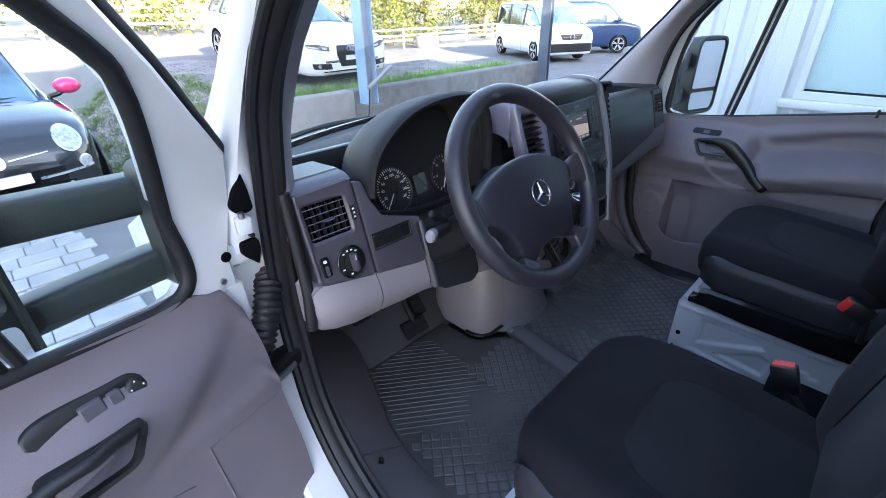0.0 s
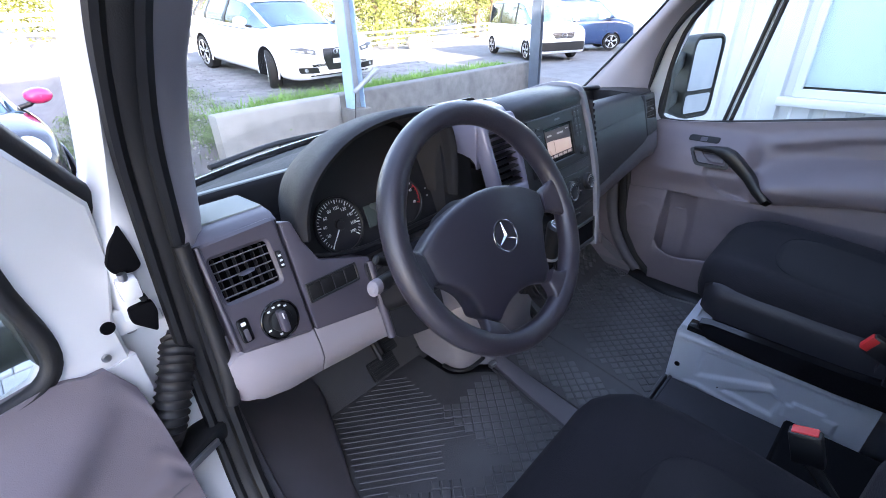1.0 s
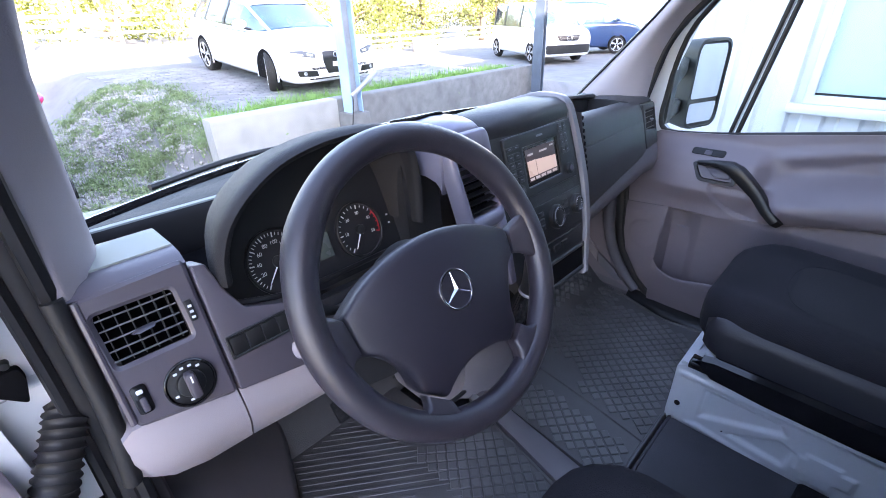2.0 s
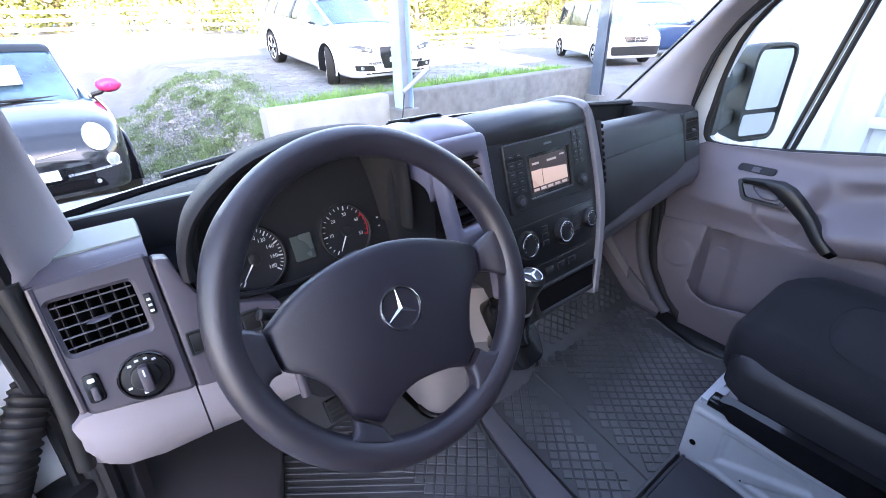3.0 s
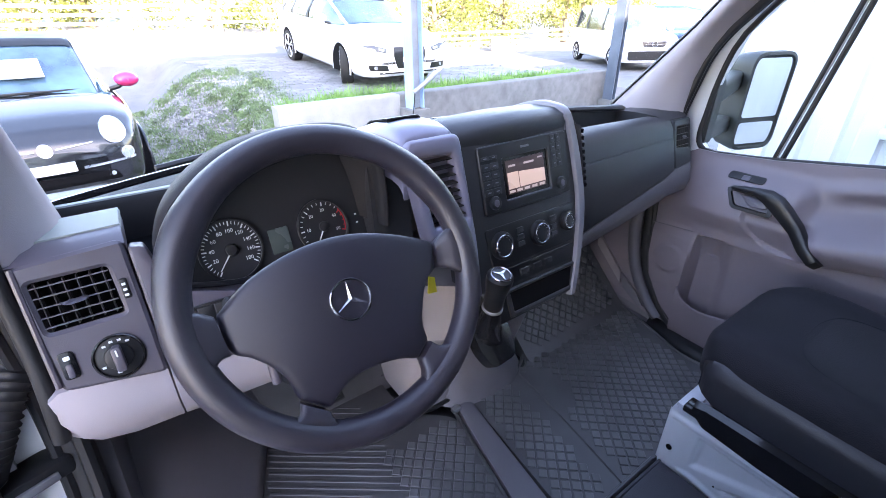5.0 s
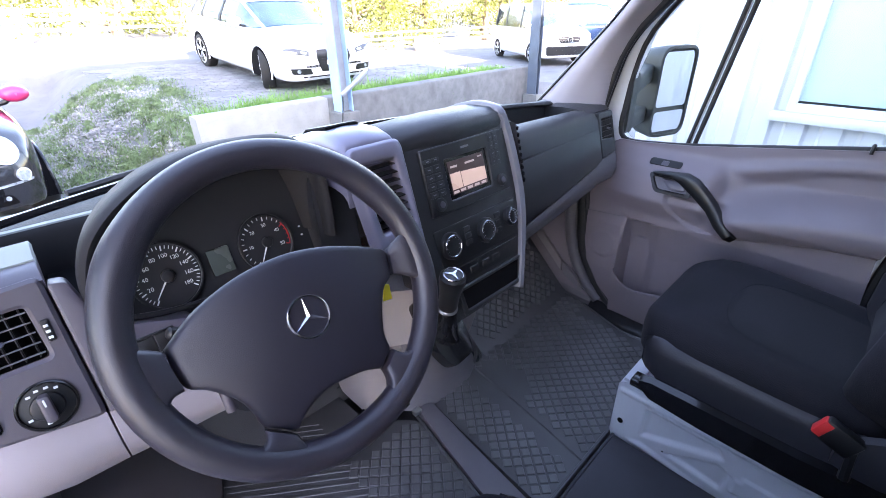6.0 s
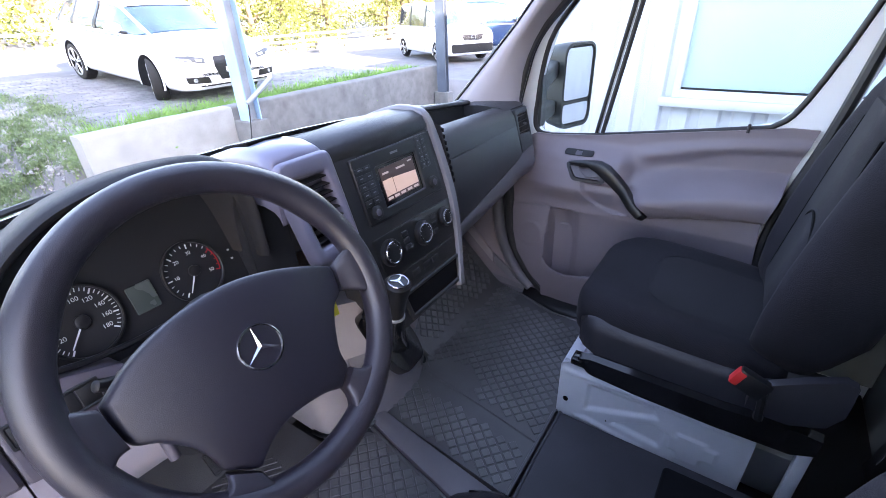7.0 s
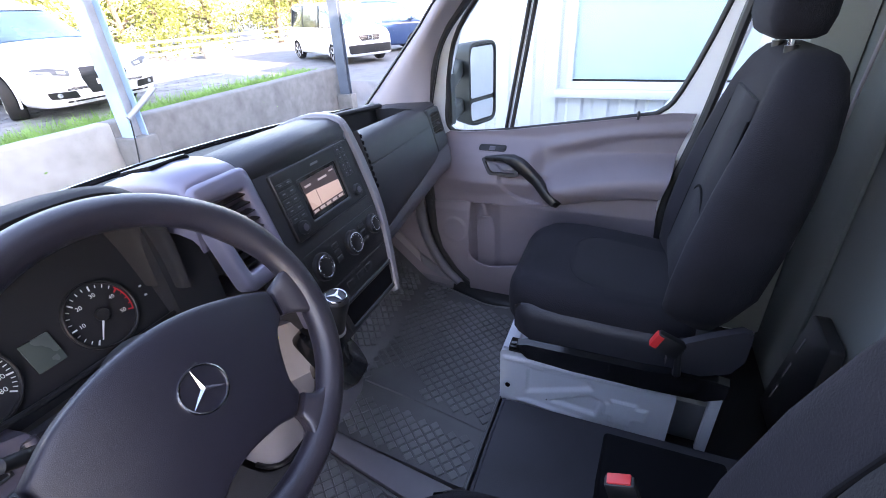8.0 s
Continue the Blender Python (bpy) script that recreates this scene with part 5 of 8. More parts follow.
for j in range(42):
    runs, on_run = [], None
    for i in range(90):
        u, w = -0.9 + i * 0.012, -0.55 + j * 0.019
        x, y = cr * u - sr * w, sr * u + cr * w
        ok = -0.655 + 0.30 * max(0, y) < x < -0.205 and y < 0.27 and tread_zone(x - 0.015, y - 0.02) and not worn(x, y)
        if ok and on_run is None:
            on_run = u
        if not ok and on_run is not None:
            runs.append((on_run, u, w))
            on_run = None
    for u0, u1, w in runs:
        if u1 - u0 < 0.03:
            continue
        k = len(verts)
        for u in (u0, u1):
            for dw, z in ((-0.0048, 0.0135), (-0.0024, 0.0156), (0.0024, 0.0156), (0.0048, 0.0135)):
                verts.append((cr * u - sr * (w + dw), sr * u + cr * (w + dw), z))
        faces += [(k + q, k + q + 1, k + 5 + q, k + 4 + q) for q in range(3)] + [(k, k + 1, k + 2, k + 3), (k + 4, k + 5, k + 6, k + 7)]
stuff_part("mat_ribs", verts, faces, M_MAT, mat_ob, "raised cross ribs")

rug = thing("rear_mat", "plain dark vinyl mat on the floor between the seats", "floor mat", (0.08, -0.76, FLOOR))
bm = bmesh.new()
rr_poly = rounded([(-0.22, -0.33), (-0.135, 0.335), (0.205, 0.335), (0.205, -0.33)], 0.02)
add_loft(bm, [[(x, y, z) for x, y in inset(rr_poly, d)] for z, d in ((0.0, 0.0), (0.020, 0.0), (0.027, 0.006))])
part("mat_sheet", bm, M_RUG, rug)
bm = bmesh.new()
add_tube(bm, smooth_path([(-0.128, 0.327, 0.026), (0.03, 0.330, 0.027), (0.20, 0.328, 0.026)], 4), 0.005, 6)
part("mat_hem", bm, M_RUG, rug)

# ---- pedals ----
def pedal(name, x, y, z, w, h, label):
    p = thing(name, label, "pedal", (x, y, z))
    m = pose(0, 0, 0, -42, 0, 0)
    bm = bmesh.new()
    add_box(bm, (-w / 2, -0.008, -h / 2), (w / 2, 0.008, h / 2), m, 0.004)
    part("pad", bm, M_RUBBER, p)
    for i in range(5):
        bm = bmesh.new()
        add_box(bm, (-w / 2 + 0.004, -0.012, -h / 2 + (i + 0.3) * h / 5), (w / 2 - 0.004, -0.007, -h / 2 + (i + 0.75) * h / 5), m, 0.001)
        part("tread", bm, M_BLACK, p)
    bm = bmesh.new()
    add_tube(bm, [(0, 0.005, 0.02), (0.0, 0.05, 0.07), (0, 0.08, 0.24)], 0.009, 8)
    part("pedal_arm", bm, M_BLACK, p)
pedal("clutch_pedal", -0.57, 0.27, 0.90, 0.065, 0.055, "black rubber clutch pedal")
pedal("brake_pedal", -0.405, 0.195, 0.80, 0.095, 0.060, "black rubber brake pedal")
pedal("accelerator_pedal", -0.345, 0.26, 0.84, 0.05, 0.10, "black rubber accelerator pedal")


# ---- seats ----
def seat(name, cx, s, label):
    """s: +1 with the buckle side towards -x, -1 towards +x."""
    base = thing(name, label, "seat", (cx, -0.65, FLOOR))
    o = Vector((cx, -0.65, FLOOR))

    def loft(nm, rings, mat, lab="", ang=70):
        bm = bmesh.new()
        add_loft(bm, [[Vector(p) - o for p in r] for r in rings])
        return part(nm, bm, mat, base, lab, angle=ang)

    def ring_of(w, z0, z1, r):
        """A rounded rectangle with extra points along its straight sides."""
        pts, out = rounded([(-w, z0), (w, z0), (w, z1), (-w, z1)], r, 5), []
        for i, p in enumerate(pts):
            out.append(p)
            if i % 6 == 5:
                q = pts[(i + 1) % len(pts)]
                out += [(p[0] + (q[0] - p[0]) * k / 13, p[1] + (q[1] - p[1]) * k / 13) for k in range(1, 13)]
        return out

    def sect(y, hw, z0, z1, crown, r=0.05, bol=0.0):
        """An upright section of the cushion."""
        pts = []
        for a, b in ring_of(hw, z0, z1, r):
            k = a / hw
            if b > (z0 + z1) / 2:
                b += crown * (1 - k * k) + bol * math.exp(-((abs(k) - 0.82) / 0.16) ** 2)
            pts.append((cx + a, y, b))
        return pts
    # cushion
    ys = [(-0.412, 0.110, 0.985, 1.035, 0.0, 0.02), (-0.418, 0.150, 0.965, 1.053, 0.004, 0.035), (-0.430, 0.180, 0.952, 1.068, 0.006, 0.045), (-0.452, 0.205, 0.945, 1.079, 0.008, 0.05), (-0.49, 0.226, 0.942, 1.085, 0.010, 0.05), (-0.53, 0.237, 0.941, 1.087, 0.010, 0.05), (-0.58, 0.242, 0.940, 1.086, 0.008, 0.05), (-0.68, 0.242, 0.940, 1.080, 0.002, 0.05), (-0.78, 0.238, 0.940, 1.074, -0.004, 0.05), (-0.86, 0.232, 0.945, 1.066, -0.006, 0.05), (-0.90, 0.21, 0.955, 1.05, -0.004, 0.04)]
    loft("cushion", [sect(y, w, z0, z1, c, r, 0.010 if y < -0.47 else 0.004) for y, w, z0, z1, c, r in ys], M_FABRIC, "black fabric seat cushion")
    # insert seams: two side lines joined by a soft arc in front
    def top_z(x, y):
        z1 = float(np.interp(-y, [0.46, 0.50, 0.58, 0.68, 0.78, 0.86], [1.080, 1.086, 1.086, 1.080, 1.074, 1.066]))
        cr = float(np.interp(-y, [0.46, 0.50, 0.58, 0.68, 0.78, 0.86], [0.008, 0.010, 0.008, 0.002, -0.004, -0.006]))
        k = x / 0.242
        return z1 + cr * (1 - k * k) + 0.010 * math.exp(-((abs(k) - 0.82) / 0.16) ** 2)
    line = smooth_path([(-0.145, -0.86, 0), (-0.150, -0.74, 0), (-0.146, -0.66, 0), (-0.12, -0.60, 0), (-0.06, -0.575, 0), (0, -0.57, 0), (0.06, -0.575, 0), (0.12, -0.60, 0), (0.146, -0.66, 0), (0.150, -0.74, 0), (0.145, -0.86, 0)], 4)
    bm = bmesh.new()
    add_tube(bm, [Vector((cx + p.x, p.y, top_z(p.x, p.y) - 0.0004)) - o for p in line], 0.0016, 6)
    part("cushion_seam", bm, M_FABRIC, base)
    bm = bmesh.new()
    rows = []
    for i in range(9):
        y = -0.585 - 0.27 * i / 8
        w = 0.143 * min(1.0, 0.55 + 2.2 * (i + 0.3) / 8)
        rows.append([Vector((cx + w * k / 6, y, top_z(w * k / 6, y) + 0.0015 * (1 - (k / 6) ** 6))) - o for k in range(-6, 7)])
    add_loft(bm, rows, closed=False)
    part("cushion_insert", bm, M_FABRIC2, base, "charcoal woven cushion panel", angle=70)
    # plastic side skirts
    for k in (-1, 1):
        loft("side_skirt", [[(cx + k * 0.225, y, z0), (cx + k * 0.252, y, z0 + 0.006), (cx + k * 0.256, y, z1 - 0.01), (cx + k * 0.240, y, z1)] for y, z0, z1 in ((-0.470, 0.895, 0.930), (-0.50, 0.868, 0.938), (-0.62, 0.858, 0.938), (-0.80, 0.855, 0.938), (-0.95, 0.86, 0.95), (-0.99, 0.88, 0.945))], M_GLOSS, "black plastic side skirt", 50)
        loft("side_panel", [[(cx + k * 0.215, y, z0), (cx + k * (0.243 + b), y, z0 + 0.004), (cx + k * (0.250 + b), y, (z0 + z1) / 2 + 0.02), (cx + k * (0.244 + b), y, z1 - 0.006), (cx + k * 0.225, y, z1)] for y, z0, z1, b in ((-0.452, 0.955, 1.035, -0.03), (-0.47, 0.945, 1.046, -0.012), (-0.50, 0.938, 1.050, 0.0), (-0.65, 0.936, 1.046, 0.0), (-0.80, 0.936, 1.036, 0.0), (-0.90, 0.94, 1.03, -0.005))], M_SEATSIDE, "smooth dark vinyl side panel", 60)
    # painted steel base box with pressed panels
    zt, zb = 0.845, FLOOR
    xs = (cx - 0.200, cx + 0.200)
    loft("base_box", [[(x, -0.408, zb), (x, -0.90, zb), (x, -0.90, zt), (x, -0.43, zt), (x, -0.410, zt - 0.012)] for x in xs], M_BASE, "pale grey painted steel base", 30)
    def dish(y, z, poly, ramp):
        """1 well inside the convex outline, 0 outside it, soft across its rim."""
        sgn, near = (1 if area(poly) > 0 else -1), 1.0
        for (ay, az), (by, bz) in zip(poly, poly[1:] + poly[:1]):
            ln = math.hypot(by - ay, bz - az)
            near = min(near, sgn * ((by - ay) * (z - az) - (bz - az) * (y - ay)) / ln)
        near = min(1.0, max(0.0, 0.5 + near / ramp))
        return near * near * (3 - 2 * near)

    def pressed(y, z):
        return (0.011 * dish(y, z, [(-0.500, 0.800), (-0.672, 0.800), (-0.686, 0.776), (-0.498, 0.703)], 0.012)
                + 0.011 * dish(y, z, [(-0.574, 0.690), (-0.680, 0.750), (-0.714, 0.735), (-0.702, 0.677)], 0.012)
                - 0.008 * dish(y, z, [(-0.470, 0.662), (-0.500, 0.676), (-0.660, 0.652), (-0.650, 0.642)], 0.012)
                - 0.006 * max(dish(y, z, [(-0.738, 0.758), (-0.808, 0.758), (-0.803, 0.670), (-0.745, 0.668)], 0.006), dish(y, z, [(-0.722, 0.742), (-0.836, 0.746), (-0.834, 0.700), (-0.724, 0.694)], 0.006))
                - 0.004 * dish(y, z, [(-0.42, 0.832), (-0.86, 0.830), (-0.86, 0.820), (-0.42, 0.816)], 0.008))
    for k in (-1, 1):
        x = cx + k * 0.2155
        fn = lambda y, z, off=0.0, x=x, k=k: Vector((x + k * off, y, z)) - o
        bm = bmesh.new()
        add_loft(bm, [[fn(-0.412 - 0.486 * i / 96, zb + 0.001 + 0.203 * j / 48, -pressed(-0.412 - 0.486 * i / 96, zb + 0.001 + 0.203 * j / 48)) for j in range(49)] for i in range(97)], closed=False)
        part("side_sheet", bm, M_BASE, base, "pale grey sheet with pressed panels", angle=60)
        bm = bmesh.new()
        add_slab(bm, disc(-0.437, 0.714, 0.008, 20, 0.009), fn, 0.0012, 0.003, 0)
        part("base_hole", bm, M_VOID, base)
        for y, z, r in ((-0.425, 0.828, 0.004), (-0.56, 0.692, 0.0025)):
            bm = bmesh.new()
            add_slab(bm, disc(y, z, r, 12), fn, 0.001, 0.002, 0)
            part("small_hole", bm, M_VOID, base)
    # seat rails on the base
    for k in (-1, 1):
        bm = bmesh.new()
        add_box(bm, (k * 0.185 - 0.022, -0.26, 0.205), (k * 0.185 + 0.022, 0.215, 0.226), bev=0.003)
        rl = part("seat_rail", bm, M_GLOSS, base, "dark steel seat rail")
        bm = bmesh.new()
        add_box(bm, (k * 0.185 - 0.014, -0.22, 0.226), (k * 0.185 + 0.014, 0.16, 0.32), bev=0.003)
        part("rail_top", bm, M_BLACK, rl)
    bm = bmesh.new()
    add_box(bm, (-0.200, 0.212, 0.2052), (-0.02 if s > 0 else 0.200, 0.232, 0.215))
    add_box(bm, (-0.15, 0.195, 0.2055), (-0.12, 0.2118, 0.215))
    add_box(bm, (-0.20, 0.195, 0.2055), (-0.185, 0.2118, 0.215))
    part("front_bracket", bm, M_BASE, base, "bare painted bracket at the front edge")
    # backrest
    def bsect(z, yf, th, hw, bol, r=0.05):
        pts = []
        for a, b in ring_of(hw, 0, th, r):
            k = a / hw
            if b < th / 2:
                b -= bol * math.exp(-((abs(k) - 0.86) / 0.2) ** 2)
            pts.append((cx + a, yf - b, z))
        return pts
    bs = [(1.045, -0.845, 0.10, 0.20, 0.01), (1.09, -0.835, 0.13, 0.228, 0.022), (1.17, -0.850, 0.15, 0.247, 0.035), (1.28, -0.868, 0.15, 0.249, 0.038), (1.40, -0.888, 0.145, 0.244, 0.032), (1.50, -0.905, 0.135, 0.232, 0.022), (1.58, -0.918, 0.122, 0.212, 0.012), (1.63, -0.930, 0.105, 0.172, 0.005), (1.655, -0.945, 0.075, 0.140, 0.0), (1.663, -0.965, 0.04, 0.10, 0.0)]
    loft("backrest", [bsect(z, y, t, w, b, min(0.05, t * 0.4)) for z, y, t, w, b in bs], M_FABRIC, "black fabric backrest")
    loft("backrest_insert", [[(cx - w, y + 0.001, z), (cx + w, y + 0.001, z), (cx + w * 0.98, y + 0.007, z + 0.0), (cx - w * 0.98, y + 0.007, z)] for z, y, w in ((1.11, -0.838, 0.135), (1.17, -0.849, 0.140), (1.28, -0.867, 0.140), (1.36, -0.880, 0.138), (1.44, -0.894, 0.132), (1.52, -0.9075, 0.120), (1.57, -0.915, 0.110))], M_FABRIC2, "charcoal woven centre panel")
    for k in (-1, 1):
        bm = bmesh.new()
        add_tube(bm, [Vector((cx + k * x, y + 0.006, z)) - o for x, z, y in ((0.138, 1.13, -0.842), (0.142, 1.25, -0.862), (0.138, 1.40, -0.887), (0.120, 1.53, -0.909))], 0.003, 6)
        part("backrest_seam", bm, M_VOID, base)
    bm = bmesh.new()
    add_tube(bm, [Vector((cx + x, -0.873 + 0.0075 , 1.335 - 0.10 * (abs(x) / 0.14) ** 2)) - o for x in [i / 8 * 0.14 for i in range(-8, 9)]], 0.003, 6)
    part("backrest_seam", bm, M_VOID, base)
    # headrest on two posts
    hs = [(1.682, -0.915, 0.07, 0.10), (1.69, -0.905, 0.09, 0.118), (1.72, -0.895, 0.105, 0.128), (1.79, -0.892, 0.108, 0.130), (1.84, -0.900, 0.10, 0.122), (1.87, -0.915, 0.075, 0.10), (1.878, -0.93, 0.04, 0.08)]
    loft("headrest", [[(cx + a, y - b, z) for a, b in rounded([(-w, 0), (w, 0), (w, t), (-w, t)], min(0.035, t * 0.4), 4)] for z, y, t, w in hs], M_FABRIC, "black fabric headrest")
    for k in (-1, 1):
        bm = bmesh.new()
        add_tube(bm, [Vector((cx + k * 0.055, -0.955, 1.64)) - o, Vector((cx + k * 0.055, -0.948, 1.70)) - o], 0.006, 10)
        part("headrest_post", bm, M_CHROME, base)
        bm = bmesh.new()
        add_tube(bm, [Vector((cx + k * 0.055, -0.955, 1.655)) - o, Vector((cx + k * 0.055, -0.954, 1.668)) - o], 0.013, 12)
        part("post_sleeve", bm, M_BLACK, base)
    # backrest recliner cover and belt buckle on the inner side
    xi = cx - s * 0.262
    loft("recliner_cover", [[(xi + p, y, z) for p, z in ((-0.013, z0), (0.013, z0), (0.015, (z0 + z1) / 2), (0.011, z1), (-0.011, z1), (-0.015, (z0 + z1) / 2))] for y, z0, z1 in ((-0.84, 0.975, 1.025), (-0.87, 0.965, 1.05), (-0.92, 0.965, 1.082), (-0.975, 0.99, 1.112), (-0.995, 1.03, 1.105))], M_SEATSIDE, "black recliner cover", 60)
    at = Vector((xi - s * 0.010, -0.805, 1.050) if s > 0 else (-0.192, -0.743, 1.085)) - o
    lie = pose(at.x, at.y, at.z, -68 if s > 0 else -20, 0, 0)
    bm = bmesh.new()
    add_box(bm, (-0.011, -0.024, -0.066), (0.011, 0.024, 0.0), lie, 0.004)
    bk = part("belt_buckle", bm, M_BLACK, base, "black belt buckle with a red button")
    bm = bmesh.new()
    add_box(bm, (-0.0125 if s > 0 else -0.008, -0.019, -0.014), (0.0095 if s > 0 else 0.0115, 0.019, 0.003), lie, 0.002)
    part("buckle_button", bm, M_RED, bk, "red release button")
    bm = bmesh.new()
    add_tube(bm, [lie @ Vector((0, 0, -0.06)), Vector((xi - s * 0.008, -0.87, 0.95)) - o], 0.010, 8)
    part("buckle_stalk", bm, M_BLACK, bk)
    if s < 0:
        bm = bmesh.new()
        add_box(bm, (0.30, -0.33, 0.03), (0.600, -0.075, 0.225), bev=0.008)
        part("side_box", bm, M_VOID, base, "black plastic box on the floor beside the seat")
    # upright stand and bracket behind the base box
    bm = bmesh.new()
    add_box(bm, (-s * 0.232, -0.345, 0.02), (-s * 0.212, -0.318, 0.262), bev=0.004)
    part("stand_post", bm, M_BASE, base, "pale painted upright post")
    bm = bmesh.new()
    add_box(bm, (-s * 0.20, -0.33, 0.02), (-s * 0.10, -0.25, 0.16), bev=0.006)
    part("stand_bracket", bm, M_STEEL, base, "pale steel bracket")
    return base


driver_seat = seat("driver_seat", -0.512, -1, "black fabric driver seat on a pale painted steel base")
passenger_seat = seat("passenger_seat", 0.512, 1, "black fabric passenger seat on a pale painted steel base")

brk = thing("mounting_bracket", "black slotted mounting bracket fixed to the partition", "bracket", (0.43, -1.195, 0.85))
BK = lambda u, v, off=0.0: Vector((u - 0.43, off, v - 0.85))
bm = bmesh.new()
add_slab(bm, rounded([(0.545, 0.655), (0.455, 1.050), (0.435, 1.060), (0.315, 1.050), (0.300, 0.66)], 0.012), BK, 0.028, 0.03, 0.004)
plate = part("bracket_plate", bm, M_BLACK, brk)
for u, v in ((0.445, 0.96), (0.465, 0.86), (0.485, 0.76)):
    bm = bmesh.new()
    add_slab(bm, [(u + 0.006, v - 0.03), (u - 0.010, v + 0.03), (u - 0.016, v + 0.028), (u, v - 0.032)], BK, 0.030, 0.004, 0)
    part("slot", bm, M_TRIM, plate)

# ---- doors ----
def soft(t):
    t = min(1.0, max(0.0, t))
    return t * t * (3 - 2 * t)


def door(name, s, label, fold):
    """A front door in its closed place on side s, about its hinge line."""
    H = Vector((s * 0.955, 0.075, 0.0))
    d = thing(name, label, "van door", H)

    def put_base(nm, bm, mat, lab="", ang=40, parent=None):
        if s < 0 and nm in ("sash", "glass_seal", "outer_seal", "window_pane", "divider_bar", "divider_strip"):
            for v in bm.verts:
                v.co.x += 0.40 * max(0.0, v.co.z - 1.47)
        bmesh.ops.translate(bm, verts=bm.verts, vec=-H)
        return part(nm, bm, mat, parent or d, lab, angle=ang)

    put = put_base
    # trim panel as one moulded sheet
    def seam_z(y):
        return float(np.interp(y, [-0.87, -0.69, -0.60, -0.43, -0.30, -0.15, -0.12, 0.045], [1.17, 1.153, 1.137, 1.099, 1.075, 1.072, 1.084, 1.072]))

    def far_skin(y, z):
        """The passenger's door: armrest and scoop above the seam, speaker panel and door pocket below it."""
        zs = seam_z(y)
        upper = float(np.interp(z, [1.06, 1.17, 1.23, 1.29, 1.33, 1.44], [0.838, 0.846, 0.868, 0.898, 0.911, 0.917]))
        back = soft((-0.37 - y) / 0.10)
        za = zs + 0.070
        upper -= 0.062 * math.exp(-((z - za) / (0.034 if z > za else 0.075)) ** 2) * back
        upper += 0.016 * math.exp(-((z - zs - 0.150) / 0.030) ** 2) * back
        upper -= 0.014 * math.exp(-((z - zs - 0.208) / 0.022) ** 2) * back
        upper -= 0.030 * soft((y + 0.415) / 0.06) * soft((z - 1.10) / 0.08) * soft((1.325 - z) / 0.06) * soft((0.0 - y) / 0.16)
        q = ((y + 0.41) / 0.165) ** 2 + ((z - 1.20) / 0.108) ** 2
        upper += 0.013 * soft((1.0 - q) / 0.16) * soft((1.21 - z) / 0.02) * soft((y + 0.45) / 0.04)
        speaker = float(np.interp(z, [0.66, 0.75, 0.85, 0.95, 1.04, 1.09], [0.842, 0.828, 0.820, 0.822, 0.830, 0.846]))
        speaker -= 0.004 * soft((0.056 - math.hypot(y + 0.068, z - 0.955)) / 0.008)
        pocket = float(np.interp(z, [0.66, 0.95, 1.03, 1.08], [0.878, 0.878, 0.866, 0.852]))
        pocket += 0.016 * math.sin(math.pi * min(1.0, max(0.0, (-0.145 - y) / 0.085))) - 0.010 * soft((-0.225 - y) / 0.03)
        k = soft((-0.132 - y) / 0.016)
        lower = speaker + (pocket - speaker) * k
        u = soft((z - zs) / 0.012 + 0.5)
        return lower + (upper - lower) * u

    def skin_x(y, z):
        if s > 0:
            return min(far_skin(y, z), 0.911 if z > 1.0 else 0.880)
        base = np.mean([np.interp(z + q, [0.66, 0.75, 0.85, 0.95, 1.06, 1.105, 1.115, 1.17, 1.23, 1.29, 1.33, 1.44], [0.840, 0.815, 0.806, 0.815, 0.842, 0.850, 0.842, 0.846, 0.868, 0.904, 0.914, 0.918]) for q in (-0.02, -0.01, 0.0, 0.01, 0.02)])
        arm = 0.058 * math.exp(-((z - 1.190) / (0.030 if z > 1.19 else 0.060)) ** 2) * soft((-0.36 - y) / 0.12)
        shelf = -0.018 * math.exp(-((z - 1.27) / 0.028) ** 2) * soft((-0.38 - y) / 0.14)
        grip = 0.032 * math.exp(-(((y + 0.21) / 0.13) ** 2 + ((z - 1.225) / 0.055) ** 2)) + 0.02 * math.exp(-(((y + 0.40) / 0.10) ** 2 + ((z - 1.16) / 0.05) ** 2))
        pocket = 0.0
        if z < 1.05 and y < -0.14:
            pocket = 0.022 * min(1, max(0, (0.825 - z) / 0.015)) * min(1, (-0.14 - y) / 0.02)
        fold_in = 0.0
        if s < 0:
            d = z - (1.275 + (y - 0.03) * 0.62)
            fold_in = 0.016 * soft(0.5 - d / 0.05) * soft((z - 1.115) / 0.03) * soft((y + 0.40) / 0.10)
        return s * (base - arm - shelf - grip - pocket + fold_in)

    def top(y):
        return float(np.interp(y, [-0.87, -0.80, -0.70, -0.27, -0.09, -0.035, 0.0, 0.03, 0.045], [1.428, 1.428, 1.413, 1.350, 1.334, 1.336, 1.318, 1.314, 1.265]))

    def rear(z):
        return float(np.interp(z, [0.66, 1.15, 1.43], [-0.84, -0.80, -0.868]))
    bm = bmesh.new()
    rows = []
    NZ, NY = (84, 40) if s < 0 else (130, 120)
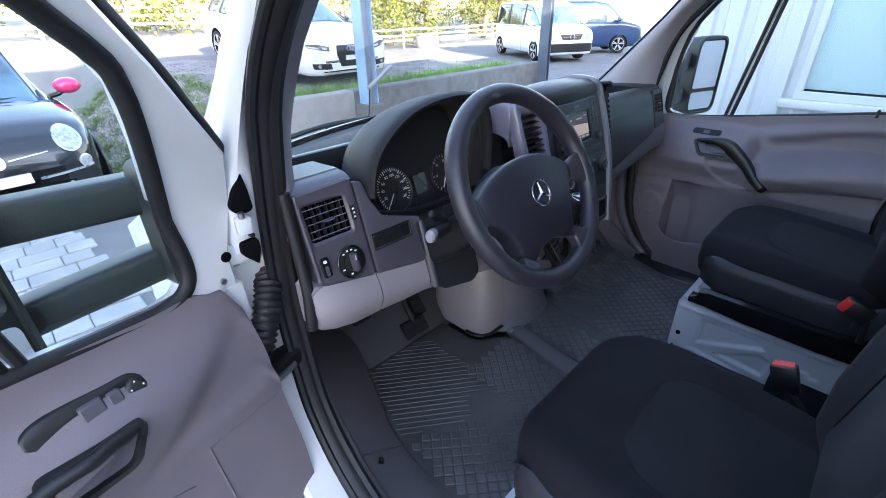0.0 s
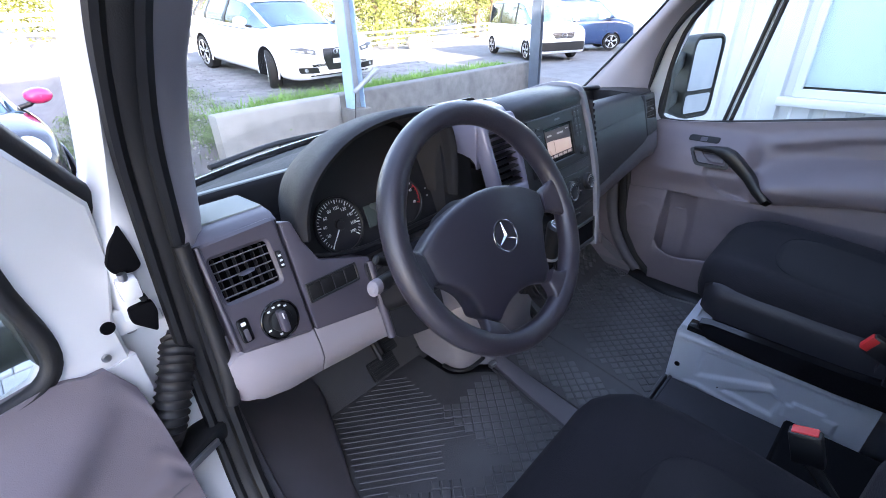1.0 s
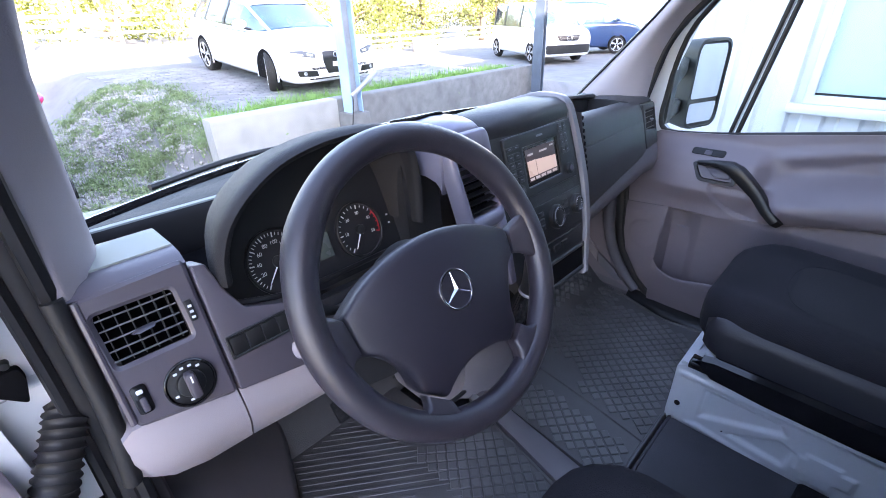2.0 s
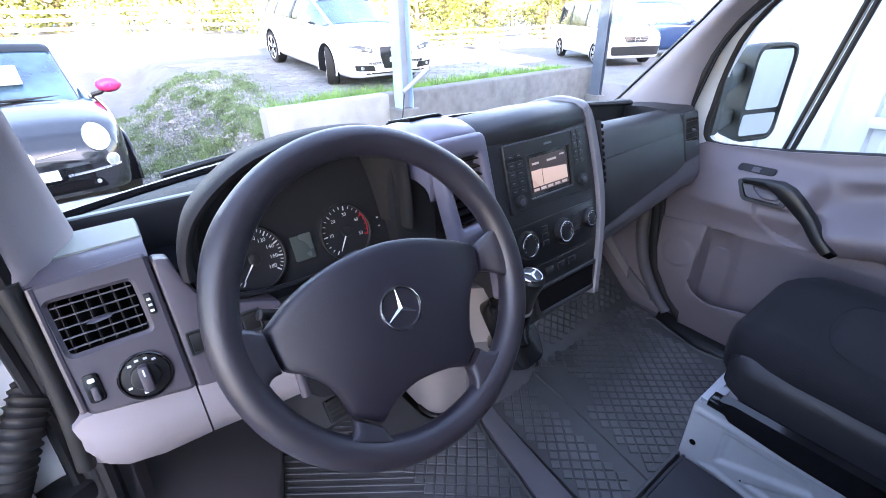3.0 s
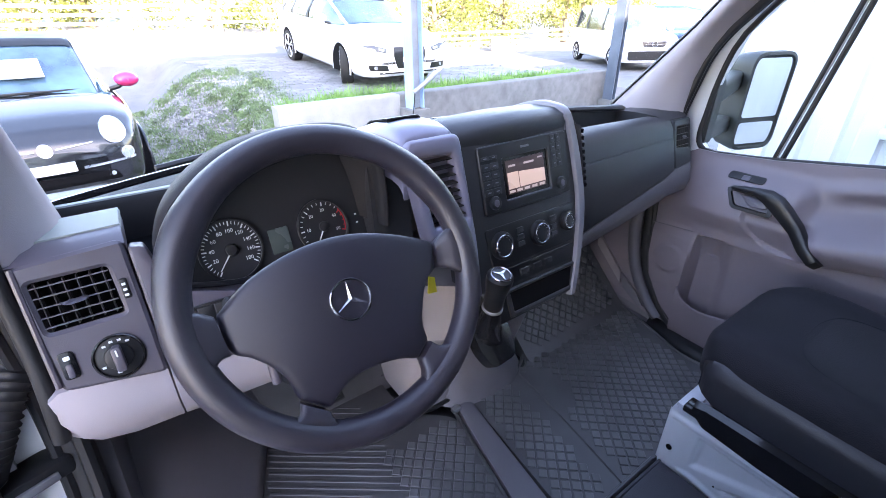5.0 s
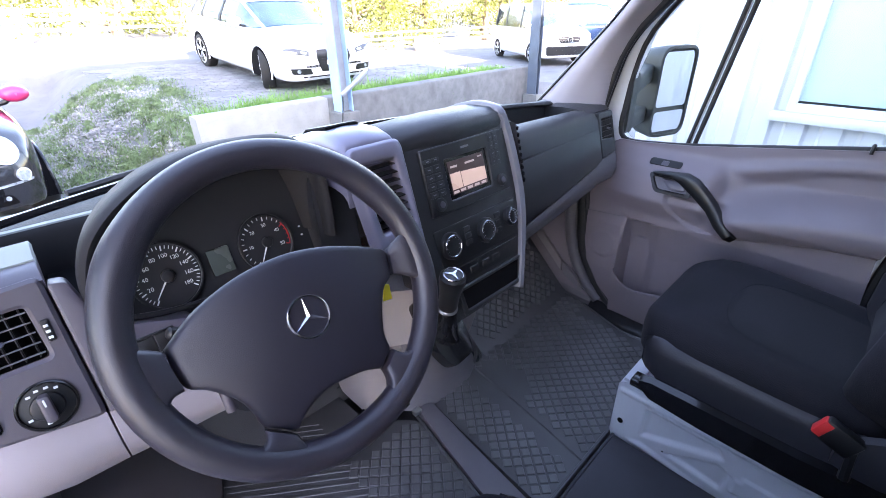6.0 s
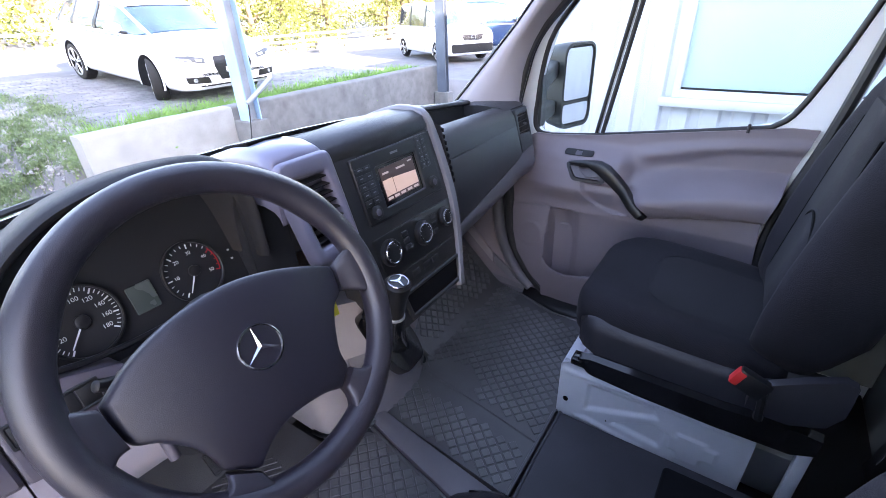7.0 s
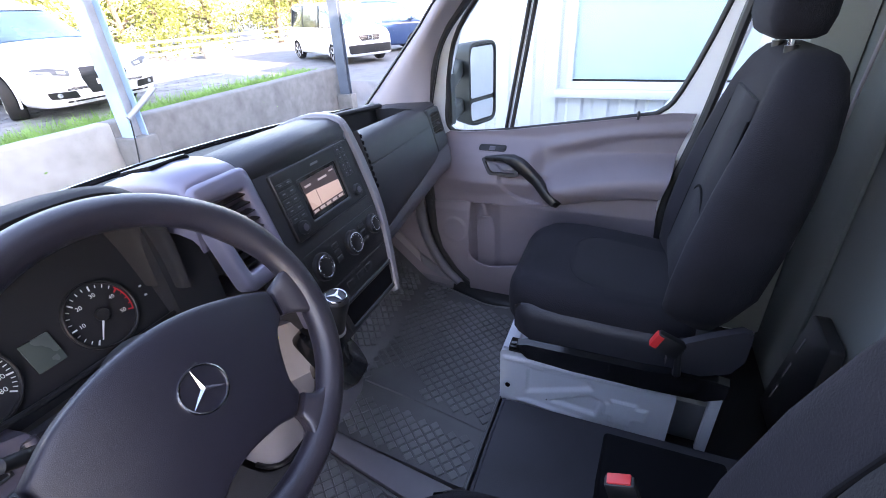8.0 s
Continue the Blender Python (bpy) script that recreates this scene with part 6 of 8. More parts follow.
    for i in range(NZ + 1):
        row = []
        for j in range(NY + 1):
            v = j / NY
            f = i / NZ
            y0, z = 0.045, 0.66
            zf = 0.66 + f * 0.65
            y0 = 0.045 if s < 0 else float(np.interp(zf, [0.66, 0.70, 0.76, 0.86, 0.945, 1.06, 1.22, 1.30], [-0.20, -0.135, -0.074, -0.014, 0.006, 0.016, 0.036, 0.045]))
            yy = y0 + (rear(0.66 + f * 0.77) - y0) * v
            if s > 0:
                mid_y = min(-0.115, y0 - 0.01)
                yy = y0 + (mid_y - y0) * v / 0.15 if v < 0.15 else mid_y + (rear(0.66 + f * 0.77) - mid_y) * (v - 0.15) / 0.85
            z = 0.66 + (top(yy) - 0.66) * f
            row.append((skin_x(yy, z), yy, z))
        rows.append(row)
    add_loft(bm, rows, closed=False)
    # thickness towards the door skin
    ret = [[(s * 0.945, p[1], p[2]) for p in r] for r in (rows[0], rows[-1])]
    add_loft(bm, [rows[0], ret[0]], closed=False)
    add_loft(bm, [rows[-1], ret[1]], closed=False)
    add_loft(bm, [[r[0] for r in rows], [(s * 0.945, r[0][1], r[0][2]) for r in rows]], closed=False)
    add_loft(bm, [[r[-1] for r in rows], [(s * 0.945, r[-1][1], r[-1][2]) for r in rows]], closed=False)
    bmesh.ops.remove_doubles(bm, verts=bm.verts, dist=1e-5)
    panel = put("door_panel", bm, M_DOOR, "light grey moulded door panel", 35)

    # sash frame and outer skin in white
    fi = [(-0.085, 1.327), (-0.045, 1.333), (-0.022, 1.357), (-0.018, 1.40), (-0.022, 1.44), (-0.035, 1.56), (-0.075, 1.69), (-0.205, 1.855), (-0.40, 2.09), (-0.50, 2.17), (-0.92, 2.17), (-0.95, 2.02), (-0.893, 1.74), (-0.815, 1.50), (-0.765, 1.432), (-0.69, 1.412), (-0.27, 1.347)]
    fo = [(-0.085, 1.28), (0.0, 1.27), (0.062, 1.30), (0.060, 1.37), (0.058, 1.44), (0.040, 1.58), (0.0, 1.72), (-0.135, 1.90), (-0.345, 2.15), (-0.46, 2.245), (-0.99, 2.245), (-1.03, 2.02), (-0.975, 1.74), (-0.925, 1.50), (-0.905, 1.40), (-0.69, 1.36), (-0.27, 1.29)]
    if s < 0:
        fi[4:9] = [(-0.028, 1.47), (-0.046, 1.603), (-0.064, 1.683), (-0.095, 1.730), (-0.24, 1.87)]
        fo[4:9] = [(0.088, 1.46), (0.080, 1.555), (0.028, 1.628), (-0.022, 1.700), (-0.15, 1.86)]
    bm = bmesh.new()
    add_rim(bm, fo, fi, upright(s * 0.925, s), 0.004, 0.042, 0.006)
    put("sash", bm, M_PAINT, "white painted window surround")
    bm = bmesh.new()
    add_tube(bm, smooth_path([(s * 0.925, y, z) for y, z in fi + fi[:1]], 3), 0.013 if s < 0 else 0.009, 8, caps=False, flat=1.0)
    gl_seal = put("glass_seal", bm, M_RUBBER, "black rubber window seal", 60)
    bm = bmesh.new()
    add_tube(bm, smooth_path([(s * 0.958, y + 0.004, z) for y, z in ([(0.066, 1.50)] + fo[5:11] if s > 0 else [(0.094, 1.528), (0.074, 1.560)] + fo[6:11])], 4), [0.021] * 25, 8, True, 0.8)
    put("outer_seal", bm, M_RUBBER, "black rubber edge seal", 60)
    bm = bmesh.new()
    add_loft(bm, [[(s * 0.955, y, z) for y, z in fi], [(s * 0.959, y, z) for y, z in fi]])
    gp = put("window_pane", bm, M_GLASS, "clear side window")
    gp.visible_shadow = False
    # divider bar of the quarter light
    bm = bmesh.new()
    for off in (-0.010, 0.010):
        add_tube(bm, [(s * 0.935, y + off, z) for y, z in ((-0.258, 1.33), (-0.330, 1.76), (-0.39, 2.10))], 0.0075, 8)
    put("divider_bar", bm, M_RUBBER, "black quarter light bar")
    bm = bmesh.new()
    add_tube(bm, [(s * 0.93, y, z) for y, z in ((-0.258, 1.345), (-0.330, 1.76), (-0.39, 2.10))], 0.0025, 6)
    put("divider_strip", bm, M_STEEL)
    # painted inner edge and outer skin
    bm = bmesh.new()
    add_loft(bm, [[(s * x, y, z) for y, z in ((0.075, 0.50), (0.075, 1.00), (0.066, 1.31), (-0.27, 1.292), (-0.69, 1.365), (-0.905, 1.405), (-0.90, 1.2), (-0.86, 0.50))] for x in (0.917, 0.925, 0.985)])
    put("door_skin", bm, M_PAINT, "white painted door skin")
    # matt black disc drawn as the dark hole in the door edge
    bm = bmesh.new()
    add_slab(bm, disc(0.047, 1.372, 0.0095, 20), upright(s * 0.913, s), 0.0015, 0.003, 0)
    put("edge_plug", bm, M_VOID, "black disc drawn as a round hole in the door edge")
    for y, z in ((0.03, 1.33), (0.05, 1.20), (0.05, 0.95)):
        bm = bmesh.new()
        add_slab(bm, disc(y, z, 0.006, 12), upright(s * 0.913, s), 0.003, 0.005, 0.001)
        put("bolt", bm, M_STEEL)

    # lower pocket with its lip
    if s > 0:
        bm, rows = bmesh.new(), []
        ys = [-0.128, -0.138, -0.15, -0.165, -0.18, -0.20, -0.225, -0.26, -0.30, -0.36, -0.45, -0.60, -0.80]
        lips = [0.870, 0.853, 0.836, 0.825, 0.818, 0.813, 0.812, 0.818, 0.828, 0.838, 0.845, 0.85, 0.85]
        for y, zl in zip(ys, lips):
            x0 = 0.812 - 0.006 * soft((-0.15 - y) / 0.08)
            rows.append([(x0 + dx, y, z) for dx, z in ((0.030, 0.64), (0.018, 0.69), (0.008, 0.75), (0.002, 0.80), (0.0, zl - 0.006), (0.002, zl - 0.001), (0.005, zl), (0.009, zl - 0.004), (0.012, 0.79), (0.036, 0.64))])
        add_loft(bm, rows)
        put("pocket_front", bm, M_DOOR, "curved front of the door pocket", 50)
    if s < 0:
        bm = bmesh.new()
        add_tube(bm, smooth_path([(skin_x(y, z) - s * 0.001, y, z) for y, z in ((-0.150, 0.96), (-0.152, 0.88), (-0.17, 0.83), (-0.24, 0.812), (-0.55, 0.815), (-0.78, 0.82))], 6), 0.005, 8)
        put("pocket_lip", bm, M_DOOR)
        # thin darker line drawn as the shading under the upper panel, then the pocket seams
        bm = bmesh.new()
        add_tube(bm, [(skin_x(y, z) - s * 0.0005, y, z) for y, z in [(q, 1.111 - 0.065 * max(0.0, (q + 0.45) / 0.29) ** 1.6) for q in [-0.16 - 0.66 * k / 30 for k in range(31)]]], 0.0018, 5)
        put("panel_seam", bm, M_STEP)
        bm = bmesh.new()
        add_tube(bm, [(skin_x(-0.115, z) - s * 0.0005, -0.115, z) for z in [1.085 - 0.3 * k / 12 for k in range(13)]], 0.0025, 5)
        add_tube(bm, [(skin_x(y, 1.088) - s * 0.0005, y, 1.088) for y in (0.035, -0.04, -0.115)], 0.0018, 5)
        put("pocket_seam", bm, M_STEP)
    else:
        bm = bmesh.new()
        add_tube(bm, [(skin_x(y, seam_z(y) - 0.008) - 0.0005, y, seam_z(y) - 0.008) for y in [0.03 - 0.005 * k for k in range(31)]], 0.0018, 5)
        put("panel_seam", bm, M_STEP)

    # black grip with its recess and lever
    def on(y, z, off=0.0):
        return Vector((skin_x(y, z) - s * off, y, z))
    dz = -0.022 if s < 0 else 0.0
    path = smooth_path([Vector((a, b, 0)) for a, b in ((-0.195, 1.258), (-0.30, 1.258), (-0.345, 1.240), (-0.395, 1.190), (-0.44, 1.150), (-0.478, 1.130))], 5)
    bm = bmesh.new()
    add_tube(bm, [on(p.x, p.y + dz, 0.022 if 0.1 < i / len(path) < 0.95 else 0.012) for i, p in enumerate(path)], [0.006] + [0.011] * 14 + [0.014] * 8 + [0.016, 0.015, 0.010][:len(path) - 23], 10)
    if s > 0:
        bm, rings = bmesh.new(), []
        spine = [(-0.200, 1.264, 0.005, 0.4), (-0.262, 1.270, 0.008, 0.8), (-0.300, 1.264, 0.018, 1.0), (-0.326, 1.250, 0.022, 1.0), (-0.356, 1.226, 0.021, 1.0), (-0.394, 1.192, 0.018, 1.0), (-0.434, 1.156, 0.016, 1.0), (-0.466, 1.129, 0.015, 0.9), (-0.481, 1.116, 0.012, 0.6)]
        for i, (y, z, w, h) in enumerate(spine):
            a, b = spine[max(i - 1, 0)], spine[min(i + 1, len(spine) - 1)]
            t = Vector((b[0] - a[0], b[1] - a[1])).normalized()
            x0 = min(skin_x(y, z), 0.835)
            rings.append([Vector((x0 - o * h, y - t.y * q * w, z + t.x * q * w)) for q, o in ((-1, -0.01), (-1, 0.012), (-0.88, 0.021), (-0.6, 0.024), (0.6, 0.024), (0.88, 0.021), (1, 0.012), (1, -0.01))])
        add_loft(bm, rings)
    grip = put("grip", bm, M_BLACK, "black pull handle", 60 if s < 0 else 40)
    bm = bmesh.new()
    o4, i4 = [[(y, z + dz) for y, z in q] for q in (rounded([(-0.180, 1.262), (-0.315, 1.262), (-0.330, 1.205), (-0.215, 1.205)], 0.014), rounded([(-0.194, 1.253), (-0.305, 1.253), (-0.316, 1.214), (-0.222, 1.214)], 0.010))]
    add_loft(bm, [[on(y, z, 0.0) for y, z in o4], [on(y, z, 0.013) for y, z in o4], [on(y, z, 0.013) for y, z in i4], [on(y, z, 0.001) for y, z in i4]], caps=False)
    put("handle_bezel", bm, M_BLACK, "black handle surround", 40, grip)
    bm = bmesh.new()
    add_loft(bm, [[on(y, z, 0.002) for y, z in i4], [on(y, z, 0.004) for y, z in inset(i4, 0.001)]])
    put("handle_recess", bm, M_PANEL, "", 40, grip)
    bm = bmesh.new()
    lev = [(y, z + dz) for y, z in rounded([(-0.225, 1.250), (-0.300, 1.250), (-0.309, 1.224), (-0.262, 1.222)], 0.008)]
    add_loft(bm, [[on(y, z, 0.005) for y, z in lev], [on(y, z, 0.012) for y, z in lev], [on(y, z, 0.014) for y, z in inset(lev, 0.003)]])
    put("door_lever", bm, M_PANEL, "grey door lever", 40, grip)
    # switch plate below the window
    if s > 0:
        bm = bmesh.new()
        sw = rrect(-0.215, 1.290, 0.105, 0.018, 0.009, 4)
        add_loft(bm, [[on(y, z, o) for y, z in p] for p, o in ((sw, -0.004), (sw, 0.003), (inset(sw, 0.002), 0.005))])
        swp = put("switch_plate", bm, M_BLACK, "small black window switch plate")
        bm = bmesh.new()
        sb = rrect(-0.215, 1.290, 0.022, 0.011, 0.002)
        add_loft(bm, [[on(y, z, o) for y, z in sb] for o in (0.004, 0.009)])
        put("window_switch", bm, M_PANEL, "", 40, swp)
    # locking pin
    bm = bmesh.new()
    add_tube(bm, [(s * 0.912, -0.70, 1.405), (s * 0.912, -0.70, 1.428), (s * 0.912, -0.70, 1.432)], [0.005, 0.005, 0.003], 8)
    put("lock_pin", bm, M_BLACK, "small black lock pin")

    # side mirror, folded about its foot by some degrees
    pivot = Vector((s * 0.985, 0.0, 0.0))
    turn = Matrix.Translation(pivot) @ pose(0, 0, 0, 0, 0, -s * fold) @ Matrix.Translation(-pivot)
    def put_mirror(nm, bm, mat, lab="", ang=40, parent=None):
        if fold and nm != "mirror_foot":
            bmesh.ops.transform(bm, matrix=turn, verts=bm.verts)
        return put_base(nm, bm, mat, lab, ang, parent)

    bm = bmesh.new()
    mc = Vector((s * 1.30, -0.008, 1.449 if s > 0 else 1.44))
    ex, ez = Vector((s * 0.94, -0.34, 0)).normalized(), Vector((0, 0, 1))
    en = Vector((-s * 0.34, -0.94, 0)).normalized()
    def mring(w, h, off, dx=0.0):
        return [mc + ex * (a + dx) + ez * b + en * off for a, b in rrect(0, 0, w * 1.07, h * 1.07, 0.05, 5)]
    add_loft(bm, [mring(0.10, 0.20, -0.10, -0.02), mring(0.14, 0.27, -0.085, -0.015), mring(0.175, 0.31, -0.04, -0.004), mring(0.185, 0.325, 0.02), mring(0.183, 0.322, 0.045), mring(0.168, 0.306, 0.048), mring(0.164, 0.30, 0.036)])
    mir = put_mirror("side_mirror", bm, M_CASE, "black side mirror on two arms", 50)
    for h, z in ((0.205, 0.050), (0.080, -0.110)):
        bm = bmesh.new()
        add_loft(bm, [[mc + ex * a + ez * (b + z) + en * o for a, b in rrect(0, 0, 0.166, h, 0.018, 4)] for o in (0.036, 0.041)])
        put_mirror("mirror_glass", bm, M_MIRROR, "clear mirror glass", 40, mir)
    for z0, z1, h in ((1.375, 1.365, 0.030), (1.50, 1.53, 0.032)):
        bm = bmesh.new()
        ends = [Vector((s * 0.955, 0.005, z0)), Vector((s * 1.02, 0.005, z0 + 0.004)), mc + ex * -0.06 + en * -0.04 + Vector((0, 0, z1 - 1.449 if s > 0 else z1 - 1.47))]
        add_loft(bm, [[p + Vector((0, a, b)) for a, b in rrect(0, 0, 0.055, 2 * h, 0.014, 3)] for p in ends])
        put_mirror("mirror_arm", bm, M_CASE, "", 40, mir)
    bm = bmesh.new()
    add_loft(bm, [[(s * x, y, z) for y, z in rrect(-0.005, 1.45, 0.055, 0.22, 0.02)] for x in (0.94, 0.985)])
    put_mirror("mirror_foot", bm, M_CASE, "", 40, mir)
    return d


passenger_door = door("passenger_door", 1, "closed white van door with light grey panel and black handle", 0.0)
driver_door = door("driver_door", -1, "wide open white van door with grey panel and folded black mirror", 78.0)
driver_door.rotation_euler = (0, 0, radians(-76))
driver_panel = [c for c in driver_door.children if c.name.startswith("door_panel")][0]
# window switches and mirror joystick on the driver's door
HD = Vector((-0.955, 0.075, 0.0))
def dpt(y, z, off):
    base = float(np.interp(z, [1.115, 1.17, 1.23, 1.25, 1.27, 1.29, 1.33], [0.842, 0.846, 0.868, 0.879, 0.890, 0.900, 0.914])) - 0.006
    return Vector((-(base - off), y, z)) - HD
bm = bmesh.new()
pl = [(p.x, p.y) for p in smooth_path([(y, z, 0) for y, z in ((-0.300, 1.268), (-0.297, 1.283), (-0.268, 1.291), (-0.20, 1.287), (-0.165, 1.284), (-0.150, 1.270), (-0.150, 1.251), (-0.172, 1.243), (-0.245, 1.257), (-0.286, 1.259), (-0.300, 1.268))], 4)[:-1]]
add_loft(bm, [[dpt(y, z, o) for y, z in p] for p, o in ((pl, -0.03), (pl, 0.004), (inset(pl, 0.002), 0.006))])
sp = part("switch_panel", bm, M_BLACK, driver_door, "black window switch panel")
bm = bmesh.new()
add_loft(bm, [[dpt(y, z, o) for y, z in disc(-0.165, 1.266, r, 24)] for r, o in ((0.0135, 0.005), (0.0135, 0.009), (0.012, 0.0105))])
joy = part("mirror_joystick", bm, M_BLACK, sp)
for a in (0, 90, 180, 270):
    bm = bmesh.new()
    add_loft(bm, [[dpt(-0.165 + 0.0085 * math.cos(radians(a)) + q[0], 1.266 + 0.0085 * math.sin(radians(a)) + q[1], o) for q in rrect(0, 0, 0.0022, 0.0022, 0.0004)] for o in (0.0105, 0.0111)])
    part("mark", bm, M_WHITE, joy)
for y, z, w in ((-0.193, 1.267, 0.018), (-0.222, 1.270, 0.030)):
    bm = bmesh.new()
    bpts = rrect(y, z, w, 0.022, 0.004)
    add_loft(bm, [[dpt(a, q, o) for a, q in p] for p, o in ((bpts, 0.004), (bpts, 0.010), (inset(bpts, 0.002), 0.012))])
    part("window_switch", bm, M_PANEL, sp)

# hinges, check strap and cable bellows between pillar and open door
for z in (1.36, 0.98):
    hg = None
    bm = bmesh.new()
    add_box(bm, (-0.030, -0.030, -0.022), (0.03, 0.006, 0.022), bev=0.006)
    add_box(bm, (0.0, -0.015, -0.030), (0.045, 0.03, -0.008), bev=0.004)
    bmesh.ops.translate(bm, verts=bm.verts, vec=(-0.945, 0.078, z))
    hg = part("door_hinge", bm, M_PAINT, van, "white painted door hinge")
    bm = bmesh.new()
    add_tube(bm, [(-0.945, 0.078, z - 0.035), (-0.945, 0.078, z + 0.042)], 0.009, 10)
    part("hinge_pin", bm, M_STEEL, hg)
bel = thing("cable_bellows", "black ribbed rubber bellows between pillar and door", "bellows", (-0.918, 0.080, 1.225))
bm = bmesh.new()
pts = smooth_path([Vector((-0.868, 0.118, 1.275)) - Vector((-0.90, 0.11, 1.22)), Vector((-0.885, 0.085, 1.258)) - Vector((-0.90, 0.11, 1.22)), Vector((-0.915, 0.055, 1.21)) - Vector((-0.90, 0.11, 1.22)), Vector((-0.945, 0.045, 1.155)) - Vector((-0.90, 0.11, 1.22)), Vector((-0.965, 0.055, 1.12)) - Vector((-0.90, 0.11, 1.22))], 16)
add_tube(bm, pts, [0.0265 + 0.0022 * (1 if i % 3 == 0 else -1) for i in range(len(pts))], 16)
part("rubber_tube", bm, M_RUBBER, bel, "", True, 60)
for a, b in ((pts[0], pts[3]), (pts[-1], pts[-4])):
    bm = bmesh.new()
    add_tube(bm, [a, a.lerp(b, 0.7), b], [0.030, 0.030, 0.026], 14)
    part("end_cuff", bm, M_BLACK, bel)
chk = thing("door_check", "black door check strap with a steel end", "door check", (-0.93, 0.03, 1.09))
bm = bmesh.new()
add_box(bm, (-0.045, -0.028, -0.018), (0.045, 0.028, 0.018), pose(0, 0, 0, 0, 0, 20), 0.006)
part("check_body", bm, M_BLACK, chk)
bm = bmesh.new()
add_box(bm, (-0.055, -0.034, -0.010), (0.02, -0.026, 0.004), pose(0, 0, 0, 0, 0, 20), 0.002)
part("check_strap", bm, M_STEEL, chk)
# solid black box in place of the shaded gap behind the hinges
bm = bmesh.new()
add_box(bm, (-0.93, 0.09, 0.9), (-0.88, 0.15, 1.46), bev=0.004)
part("pillar_gap", bm, M_BLACK, van, "black box standing for the shade behind the door hinges")

def pillar_face(x, z, off=0.0):
    return Vector((x, 0.030 - off, z))
# matt black plates on the pillar draw the shade of its openings
for poly in ([(-0.914, 1.515), (-0.908, 1.481), (-0.905, 1.446), (-0.917, 1.440), (-0.940, 1.446), (-0.945, 1.459), (-0.930, 1.491)], [(-0.942, 1.386), (-0.910, 1.388), (-0.908, 1.369), (-0.917, 1.335), (-0.944, 1.364)]):
    bm = bmesh.new()
    add_slab(bm, rounded(poly, 0.006), pillar_face, 0.004, 0.012, 0.001)
    part("pillar_recess", bm, M_VOID, van, "black plate drawn as a shaded opening in the door pillar")
bm = bmesh.new()
add_box(bm, (-0.944, 0.010, 1.406), (-0.918, 0.032, 1.440), bev=0.005)
hb = part("upper_hinge", bm, M_PAINT, van, "white painted upper door hinge")
bm = bmesh.new()
add_tube(bm, [(-0.933, 0.016, 1.438), (-0.933, 0.016, 1.449)], 0.006, 10)
part("hinge_pin", bm, M_STEEL, hb)
bm = bmesh.new()
add_slab(bm, disc(-0.919, 1.397, 0.005, 12), pillar_face, 0.007, 0.012, 0.001)
part("bolt", bm, M_BLACK, van)

# load body behind the cab and the van's wheels
bm = bmesh.new()
sec = [(-0.96, 0.42), (-0.99, 0.9), (-0.985, 1.5), (-0.90, 2.25), (-0.78, 2.42), (0.78, 2.42), (0.90, 2.25), (0.985, 1.5), (0.99, 0.9), (0.96, 0.42)]
add_loft(bm, [[(x * k, y, z) for x, z in sec] for y, k in ((-1.245, 1.0), (-2.6, 1.0), (-4.1, 0.99), (-4.2, 0.96))])
part("load_body", bm, M_PAINT, van, "plain white load body")
for x in (-1, 1):
    for y in (0.62, -3.05):
        bm = bmesh.new()
        add_loft(bm, [[(x * q, y + r * math.cos(a), 0.345 + r * math.sin(a)) for a in (2 * math.pi * k / 28 for k in range(28))] for q, r in ((0.74, 0.30), (0.76, 0.345), (0.93, 0.345), (0.95, 0.32), (0.952, 0.24), (0.93, 0.235))])
        wh = part("wheel", bm, M_RUBBER, van, "black tyre", angle=50)
        bm = bmesh.new()
        add_loft(bm, [[(x * q, y + r * math.cos(a), 0.345 + r * math.sin(a)) for a in (2 * math.pi * k / 24 for k in range(24))] for q, r in ((0.90, 0.236), (0.935, 0.236), (0.92, 0.15), (0.945, 0.08), (0.95, 0.02))])
        part("rim", bm, M_STEEL, wh, angle=50)

from mathutils.bvhtree import BVHTree

# ---- outside: ground ----
M_GROUND = material("dusty_yard_ground", (0.165, 0.165, 0.168), 0.9, bump=0.8, fine=40, vary=0.14, scale=30, stain=0.2)
M_PAVER = material("grey_concrete_paver", (0.33, 0.335, 0.335), 0.85, bump=0.6, fine=160, vary=0.12, scale=60, by_object=0.10)
M_BLOCK = material("worn_paving_block", (0.205, 0.208, 0.212), 0.85, bump=0.5, fine=90, vary=0.20, scale=50, stain=0.3)
M_PALECONC = material("pale_concrete", (0.30, 0.297, 0.285), 0.85, bump=0.8, fine=70, vary=0.10, scale=60, stain=0.22)
M_CONCRETE = material("weathered_concrete", (0.170, 0.167, 0.160), 0.85, bump=1.0, fine=70, vary=0.16, scale=90, stain=0.26)
M_GRASS = material("fresh_grass", (0.150, 0.300, 0.060), 0.7, bump=0, vary=0.45, scale=30)
M_WEED = material("dusty_weeds", (0.150, 0.215, 0.098), 0.75, bump=0, vary=0.45, scale=60)
M_STONE = material("pale_gravel", (0.29, 0.285, 0.28), 0.9, bump=0.4, fine=120, vary=0.35, scale=300)
M_LEAF = material("sunlit_leaves", (0.105, 0.125, 0.022), 0.6, bump=0, vary=0.6, scale=12)
M_BARK = material("tree_bark", (0.12, 0.09, 0.06), 0.9, bump=0.8, fine=40, vary=0.3)
M_WOOD = material("grey_fence_wood", (0.30, 0.28, 0.25), 0.8, bump=0.4, fine=60, vary=0.2)
